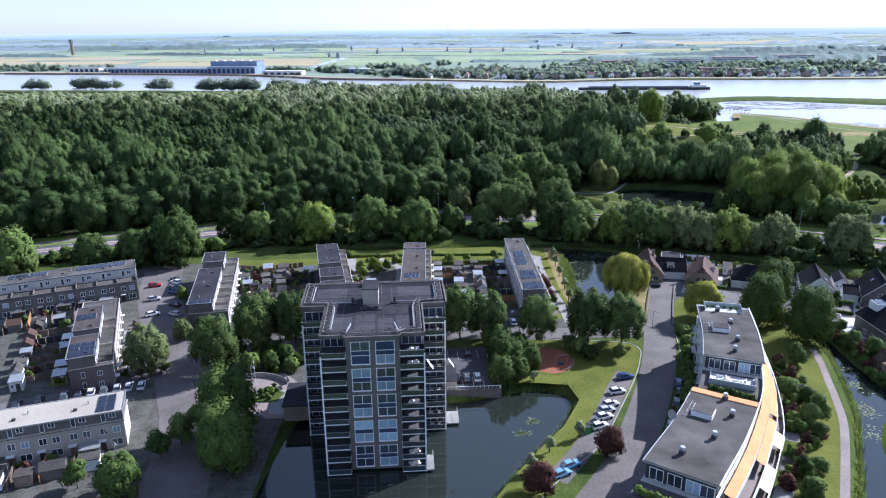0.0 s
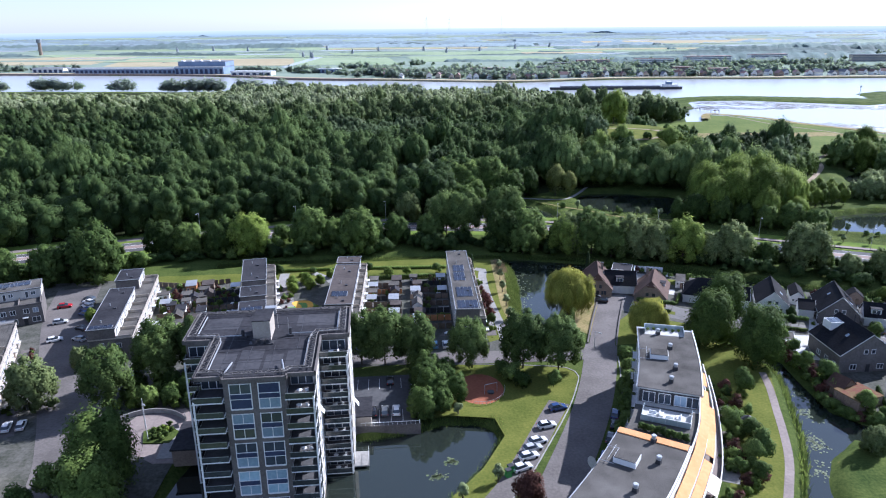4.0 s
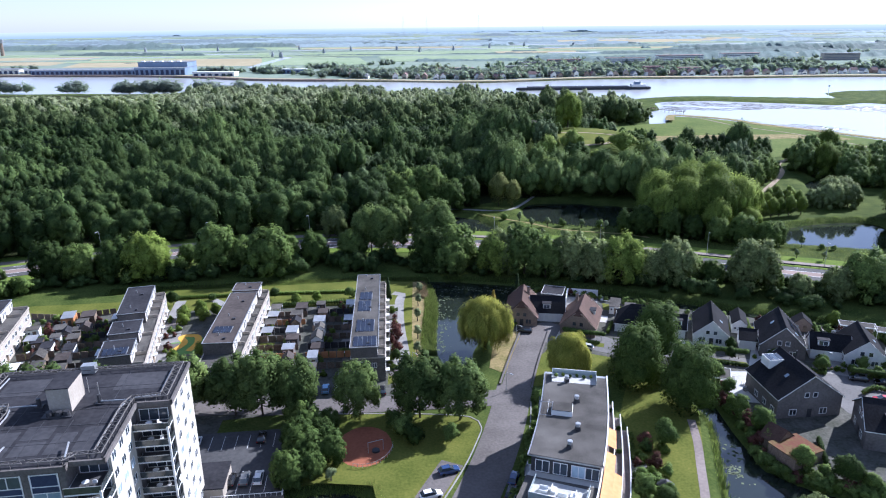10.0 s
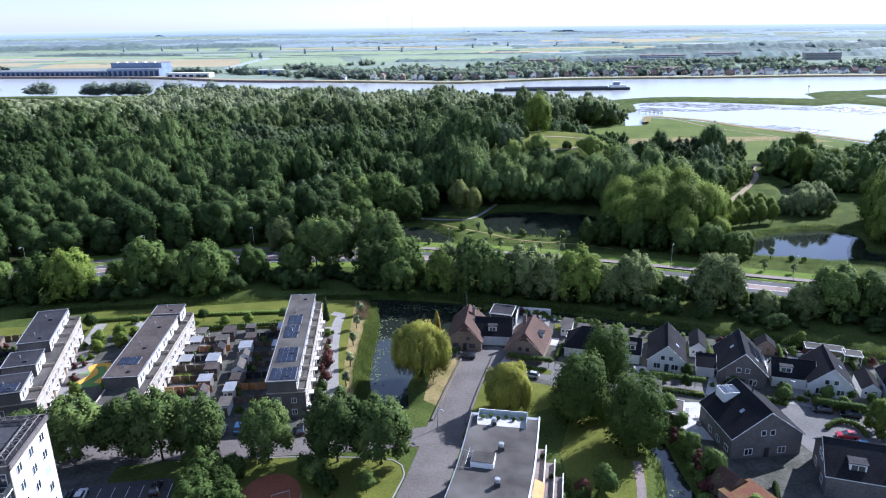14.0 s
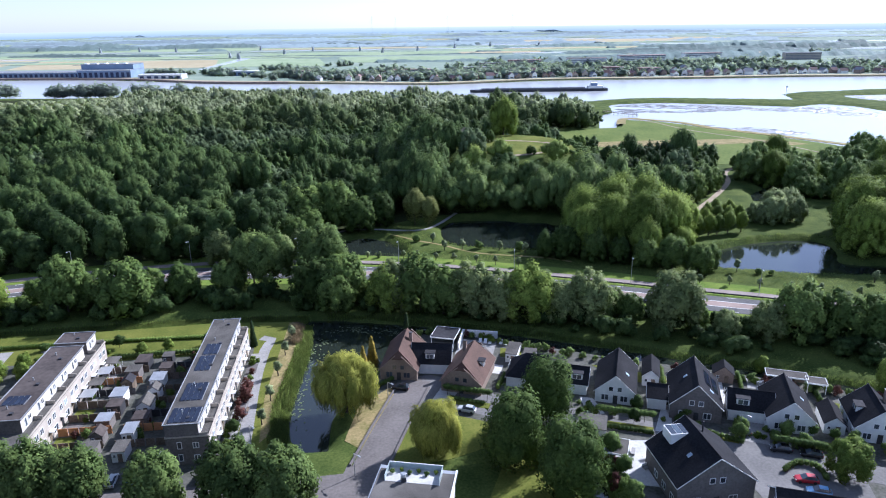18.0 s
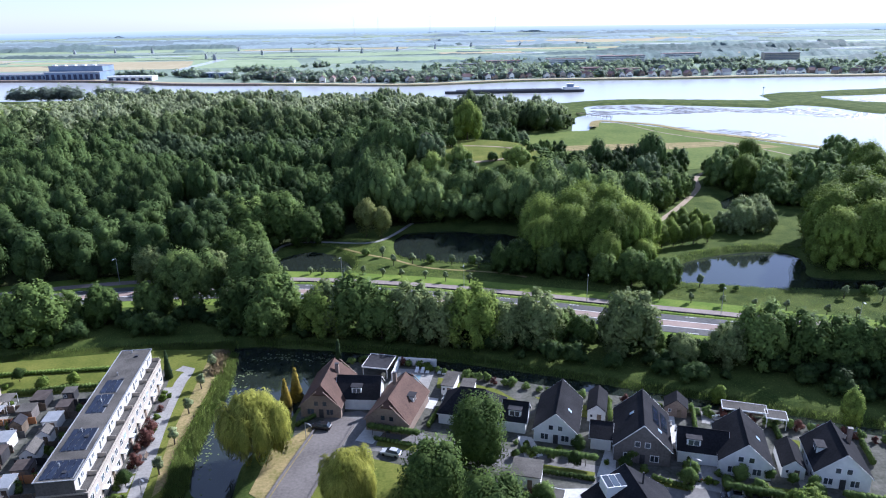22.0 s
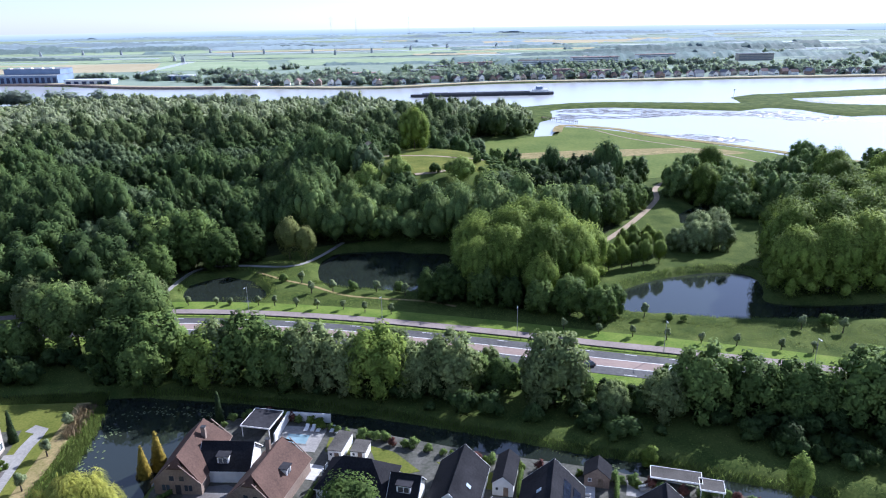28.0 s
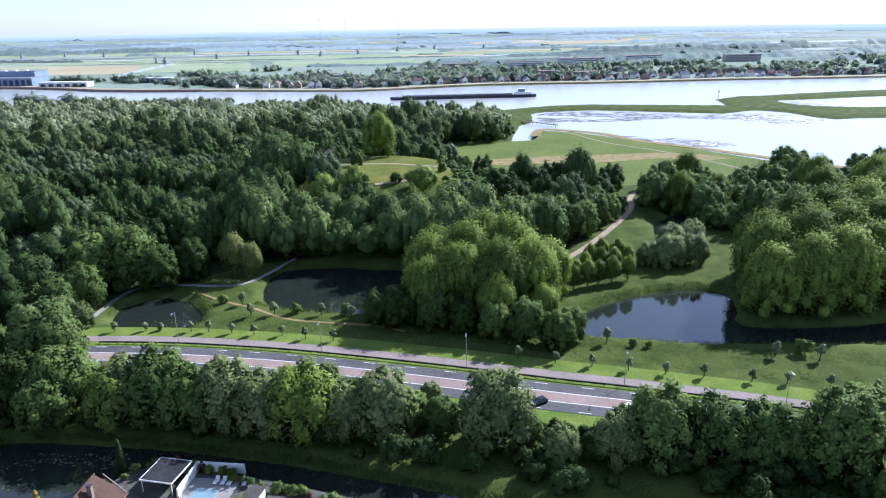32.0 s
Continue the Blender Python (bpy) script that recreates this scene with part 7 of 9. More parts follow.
for _ in range(80):
    x, y = grng.uniform(-75, -48), grng.uniform(209, 234)
    plant(grng.choice(["bush", "bush", "bright_bush", "copper_bush"]), x, y, grng.uniform(0.4, 0.9), label="")
# front yards on the sunny sides
for x0, y0, rz, L, W in ((32.3, 192, 1.2, 46, 2.6), (-25.5, 191, 11.8, 42, 5.0), (-79.5, 152, 21.9, 40, 3.5)):
    M = pose(x0, y0, 0, 0, 0, rz)
    n = int(L / 5.4)
    for k in range(n):
        c = [tuple((M @ Vector((a, (k + b) * L / n, 0)))[:2]) for a, b in ((0, 0.06), (W, 0.06), (W, 0.94), (0, 0.94))]
        sheet("front_yard", c, 0.085, M_PAVE if k % 3 else M_BRICKROAD, "paved front yard of a terraced house", "yard")
        for _ in range(2):
            p = M @ Vector((grng.uniform(0.4, W), (k + grng.uniform(0, 1)) * L / n, 0))
            plant(grng.choice(["bush", "bright_bush", "copper_bush"]), p.x, p.y, grng.uniform(0.4, 0.85))
for x, y, s in ((34.2, 206, 1.1), (34, 214, 1.3), (33.6, 218.5, 1.2)):
    plant("copper_bush", x, y, s)
plant("small", 34, 200, 0.7)
# hedge and shrubs of the play ground
for x, y, s in ((-29, 232, 0.95), (-25, 236, 0.9), (-23, 231, 0.9), (-28, 227.5, 0.8), (-20, 234, 0.8), (-17, 207, 0.9), (-23, 203, 0.8)):
    plant("small_bright", x, y, s)
sheet("play_surface", [(-24.6 + 4.6 * math.cos(a) + 1.5, 214 + 6 * math.sin(a)) for a in np.linspace(0, 6.1, 20)], 0.08, surface("green_rubber", (0.10, 0.22, 0.05), (0.16, 0.30, 0.08), 0.9), "green rubber play surface", "play area")
PY = surface("yellow_rubber", (0.65, 0.36, 0.05), (0.75, 0.45, 0.08), 0.9)
ribbon("play_track", smooth_line([(-26, 210), (-24, 215), (-26, 219), (-22, 219.5), (-20.5, 215), (-21.5, 210)], 1), -0.9, 0.9, 0.1, PY, "winding yellow rubber track", "play area")
ribbon("play_path", smooth_line([(-27, 190), (-29, 210), (-33, 236), (-34, 246)], 4), -1.6, 1.6, 0.07, M_PAVE, "grey path beside the play ground", "path")
ribbon("play_path", smooth_line([(-14, 190), (-15, 215), (-16, 236), (-24, 246)], 4), -1.3, 1.3, 0.074, M_PAVE, "grey path along the row", "path")

hedge([(-38, 247.6), (-8, 249), (22, 249)], 1.1, 1.1, "long clipped green hedge behind the gardens", M_REED)
hedge([(-4, 238.5), (9, 239.3), (22, 239.6)], 1.7, 0.9, "clipped green garden hedge", M_LEAF)
for k in range(14):
    plant(("bush", "bright_bush", "small_bright", "small")[k % 4], grng.uniform(-36, 21), grng.uniform(240, 246), grng.uniform(0.6, 1.0), label="leafy green shrub behind the gardens" if k % 4 < 2 else "")

# ---------------------------------------------------------------- detached houses
def gable_house(x, y, rz, w, l, eave, ridge, wall, roof, label, hip=0.0, dormers=(), skylights=(), chimney=None, trim=None, front_windows=True, solar=None, side_doors=True):
    """Ridge along local y, front gable at y = 0. dormers: (side, y, width); skylights: (side, y, share up the slope)."""
    e = thing("detached_house", x, y, 0, rz, label, "house", "detached houses")
    trim = trim or M_WHITE
    hw = w / 2
    Mesh().box(-hw, hw, 0, l, -0.2, eave).part("wall", wall, e)
    hz = ridge - (ridge - eave) * hip * 0.9
    if hip < 0.9:
        for yy, s in ((0, 1), (l, -1)):
            k = (hz - eave) / (ridge - eave)
            v = [(-hw, yy, eave), (hw, yy, eave), (hw * (1 - k), yy, hz), (-hw * (1 - k), yy, hz)]
            v += [(p[0], yy + 0.3 * s, p[2]) for p in v]
            Mesh().add(v, [(0, 1, 2, 3), (7, 6, 5, 4), (3, 2, 6, 7)]).part("gable_wall", wall, e)
    o, t = 0.35, 0.2
    run = (ridge - eave) / hw
    yi = hip * hw * 0.9
    ez = eave - o * run
    for s in (-1, 1):
        a = [(s * (hw + o), -o, ez + 0.25), (s * (hw + o), l + o, ez + 0.25), (0, l + o - yi, ridge + 0.25), (0, -o + yi, ridge + 0.25)]
        Mesh().slab(a if s > 0 else a[::-1], t).part("roof_side", roof, e)
        if hip < 0.9:
            for yy in (-o, l + o):
                Mesh().rod((s * (hw + o), yy, ez + 0.12), (0 if not hip else s * hw * hip * 0.5, yy, (ridge if not hip else ridge - (ridge - eave) * hip * 0.5) + 0.12), 0.11, n=4).part("bargeboard", trim, e)
        Mesh().box(min(s * (hw + o), s * (hw + o - 0.15)), max(s * (hw + o), s * (hw + o - 0.15)), -o, l + o, ez + 0.02, ez + 0.2).part("gutter", trim, e)
    if hip:
        for yy, s in ((-o, 1), (l + o, -1)):
            hzz = ez + 0.25 + (ridge - ez) * (1 - hip) if hip < 0.9 else ez + 0.25
            hx = (hw + o) * hip if hip < 0.9 else hw + o
            q = [(-hx, yy, hzz), (hx, yy, hzz), (0, yy + s * yi, ridge + 0.25)]
            q = [Vector(p) for p in q]
            m = Mesh().add(q + [p - Vector((0, 0, 0.2)) for p in q], [(0, 1, 2), (5, 4, 3), (0, 3, 4, 1)] if s > 0 else [(1, 0, 2), (3, 4, 5), (1, 4, 3, 0)])
            m.part("roof_end", roof, e)
    Mesh().rod((0, -o + yi, ridge + 0.28), (0, l + o - yi, ridge + 0.28), 0.12, n=6).part("ridge_tiles", roof, e)
    if front_windows:
        for yy, f in ((0, -90),):
            for xx in (-hw * 0.5, hw * 0.45):
                window(e, (xx, yy, 0.7), 1.7, 1.5, f, bars=2, frame_mat=trim)
            if eave + 1.6 < ridge:
                for xx in (-0.95, 0.95):
                    window(e, (xx, yy, eave + 0.05), 1.1, 1.25, f, frame_mat=trim)
            box_part("door", (1.0, 0.08, 2.1), (hw * 0.02, yy - 0.04 if f < 0 else yy + 0.04, 0), M_DARKMETAL, e, "dark front door")
        for k in range(int(l / 3.4)):
            for s, f in ((-1, 180),):
                window(e, (s * hw, 1.8 + k * 3.4, 0.8), 1.5, 1.4, f, bars=2, frame_mat=trim)
    for s, yy, dw in dormers:
        xo = s * hw * 0.78
        zb = eave + (ridge - eave) * 0.18
        zt = min(zb + 1.75, ridge - 0.2)
        x0, x1 = sorted((xo, s * hw * 0.12))
        d = Mesh().box(x0, x1, yy - dw / 2, yy + dw / 2, zb - 0.3, zt).part("dormer", M_WHITE, e, "white dormer")
        x0, x1 = sorted((xo + s * 0.25, s * hw * 0.1))
        Mesh().box(x0, x1, yy - dw / 2 - 0.2, yy + dw / 2 + 0.2, zt, zt + 0.14).part("dormer_roof", M_BITUMEN, e)
        window(e, (xo, yy, zb + 0.25), dw - 0.4, zt - zb - 0.45, 0 if s > 0 else 180, bars=max(2, int(dw)))
    for s, yy, up in skylights:
        xx, zz = s * hw * (1 - up), eave + (ridge - eave) * up + 0.3
        ob = Mesh().box(-0.5, 0.5, -0.4, 0.4, 0, 0.08).part("skylight", M_BLINDSKY, e, "pale skylight", at=(xx, yy, zz))
        ob.rotation_euler[1] = s * math.atan(run)
    if solar:
        s, yy, n1, n2 = solar
        for i in range(n1):
            for j in range(n2):
                up = 0.2 + 0.32 * j
                ob = Mesh().box(-0.85, 0.85, -0.5, 0.5, 0, 0.05).part("solar_panel", M_SOLAR, e, at=(s * hw * (1 - up), yy + i * 1.05, eave + (ridge - eave) * up + 0.32))
                ob.rotation_euler[1] = s * math.atan(run)
    if chimney:
        cx, cy = chimney
        zc = ridge - abs(cx) * run
        Mesh().box(cx - 0.4, cx + 0.4, cy - 0.35, cy + 0.35, zc - 0.6, ridge + 0.9).part("chimney", M_BROWNBRICK, e, "brick chimney")
        Mesh().box(cx - 0.48, cx + 0.48, cy - 0.43, cy + 0.43, ridge + 0.9, ridge + 1.0).part("chimney_cap", M_DARKMETAL, e)
    return e


gable_house(69.5, 219.5, -12, 9.0, 15.0, 2.8, 7.2, M_BROWNBRICK, M_REDTILE, "dark brick house with a red-brown half-hipped roof", hip=0.35, trim=M_BROWNBRICK, chimney=(1.5, 10))
gable_house(73.5, 226.5, -100, 8.0, 9.5, 2.8, 6.2, M_WHITEWALL, M_SLATE, "dark-tiled wing of a brick house with a white dormer", dormers=((1, 4.5, 2.2),), front_windows=True)
gable_house(83.8, 211.5, -22, 9.6, 14.0, 2.9, 7.4, M_BROWNBRICK, M_REDTILE, "brown brick house with a red-brown tiled roof", hip=0.3, trim=M_BROWNBRICK, dormers=((1, 7.5, 1.8),), chimney=(-2.0, 11))
gable_house(96.5, 218.2, -110, 9.2, 13.2, 2.7, 6.6, M_WHITEWALL, M_SLATE, "low white bungalow with a dark hipped roof", hip=1.0)
gable_house(117.8, 203.2, -21, 8.8, 14.0, 3.0, 7.0, M_WHITEWALL, M_SLATE, "white house with a dark tiled gable roof", skylights=((1, 5, 0.45),))
gable_house(113.6, 210.2, 69, 6.0, 5.0, 2.8, 5.6, M_WHITEWALL, M_SLATE, "dark-tiled side wing with a wide white dormer", dormers=((-1, 2.4, 2.6),), front_windows=False)
gable_house(132.7, 194.4, -20, 10.6, 13.5, 3.6, 8.6, M_GREYBRICK, M_SLATE, "grey brick house with a steep dark roof and solar panels", skylights=((-1, 7, 0.6), (1, 3, 0.4)), solar=(1, 5.0, 6, 2))
gable_house(129.2, 202.0, 70, 6.0, 4.0, 2.7, 4.6, M_WHITEWALL, M_SLATE, "low side wing of a grey brick house", front_windows=False)
gable_house(150.3, 187.8, -21, 9.2, 12.5, 3.2, 7.2, M_WHITEWALL, M_SLATE, "white house with a black tiled gable roof", skylights=((1, 6, 0.4),))
gable_house(149.5, 194.0, 69, 6.6, 9.0, 2.8, 5.8, M_WHITEWALL, M_SLATE, "dark-tiled wing with a ribbed white dormer", dormers=((-1, 6.2, 2.6),), front_windows=False)
gable_house(166.0, 182.2, -20, 9.4, 11.0, 3.2, 7.4, M_WHITEWALL, M_SLATE, "white house with a black roof and stone chimney", dormers=((-1, 5.5, 2.4),), chimney=(2.6, 8))
gable_house(183.0, 175.5, -22, 9.4, 11.5, 3.2, 7.4, M_WHITEWALL, M_SLATE, "white gabled house with a dark roof", chimney=(-2, 8))
gable_house(200.0, 168.0, -24, 9.4, 11.5, 3.2, 7.4, M_WHITEWALL, M_SLATE, "white gabled house at the end of the close", chimney=(2, 8))
big = gable_house(124.2, 167.3, 2, 14.6, 13.5, 4.8, 10.0, M_GREYBRICK, M_SLATE, "large grey house with a black tiled roof and white box dormer", skylights=((-1, 4.5, 0.55),))
Mesh().box(-4.8, -1.2, 9.2, 12.6, 7.2, 9.3).part("roof_box", M_WHITE, big, "white box dormer with a glass top")
for k in range(3):
    Mesh().box(-4.6 + k * 1.15, -3.6 + k * 1.15, 9.4, 12.4, 9.3, 9.36).part("roof_box_pane", M_GLASS, big)
Mesh().rod((1.5, 9.5, 8.6), (1.5, 9.5, 11.4), 0.16, n=8).part("flue", M_DARKMETAL, big, "dark metal flue")
gable_house(131.0, 160.5, -112, 12.0, 21.0, 4.4, 8.4, M_GREYBRICK, M_SLATE, "grey double house with a dark roof and dormers", dormers=((1, 5, 2.8), (1, 12.5, 2.8)), skylights=((1, 16, 0.4),))
gable_house(168, 150, -112, 11.0, 18.0, 4.4, 8.4, M_GREYBRICK, M_SLATE, "grey double house farther down the close", dormers=((1, 5, 2.8), (1, 11.5, 2.8)))


def flat_roof_shelter(x, y, rz, w, d, h, roof, label, walls=(), name="carport"):
    e = thing(name, x, y, 0, rz, label, "carport")
    Mesh().box(-w / 2, w / 2, -d / 2, d / 2, h, h + 0.2).part("roof", roof, e)
    parapet(Mesh(), -w / 2 - 0.08, w / 2 + 0.08, -d / 2 - 0.08, d / 2 + 0.08, h - 0.05, 0.32, 0.1).part("roof_edge", M_WHITE, e)
    for sx in (-1, 1):
        for sy in (-1, 1):
            Mesh().box(sx * (w / 2 - 0.2) - 0.07, sx * (w / 2 - 0.2) + 0.07, sy * (d / 2 - 0.2) - 0.07, sy * (d / 2 - 0.2) + 0.07, 0, h).part("post", M_WHITE, e)
    for x0, x1, y0, y1 in walls:
        Mesh().box(x0, x1, y0, y1, 0, h).part("wall", M_BROWNBRICK, e)
    return e


flat_roof_shelter(82.8, 239.2, -20, 6.5, 7.0, 2.6, M_BITUMEN, "dark flat-roofed carport with white posts", walls=((-3.1, 3.1, 3.2, 3.4),))
flat_roof_shelter(160.8, 207.5, -23, 9.0, 3.4, 2.5, M_GRAVEL, "long flat-roofed garden shelter by the canal", walls=((-4.3, 4.3, 1.4, 1.6),))
flat_roof_shelter(165.8, 203.6, -23, 4.2, 3.4, 2.5, M_GRAVEL, "flat-roofed garden shelter beside the canal")
shed(130.2, 213.8, -21, 3.8, 8.5, 2.8, M_WHITEWALL, M_SLATE, True, "white garage with a dark pitched roof", name="garage")
shed(147.2, 211.4, -23, 4.6, 4.0, 2.4, M_BROWNBRICK, M_SLATE, True, "dark wooden garden house with a pitched roof")
shed(160.5, 190.0, -21, 4.0, 8.0, 2.5, M_WHITEWALL, M_SLATE, True, "white garage with a dark pitched roof", name="garage")
shed(99.3, 228.6, -20, 2.8, 6.8, 2.4, M_WHITEWALL, M_GRAVEL, False, "pale garage with a flat grey roof", name="garage")
shed(103.3, 226.6, -18, 3.0, 4.0, 2.1, M_WHITEWALL, M_GRAVEL, False, "pale flat-roofed garden shed")
shed(113.4, 153.2, 20, 7.4, 6.4, 2.5, M_WOOD, surface("sedum_roof", (0.15, 0.05, 0.032), (0.15, 0.125, 0.04), 0.95, 0.9, fine=9, bump=0.5), False, "garden house with a reddish sedum roof", name="garden_house")
shed(112.0, 157.6, 25, 5.4, 4.0, 2.3, M_WOOD, M_REDTILE, True, "garden house with a red-brown tiled roof", name="garden_house")
shed(109.5, 192.5, -20, 5.5, 5.5, 2.6, M_WHITEWALL, M_GRAVEL, False, "flat-roofed white garden room", name="garden_room")
# white wall and blue pool of the brick house
wall_w = thing("garden_wall", 92.5, 240.9, 0, -15, "tall white garden wall round a pool terrace", "wall")
Mesh().box(-4.6, 4.8, -0.15, 0.15, 0, 2.1).part("back_wall", M_WHITE, wall_w)
Mesh().box(-4.9, -4.6, -8.5, 0.15, 0, 2.1).part("side_wall", M_WHITE, wall_w)
sheet("pool_terrace", [(87, 240), (96.5, 237.5), (94, 229), (84.5, 231.5)], 0.09, M_PAVE, "grey tiled pool terrace", "terrace")
pool = thing("swimming_pool", 90.2, 234.2, 0.1, -15, "small swimming pool with pale blue water", "pool")
Mesh().box(-2.6, 2.6, -1.9, 1.9, 0, 0.12).part("rim", M_PAVE, pool)
Mesh().box(-2.3, 2.3, -1.6, 1.6, 0.12, 0.15).part("pool_water", surface("pool_water", (0.20, 0.30, 0.34), (0.26, 0.38, 0.42), 0.05, 0.5, spec=0.7), pool)
for x, y in ((92.0, 237.6), (93.4, 237.2), (94.6, 236.8), (97.5, 236.2), (98.6, 235.6)):
    lo = thing("sun_lounger", x, y, 0.09, -15, "white cushioned sun lounger on the pool terrace", "lounger", "sun loungers")
    Mesh().box(-0.4, 0.4, -0.9, 0.5, 0.25, 0.4).part("cushion", M_WHITE, lo)
    Mesh().slab([(-0.4, 0.5, 0.4), (0.4, 0.5, 0.4), (0.4, 1.0, 0.85), (-0.4, 1.0, 0.85)], 0.12).part("backrest", M_WHITE, lo)
    for lx in (-0.33, 0.33):
        for ly in (-0.8, 0.4):
            Mesh().rod((lx, ly, 0), (lx, ly, 0.25), 0.03, n=4).part("leg", M_METAL, lo)
# garden lawns of the houses and their planting
for pts in ([(105, 229.6), (110, 226.6), (114.5, 219.5), (111.8, 219), (106, 224.5)], [(137, 211), (142, 209), (143, 213), (139, 215)], [(96, 229), (101, 227), (102, 231), (97, 234)], [(109, 170), (115, 170), (116, 150), (112, 150)]):
    sheet("garden_lawn", pts, 0.08, M_LAWN, "small clipped garden lawn", "lawn")
hrng = random.Random(31)
EDGE = smooth_line([(74, 243), (82, 246), (97, 238.3), (104, 234), (120, 225), (131, 219.8), (148, 213), (163, 205.6), (186, 195)], 1.7)
for i, p in enumerate(EDGE):
    if hrng.random() < 0.85:
        plant(hrng.choice(["bush", "bush", "bright_bush", "copper_bush", "bush"]), p[0] + hrng.uniform(-0.6, 0.6), p[1] - 0.8 + hrng.uniform(-0.8, 0.3), hrng.uniform(0.5, 0.95))
for p in smooth_line([(109.5, 184), (110, 176), (110, 163), (112, 151), (118, 145), (130, 138)], 1.5):
    plant(hrng.choice(["bush", "bright_bush", "bush", "copper_bush", "small"]), p[0] + hrng.uniform(-0.4, 1.4), p[1], hrng.uniform(0.6, 1.2))
# dense planting along the quay and round the sedum roof
for p in smooth_line([(108.6, 186), (108.9, 176), (108.6, 166), (107.9, 158), (107.4, 153.5), (109.4, 148.6), (112.2, 146.4), (118, 143.4), (126, 138.6)], 1.2):
    for _ in range(2):
        plant(hrng.choice(["bush", "bush", "bright_bush", "bush", "copper_bush"]), p[0] + hrng.uniform(-0.5, 1.2), p[1] + hrng.uniform(-0.5, 0.6), hrng.uniform(0.6, 1.1))
# planted garden between the flats and the mown strip
for _ in range(70):
    x, y = hrng.uniform(66, 84), hrng.uniform(132, 166)
    if 0.55 * (y - 132) + 66.5 < x < 0.55 * (y - 132) + 75:
        plant(hrng.choice(["bush", "bush", "bright_bush", "copper_bush"]), x, y, hrng.uniform(0.35, 0.75))
gazebo = thing("gazebo", 83.9, 144.1, 0, 0, "small dark hexagonal gazebo in the garden of the flats", "gazebo")
ring = [(1.7 * math.cos(k * 1.047), 1.7 * math.sin(k * 1.047)) for k in range(6)]
Mesh().add([(x, y, 2.1) for x, y in ring] + [(x, y, 1.98) for x, y in ring] + [(0, 0, 3.0)], [(k, (k + 1) % 6, 12) for k in range(6)] + [(k + 6, (k + 1) % 6 + 6, (k + 1) % 6, k) for k in range(6)] + [tuple(range(11, 5, -1))]).part("roof", M_DARKMETAL, gazebo)
for x, y in ring:
    Mesh().rod((x * 0.88, y * 0.88, 0), (x * 0.88, y * 0.88, 2.0), 0.06, n=4).part("post", M_WOOD, gazebo)
for _ in range(46):
    x, y = hrng.uniform(100, 165), 0
    y = 222 - (x - 110) * 0.42 + hrng.uniform(-24, -17)
    plant(hrng.choice(["bush", "bright_bush", "small"]), x, y, hrng.uniform(0.4, 0.8))

# drives, hedges and terraces round the detached houses
for k, pts in enumerate(([(128.4, 201.8), (130.0, 200.8), (126.0, 190.2), (122.8, 191.6)], [(144.9, 193.6), (147.6, 191.2), (144.0, 184.0), (139.8, 186.0)], [(110.8, 207), (113.6, 206), (114.4, 199.4), (110.6, 198.4)], [(160.5, 187.5), (163.4, 186.2), (160.4, 178.2), (157.4, 179.6)], [(84.6, 214.5), (80.2, 216.2), (77.0, 209.6), (80.6, 207.8)])):
    sheet("driveway", pts, 0.084 + 0.003 * k, M_TILE if k % 2 == 0 else M_PAVE, "pale paved driveway beside a house", "driveway")
sheet("terrace", [(113.4, 189), (121, 188.2), (117.2, 173.4), (110.8, 175.2), (111.6, 185)], 0.09, M_TILE, "pale tiled terrace beside the grey house", "terrace")
flat_roof_shelter(111.6, 183.4, -24, 4.4, 5.6, 2.5, M_GRAVEL, "open flat-roofed garden canopy on the terrace", name="garden_canopy")
sheet("patio", [(139.6, 199), (142, 198), (146.2, 209.6), (142.6, 211.2)], 0.09, M_TILE, "pale tiled patio beside the grey brick house", "patio")
sheet("patio", [(151, 206.5), (158, 203.6), (160, 207.6), (153, 211)], 0.09, M_PAVE, "grey tiled patio by the canal", "patio")
sheet("patio", [(88.6, 222), (94.4, 219.6), (96, 224), (90, 226.6)], 0.09, M_TILE, "pale tiled patio beside the brick house", "patio")
for pts in ([(112.8, 197), (123, 192.8), (121.8, 190.6), (111.6, 194.6)], [(134, 190.4), (139, 187), (138, 185.2), (132.6, 188)], [(150.8, 186), (158, 182.8), (156.6, 179.8), (149.4, 183.2)], [(165.4, 180), (173.6, 176.4), (172.4, 173.8), (164.2, 177.4)], [(118, 222), (130, 216), (128.4, 211.4), (123, 213.4)], [(132, 215), (140.5, 211), (138.6, 205.4), (134, 207.4)], [(163.5, 199.5), (174, 194.8), (172.6, 190.6), (163, 194.6)], [(82, 209.6), (90, 206.2), (89.2, 204), (81.2, 207.2)]):
    sheet("garden_lawn", pts, 0.078, M_LAWN, "small clipped garden lawn", "lawn")
for a, b in (((112.4, 198.4), (123.2, 194.4)), ((80.2, 211.2), (89.8, 207.4)), ((144.5, 183.2), (152.5, 179.6)), ((164, 178.2), (173.5, 174.2))):
    hedge([a, b], 3.0, 1.5, "row of pleached trees trained flat before a house", raised=1.7, name="pleached_trees")
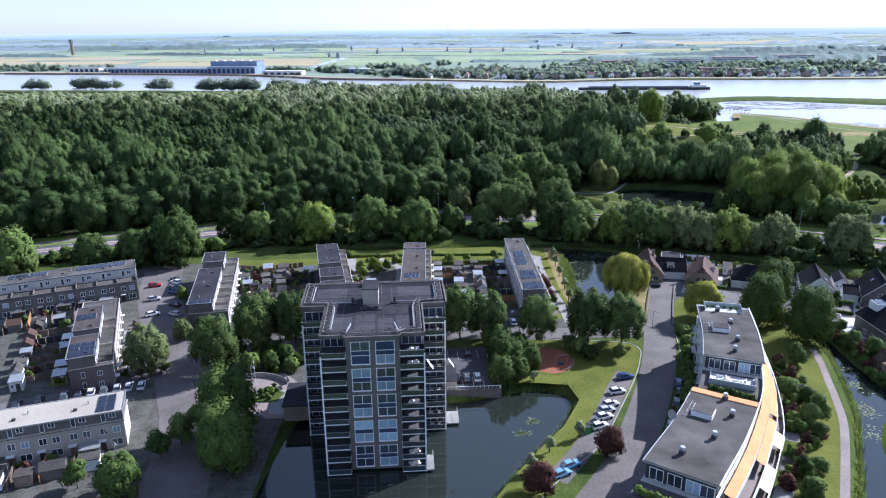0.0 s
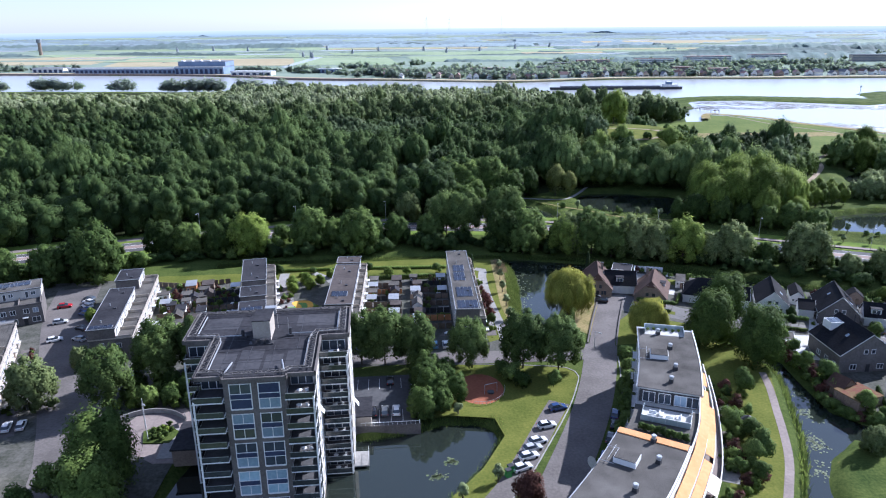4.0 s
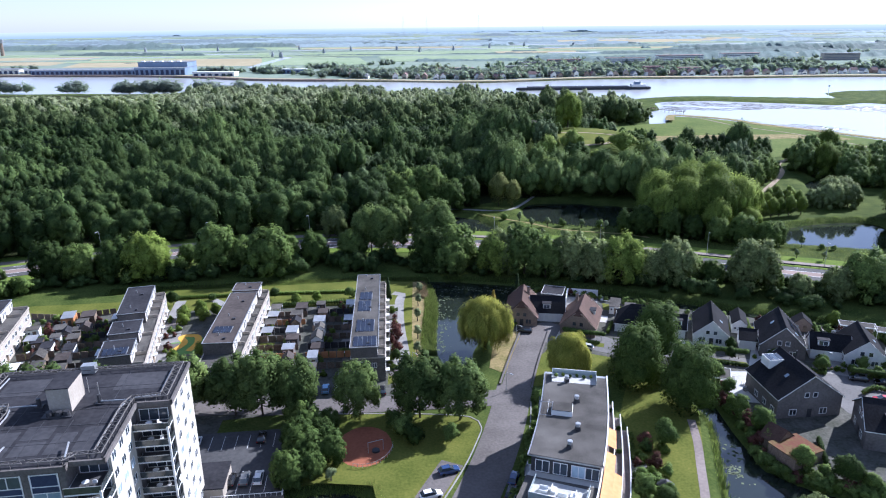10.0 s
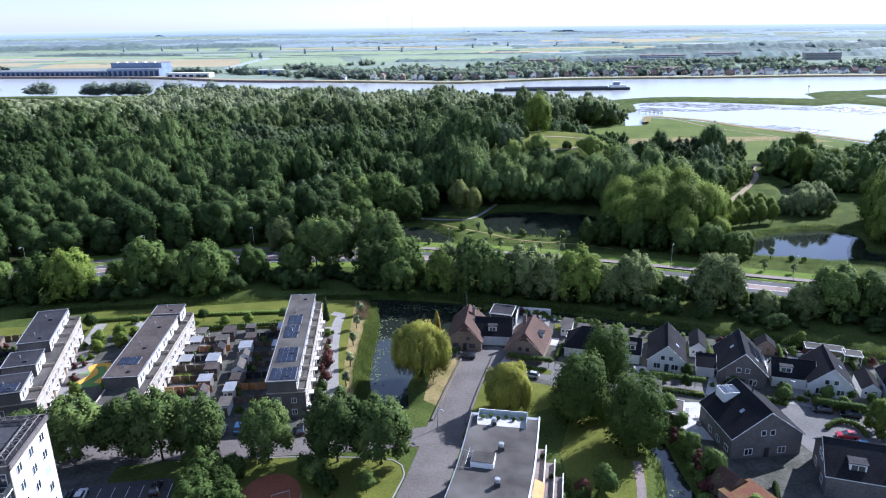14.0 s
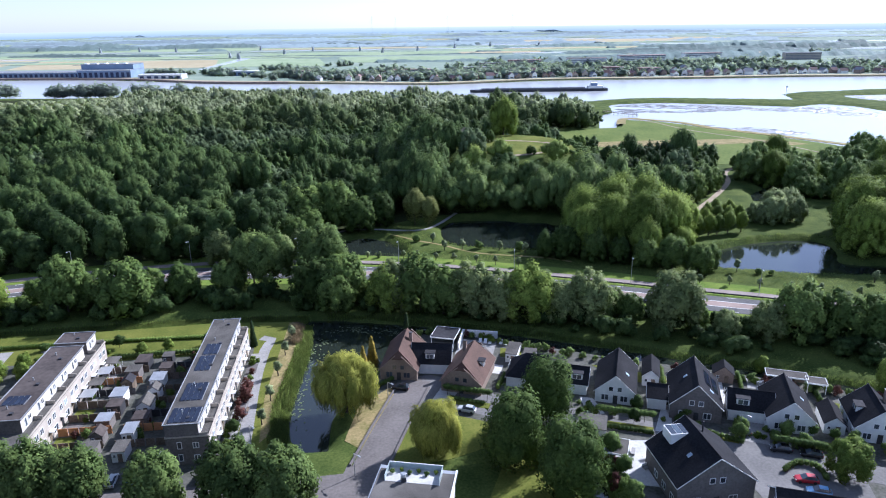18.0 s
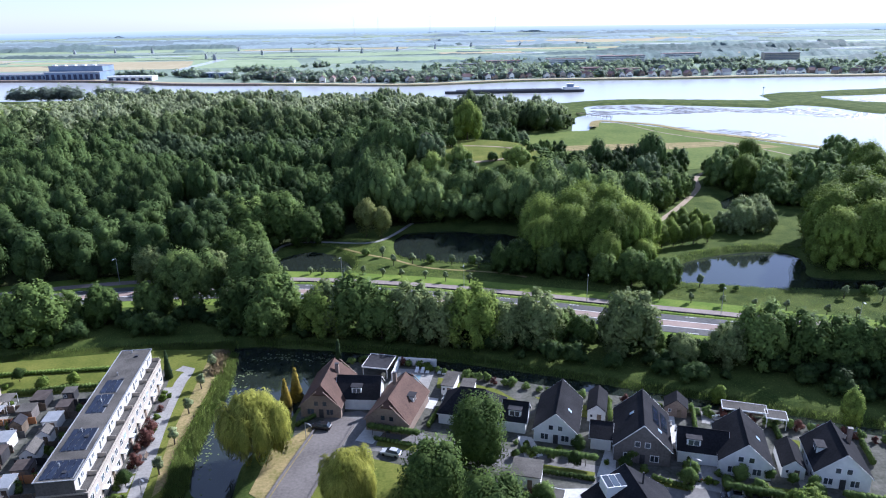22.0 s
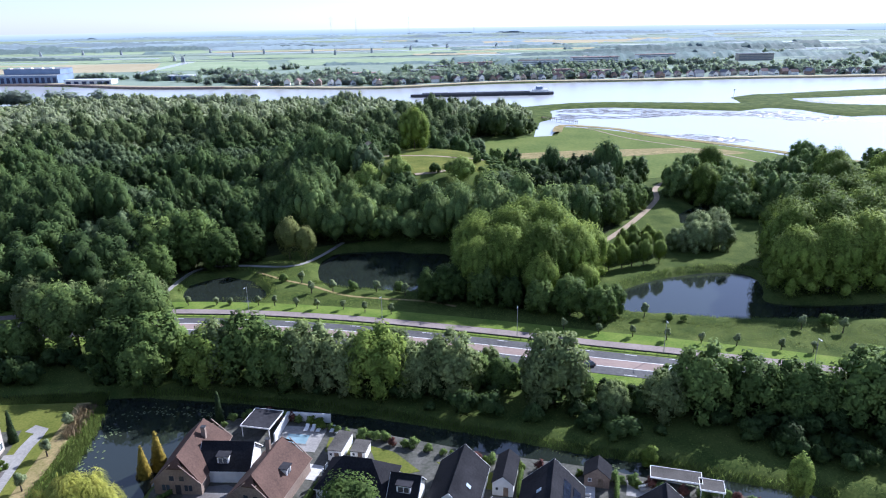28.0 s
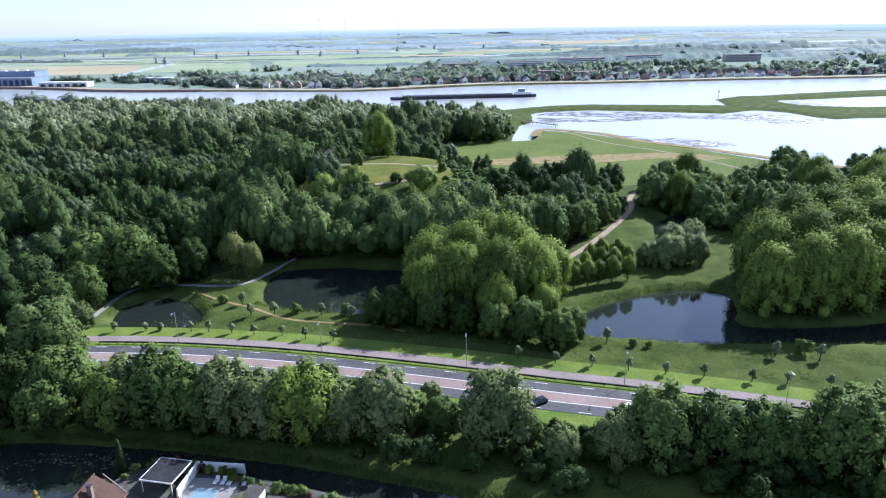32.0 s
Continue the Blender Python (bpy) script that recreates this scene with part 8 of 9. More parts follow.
for pts, h in (([(133.2, 189.3), (138.6, 185.4)], 1.2), ([(142.5, 195.1), (139.4, 186.5)], 1.6), ([(142.2, 175.6), (145.5, 177.2), (148.6, 175.8), (148.4, 172.2)], 1.4), ([(81.2, 209.4), (88.2, 206.2)], 0.9), ([(111.6, 194.4), (121.6, 190.4)], 1.1), ([(149.6, 183), (156.8, 179.6)], 1.1),
               ([(116.5, 206), (119.6, 219.5)], 1.8), ([(131.4, 208.5), (133.4, 215)], 1.8), ([(147.8, 203), (150.6, 210)], 1.8), ([(162.2, 193), (164.8, 202.5)], 1.8), ([(92.6, 212.4), (95.2, 217.8)], 1.6), ([(109.2, 168), (110.4, 181)], 1.5), ([(117.6, 148.6), (121.2, 158)], 1.5), ([(176.6, 188), (179, 194.5)], 1.7), ([(64.6, 216.6), (68, 219.6)], 1.2)):
    hedge(pts, h, 0.9, "clipped green garden hedge", M_LEAF if h < 1.55 else M_LEAFD)
for x, y, rz in ((116.6, 179.5, 20), (115.4, 184.6, 65), (143.2, 206.8, -20), (155, 207.5, 10), (92.4, 222.6, 30)):
    so = thing("garden_sofa", x, y, 0.1, rz, "grey and white lounge sofa on a garden terrace", "sofa", "garden sofas")
    Mesh().box(-1.1, 1.1, -0.45, 0.45, 0.0, 0.42).part("seat", M_PAVE, so)
    Mesh().box(-1.1, 1.1, 0.35, 0.5, 0.42, 0.85).part("backrest", M_WHITE, so)
for x, y, rz in ((117.4, 182.2, 10), (141.8, 202.4, 70), (156.4, 206, 25)):
    ts = thing("garden_table", x, y, 0.1, rz, "pale garden table on a terrace", "table", "garden furniture")
    Mesh().box(-0.9, 0.9, -0.5, 0.5, 0.7, 0.76).part("tabletop", M_WHITE, ts)
    for lx in (-0.8, 0.8):
        for ly in (-0.4, 0.4):
            Mesh().rod((lx, ly, 0), (lx, ly, 0.7), 0.04, n=4).part("leg", M_METAL, ts)
for x, y in ((142.6, 200.6), (143.6, 203.4)):
    um = thing("parasol", x, y, 0.1, 0, "closed white garden parasol", "parasol")
    Mesh().rod((0, 0, 0), (0, 0, 2.4), 0.03).part("pole", M_METAL, um)
    Mesh().rod((0, 0, 1.0), (0, 0, 2.3), 0.22, 0.05, 8).part("canopy", M_WHITE, um)

# ---------------------------------------------------------------- beyond the river
frng = np.random.default_rng(404)
fr = random.Random(40)
SHORE = [(-1600, 1425), (-817, 1331), (-367, 1245), (-182, 1143), (11, 1084), (150, 1042), (312, 1076), (507, 1059), (671, 1055), (889, 1033), (1800, 1005)]
sheet("far_land", SHORE + [(4900, 1005), (4900, 4900), (-4900, 4900), (-4900, 1425)], 0.25, M_FARFIELD, "flat green polder land beyond the river, paled by haze in its colour", "fields")
ribbon("far_bank", smooth_line(SHORE, 30), -14, 3, 0.5, M_TAN, "pale reed-covered river bank", "river bank", 2.4)


def shore_y(x):
    return float(np.interp(x, [p[0] for p in SHORE], [p[1] for p in SHORE]))


# fields laid out in strips
for k, (x0, x1, y0, y1, mt, words) in enumerate((( -640, -250, 1500, 1790, M_TAN, "pale tan reed field"), (-700, -420, 1790, 1880, M_FARGREEN, "bright green meadow"), (-245, -30, 1490, 1800, M_FARGREEN, "bright green meadow"),
                                                 (20, 330, 1560, 1800, M_FARGREEN, "bright green meadow"), (-900, -300, 1900, 2120, M_FARGREEN, "long green meadow"), (-200, 500, 1880, 2080, M_FARGREEN, "long green meadow"),
                                                 (-1400, -700, 1600, 2000, M_TAN, "pale tan reed field"), (300, 900, 2000, 2300, M_FARGREEN, "long green meadow"), (-1000, 100, 2300, 2700, M_FARGREEN, "long green meadow"), (200, 1500, 2600, 3100, M_TAN, "pale tan reed field"), (-2200, -900, 2800, 3300, M_FARGREEN, "long green meadow"))):
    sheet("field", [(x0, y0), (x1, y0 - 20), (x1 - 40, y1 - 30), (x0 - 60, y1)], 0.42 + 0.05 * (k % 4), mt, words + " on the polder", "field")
for x0, x1, y0, y1 in ((-60, 760, 2440, 2500), (-900, -250, 1870, 1884), (-300, 620, 2200, 2225), (400, 1400, 1840, 1870), (-500, 300, 3000, 3080), (900, 2200, 2300, 2360), (-1900, -800, 2400, 2450), (-262, -250, 1420, 1800), (560, 1000, 2950, 3010)):
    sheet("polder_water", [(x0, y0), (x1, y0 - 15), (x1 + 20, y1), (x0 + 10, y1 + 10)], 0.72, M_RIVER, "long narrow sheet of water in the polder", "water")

# far trees: village green, hedgerows, lines of trees across the polder
def far_woods(name, spots, label, material, lobes=2, leaves=8, size=1.3, heart=0.9):
    """Rounded distant trees: (x, y, size, tone); heart: how far a solid middle fills the crown."""
    rng = np.random.default_rng(8)
    quads, qn, cv, cf, cn, tq, tc, o = [], [], [], [], [], [], [], 0
    protos = []
    for v in range(6):
        lo = np.array([(0, 0, 6.5, 5.0, 5.0, 6.3), (rng.uniform(-4, 4), rng.uniform(-3, 3), 4.8, 4.2, 4.2, 4.8), (rng.uniform(-4, 4), rng.uniform(-3, 3), 4.0, 4.4, 4.4, 4.2)][:lobes])
        protos.append((leaf_quads(rng, lo, leaves, size, loose=0.3), core_mesh(rng, lo, ICO1, heart) if heart else (np.zeros((0, 3)), np.zeros((0, 3), int), np.zeros((0, 3)))))
    for x, y, s, t in spots:
        (q, qs), (v, f, vn) = protos[int(rng.integers(6))]
        k = np.array([s * rng.uniform(0.9, 1.5), s, s * rng.uniform(0.65, 1.05)])
        quads.append(q * k + (x, y, 0.2))
        # crowns mostly facing up: evens out their shading as haze would
        qn.append(qs * 0.35 + (0, 0, 0.8))
        cv.append(v * k + (x, y, 0.2))
        cf.append(f + o)
        cn.append(vn * 0.35 + (0, 0, 0.8))
        o += len(v)
        tq.append(np.full(len(q) * 3, t))
        tc.append(np.full(len(v), t))
    me = leafy(bpy.data.meshes.new(name), np.concatenate(quads), (np.concatenate(cv), np.concatenate(cf), np.concatenate(cn)), np.concatenate(tq + tc), np.concatenate(qn))
    me.materials.append(material)
    return tagged(new(name, me), label, "woods", kind="stuff")


def tree_clumps(seeds):
    """Trees gathered in uneven clumps: (x, y, count, spread in x, spread in y, size)."""
    out = []
    for cx, cy, n, sx, sy, size in seeds:
        t = frng.uniform(0.2, 0.8)
        for _ in range(n):
            x, y = frng.normal(cx, sx), frng.normal(cy, sy)
            if y > shore_y(x) + 22:
                out.append((x, y, size * frng.uniform(0.55, 1.15), float(np.clip(t + frng.uniform(-0.3, 0.3), 0, 1))))
    return out


village = []
for _ in range(210):
    x = frng.uniform(-150, 1500)
    village += tree_clumps([(x, shore_y(x) + 36 + abs(frng.normal(0, 1)) * (110 if x < 260 else 190), int(frng.integers(4, 15)), frng.uniform(9, 24), frng.uniform(6, 18), frng.uniform(0.75, 1.2))])
village += tree_clumps([(90, 1190, 26, 22, 12, 1.2), (30, 1165, 10, 12, 8, 1.1), (215, 1160, 34, 30, 14, 1.25), (270, 1150, 18, 18, 10, 1.3), (180, 1130, 14, 18, 8, 1.1), (-70, 1235, 22, 40, 12, 0.95), (330, 1290, 30, 60, 14, 1.1), (470, 1310, 40, 70, 20, 1.1), (640, 1360, 60, 90, 24, 1.1), (-235, 1290, 26, 30, 8, 1.0), (-300, 1300, 14, 14, 6, 0.9), (-180, 1262, 18, 14, 8, 1.1), (-268, 1203, 12, 22, 2, 0.5), (-530, 1262, 6, 10, 3, 1.0), (-600, 1300, 14, 40, 10, 0.9), (-760, 1380, 40, 60, 20, 1.0), (-900, 1430, 50, 80, 30, 1.0)])
far_woods("far_trees", village, "distant grey-green trees of the riverside village, haze in their leaf colour", M_FARWOODS, 3, 26, 1.5, 0.7)
def tree_belts(name, rows, label, material):
    """Belts of trees seen from far off: long low uneven mounds. rows: x0, y0, x1, y1, height."""
    rng = np.random.default_rng(12)
    V, F, T = [], [], []
    for x0, y0, x1, y1, h in rows:
        n = max(6, int(math.hypot(x1 - x0, y1 - y0) / (4 + y0 * 0.0025)))
        o, t0 = len(V), rng.uniform(0.2, 0.8)
        for i in range(n + 1):
            x, y = x0 + (x1 - x0) * i / n, y0 + (y1 - y0) * i / n
            low = min(1.0, max(0.06, 0.75 + 1.6 * noise.noise((x * 0.005, y * 0.008, 4))))
            hh = h * low * (0.7 + 0.5 * rng.uniform() + 0.3 * noise.noise((x * 0.02, y, 1))) * (0.1 if i in (0, n) else 1)
            yy = y + rng.uniform(-3, 3) + 8 * noise.noise((x * 0.01, y, 6))
            V += [(x, yy - hh * 2.3, 0.1), (x + rng.uniform(-2, 2), yy - hh * 1.1, hh * (0.6 + rng.uniform(-0.12, 0.12))), (x, yy, hh), (x, yy + hh * 1.2, 0.1)]
            T += [min(1, max(0, t0 + rng.uniform(-0.5, 0.5)))] * 4
        for i in range(n):
            a = o + i * 4
            F += [(a + k, a + 4 + k, a + 5 + k, a + 1 + k) for k in range(3)]
    me = bpy.data.meshes.new(name)
    fill(me, np.array(V), np.array(F))
    at = me.attributes.new("tone", 'FLOAT', 'POINT')
    at.data.foreach_set("value", np.array(T, np.float32))
    # belts face straight up, so the low contrast of haze is built in
    face = me.attributes.new("facing", 'FLOAT_VECTOR', 'POINT')
    face.data.foreach_set("vector", np.tile((0, 0, 1), (len(V), 1)).astype(np.float32).ravel())
    me.materials.append(material)
    return tagged(new(name, me), label, "woods", kind="stuff")


belts = [(-1250, 2430, -330, 2560, 15), (-330, 2600, 420, 2500, 11), (-1500, 2600, -480, 2700, 17), (-900, 2050, -480, 1960, 8), (-1500, 2080, -980, 1960, 9), (420, 2260, 1250, 2160, 10), (330, 1640, 900, 1600, 9), (500, 1800, 1500, 1700, 11), (700, 2000, 1700, 1900, 12), (-600, 2080, 200, 2040, 3.5), (-420, 1880, 420, 1850, 3), (60, 1560, 520, 1520, 6), (420, 1480, 1300, 1440, 12), (300, 1400, 1100, 1380, 11), (600, 1560, 1500, 1520, 13), (900, 2150, 1900, 2080, 13), (650, 1900, 1300, 1850, 9)]
for _ in range(46):
    y = frng.uniform(1480, 2500)
    x = frng.uniform(-0.55, 0.62) * y if frng.uniform() < 0.35 else frng.uniform(0.22, 0.7) * y
    w = frng.uniform(20, 130)
    belts.append((x, y, x + w, y + frng.uniform(-12, 12), frng.uniform(4, 10)))
tree_belts("polder_trees", belts, "belts of trees along ditches and dikes of the polder, haze painted into their colour", M_FARPLAIN)
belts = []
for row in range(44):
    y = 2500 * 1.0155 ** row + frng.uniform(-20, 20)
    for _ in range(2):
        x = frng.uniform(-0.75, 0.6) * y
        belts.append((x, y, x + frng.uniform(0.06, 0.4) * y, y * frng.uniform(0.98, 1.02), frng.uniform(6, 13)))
tree_belts("distant_trees", belts, "long belts of trees far out on the plain, paled by haze in their colour", M_DISTANT)
for k in range(46):
    y = 1650 * 1.021 ** k + frng.uniform(-20, 20)
    x, w, d = frng.uniform(-0.8, 0.6) * y, frng.uniform(0.1, 0.35) * y, frng.uniform(0.02, 0.05) * y
    mt = (M_FARGREEN, M_TAN, M_FARFIELD, M_FARGREEN, M_RIVER)[k % 5]
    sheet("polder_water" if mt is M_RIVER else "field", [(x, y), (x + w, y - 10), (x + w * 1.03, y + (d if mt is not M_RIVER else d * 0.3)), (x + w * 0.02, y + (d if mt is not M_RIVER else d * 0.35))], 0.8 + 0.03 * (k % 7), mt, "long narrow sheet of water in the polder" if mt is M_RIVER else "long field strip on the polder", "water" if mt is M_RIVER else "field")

# trees on the near river bank, seen against the water
spots = [(x + frng.normal(0, 7), y + frng.normal(0, 3), frng.uniform(0.8, 1.4), frng.uniform(0, 0.5)) for x, y, n in ((-560, 985, 12), (-500, 985, 14), (-465, 978, 8), (-380, 965, 8), (-310, 950, 14), (-280, 948, 16), (-255, 945, 14), (-205, 935, 10), (-180, 930, 8), (-60, 880, 6), (-40, 860, 6), (0, 830, 5), (90, 790, 5)) for _ in range(n)]
far_woods("river_trees", spots, "rounded trees standing along the river's edge, haze in their leaf colour", M_RIVERTREE, 3, 60, 1.0, 0.6)


# houses of the far village
def far_house(x, y, rz, w, l, h, roof, wall):
    e = thing("village_house", x, y, 0.2, rz, "small distant village house with a pitched roof", "house", "village houses")
    Mesh().box(-w / 2, w / 2, -l / 2, l / 2, 0, h).add([(-w / 2, -l / 2, h), (w / 2, -l / 2, h), (0, -l / 2, h + w * 0.45)], [(0, 1, 2)]).add([(-w / 2, l / 2, h), (w / 2, l / 2, h), (0, l / 2, h + w * 0.45)], [(1, 0, 2)]).part("wall", wall, e)
    for s in (-1, 1):
        q = [(s * (w / 2 + 0.4), -l / 2 - 0.3, h - 0.2), (s * (w / 2 + 0.4), l / 2 + 0.3, h - 0.2), (0, l / 2 + 0.3, h + w * 0.46), (0, -l / 2 - 0.3, h + w * 0.46)]
        Mesh().slab(q if s > 0 else q[::-1], 0.25).part("roof_side", roof, e)
    Mesh().box(-w * 0.3, w * 0.3, -l / 2 - 0.06, -l / 2, 1.0, 2.6).part("window", M_GLASS, e)
    return e


for k in range(128):
    x = -40 + k * 9.6 + fr.uniform(-3, 3)
    y = shore_y(x) + 24 + fr.uniform(0, 20) + (fr.uniform(0, 110) if k % 3 == 0 else 0)
    far_house(x, y, fr.choice([0, 0, 90, 15, -12]), fr.uniform(7, 9), fr.uniform(9, 15), fr.uniform(3.5, 6), fr.choice([M_FARROOF, M_FARROOF, M_FARGREY]), fr.choice([M_WHITEWALL, M_BROWNBRICK, M_WHITEWALL, M_BEIGEBRICK]))
for x, y, w, l, h in ((330, 1340, 60, 14, 12), (440, 1330, 70, 14, 14), (560, 1380, 90, 14, 15), (260, 1300, 40, 12, 10), (700, 1430, 80, 14, 15), (900, 1420, 70, 14, 13), (480, 1130, 34, 12, 9), (120, 1190, 60, 14, 9), (230, 1220, 50, 12, 9), (430, 1150, 30, 12, 10), (-50, 1200, 45, 14, 9)):
    e = thing("apartment_block", x, y, 0.2, fr.uniform(-8, 8), "distant long apartment block with a flat roof", "apartment building", "distant blocks")
    Mesh().box(-w / 2, w / 2, -l / 2, l / 2, 0, h).part("wall", fr.choice([M_WHITEWALL, M_FARROOF, M_BEIGEBRICK]), e)
    Mesh().box(-w / 2 - 0.5, w / 2 + 0.5, -l / 2 - 0.5, l / 2 + 0.5, h, h + 0.6).part("roof", fr.choice([M_FARGREY, M_FARROOF]), e)
    for fl in range(int(h / 3)):
        Mesh().box(-w / 2 + 1.5, w / 2 - 1.5, -l / 2 - 0.1, -l / 2, 1 + fl * 3, 2.5 + fl * 3).part("window_band", M_FARGREY, e)


# shipyard halls
def hall(x, y, rz, w, d, h, wall, roof, label, bays=0, upper=0.0, name="industrial_hall"):
    """A long hall with dark bays between piers; upper: height of a set-back clerestory."""
    e = thing(name, x, y, 0.2, rz, label, "hall", "shipyard halls")
    Mesh().box(-w / 2, w / 2, -d / 2, d / 2, 0, h).part("wall", wall, e)
    Mesh().box(-w / 2 - 0.6, w / 2 + 0.6, -d / 2 - 0.6, d / 2 + 0.6, h, h + 0.7).part("roof", roof, e)
    Mesh().box(-w / 2 - 0.7, w / 2 + 0.7, -d / 2 - 0.75, -d / 2 - 0.6, h - 0.5, h + 0.9).part("fascia", M_WHITEWALL, e, "pale roof edge")
    for k in range(bays):
        x0 = -w / 2 + (k + 0.22) * w / bays
        Mesh().box(x0, x0 + w / bays * 0.56, -d / 2 - 0.4, -d / 2, 0.8, h * 0.72).part("bay_door", M_BLUEPANEL, e, "dark tall bay door")
    if upper:
        Mesh().box(-w / 2 + 2, w / 2, -d / 2 + 12, d / 2, h + 0.7, h + upper).part("clerestory", wall, e)
        Mesh().box(-w / 2 + 1.4, w / 2 + 0.6, -d / 2 + 11.4, d / 2 + 0.6, h + upper, h + upper + 0.7).part("roof", roof, e)
        for k in range(int(bays / 2)):
            x0 = -w / 2 + 6 + k * (w - 8) / int(bays / 2)
            Mesh().box(x0, x0 + 6, -d / 2 + 14, -d / 2 + 22, h + upper + 0.7, h + upper + 2.2, 0.7).part("roof_light", M_WHITEWALL, e, "white raised roof light")
    return e


hall(-365, 1278, -6, 86, 52, 12, M_BLUEHALL, M_FARGREY, "large blue shipyard hall with a row of tall doors", 10, 8.0)
hall(-503, 1302, -8, 188, 36, 8, M_BLUEHALL, M_FARGREY, "long low blue shipyard hall", 22)
hall(-268, 1220, -10, 70, 20, 6, M_WHITEWALL, surface("white_hall_roof", (0.6, 0.62, 0.62), (0.75, 0.76, 0.76), 0.6, 0.05), "low hall with a pale roof", 6)
hall(-660, 1340, -8, 60, 24, 8, M_WHITEWALL, M_FARGREY, "white flat-roofed riverside office hall", 6)
hall(-610, 1335, -8, 30, 16, 7, M_WHITEWALL, M_FARGREY, "small white riverside boathouse", 4)
hall(-146, 1252, -14, 40, 14, 7, M_BLUEHALL, M_WHITEWALL, "low blue riverside building with a pale roof", 5)
ribbon("quay", smooth_line([(-800, 1322), (-367, 1238), (-182, 1136), (-60, 1103)], 30), -1, 6, 1.2, M_BROWNBRICK, "dark quay wall along the far bank", "quay", 3.4)
chim = thing("chimney", -1060, 2080, 0.2, 0, "tall slender brick water tower on the plain", "tower")
Mesh().rod((0, 0, 0), (0, 0, 34), 5, 4.5, 10).part("shaft", M_BROWNBRICK, chim)
Mesh().rod((0, 0, 34), (0, 0, 44), 7, 7, 10).part("head", M_FARGREY, chim)


# windmills of the polder
# mill grey paled in the colour to stand for haze
M_MILL = surface("hazed_mill_grey", (0.24, 0.265, 0.285), (0.32, 0.345, 0.365), 0.9, 0.3)


def windmill(x, y, rz, s=0.66):
    e = thing("windmill", x, y, 0.2, rz, "old windmill with four lattice sails, paled by haze in its colour", "windmill", "windmills of the polder")
    Mesh().rod((0, 0, 0), (0, 0, 15 * s), 6.5 * s, 3.4 * s, 8).part("body", M_MILL, e)
    Mesh().rod((0, 0, 15 * s), (0, 0, 19 * s), 3.8 * s, 1.4 * s, 8).part("cap", M_MILL, e)
    for k in range(4):
        a = radians(35 + 90 * k)
        Mesh().rod((0, -5 * s, 17 * s), (13 * s * math.cos(a), -5 * s, 17 * s + 13 * s * math.sin(a)), 0.7 * s, 0.5 * s, 4).part("sail", M_MILL, e)
    Mesh().rod((0, -5.6 * s, 17 * s), (0, 0, 17 * s), 0.6 * s, n=6).part("axle", M_DARKMETAL, e)


for x, y in ((-285, 1838), (-255, 1790), (-743, 2273), (-643, 2311), (-525, 2267), (-284, 2295), (-177, 2002), (-115, 2152), (18, 2140), (81, 2008), (180, 2100), (300, 2240), (420, 2320), (-262, 1815), (560, 2250)):
    windmill(x, y, fr.uniform(-40, 40))

# lattice masts on the horizon
for x, y in ((39, 4296), (185, 4600), (484, 4340), (900, 4500)):
    e = thing("transmission_mast", x, y, 0.2, 0, "thin lattice power mast on the horizon", "mast", "masts on the horizon")
    for s in (-1, 1):
        Mesh().rod((s * 5, 0, 0), (s * 0.5, 0, 110), 0.45, 0.3, 4).part("leg", M_METAL, e)
    for z in (74, 88, 100):
        Mesh().rod((-14, 0, z), (14, 0, z), 0.35, n=4).part("arm", M_METAL, e)
# backdrop for the last of the plain: it glows, horizon haze painted upwards
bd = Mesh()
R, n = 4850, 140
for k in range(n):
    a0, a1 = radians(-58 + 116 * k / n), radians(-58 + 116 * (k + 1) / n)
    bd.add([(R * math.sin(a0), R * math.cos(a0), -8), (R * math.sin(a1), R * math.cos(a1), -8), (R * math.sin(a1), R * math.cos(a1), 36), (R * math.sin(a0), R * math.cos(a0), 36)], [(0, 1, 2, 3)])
mb = bpy.data.materials.new("glowing_haze")
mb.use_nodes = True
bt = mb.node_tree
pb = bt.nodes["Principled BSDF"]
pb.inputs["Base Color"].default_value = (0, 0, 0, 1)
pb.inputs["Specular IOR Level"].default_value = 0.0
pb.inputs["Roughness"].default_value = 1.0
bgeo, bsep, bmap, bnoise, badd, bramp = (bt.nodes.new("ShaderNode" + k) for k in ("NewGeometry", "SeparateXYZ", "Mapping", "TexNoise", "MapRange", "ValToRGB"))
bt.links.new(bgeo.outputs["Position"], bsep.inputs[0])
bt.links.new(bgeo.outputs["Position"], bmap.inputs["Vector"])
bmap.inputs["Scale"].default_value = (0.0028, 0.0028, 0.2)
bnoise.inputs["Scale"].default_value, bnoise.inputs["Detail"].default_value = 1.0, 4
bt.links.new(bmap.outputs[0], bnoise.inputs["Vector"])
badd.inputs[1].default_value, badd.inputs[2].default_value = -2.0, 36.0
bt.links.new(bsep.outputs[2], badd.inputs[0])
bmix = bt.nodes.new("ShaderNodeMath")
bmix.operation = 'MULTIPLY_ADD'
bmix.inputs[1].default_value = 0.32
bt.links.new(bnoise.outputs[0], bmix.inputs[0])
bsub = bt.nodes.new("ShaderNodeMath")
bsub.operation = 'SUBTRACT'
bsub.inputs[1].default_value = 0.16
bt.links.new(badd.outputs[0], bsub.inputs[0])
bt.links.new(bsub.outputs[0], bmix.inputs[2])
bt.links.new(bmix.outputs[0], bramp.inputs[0])
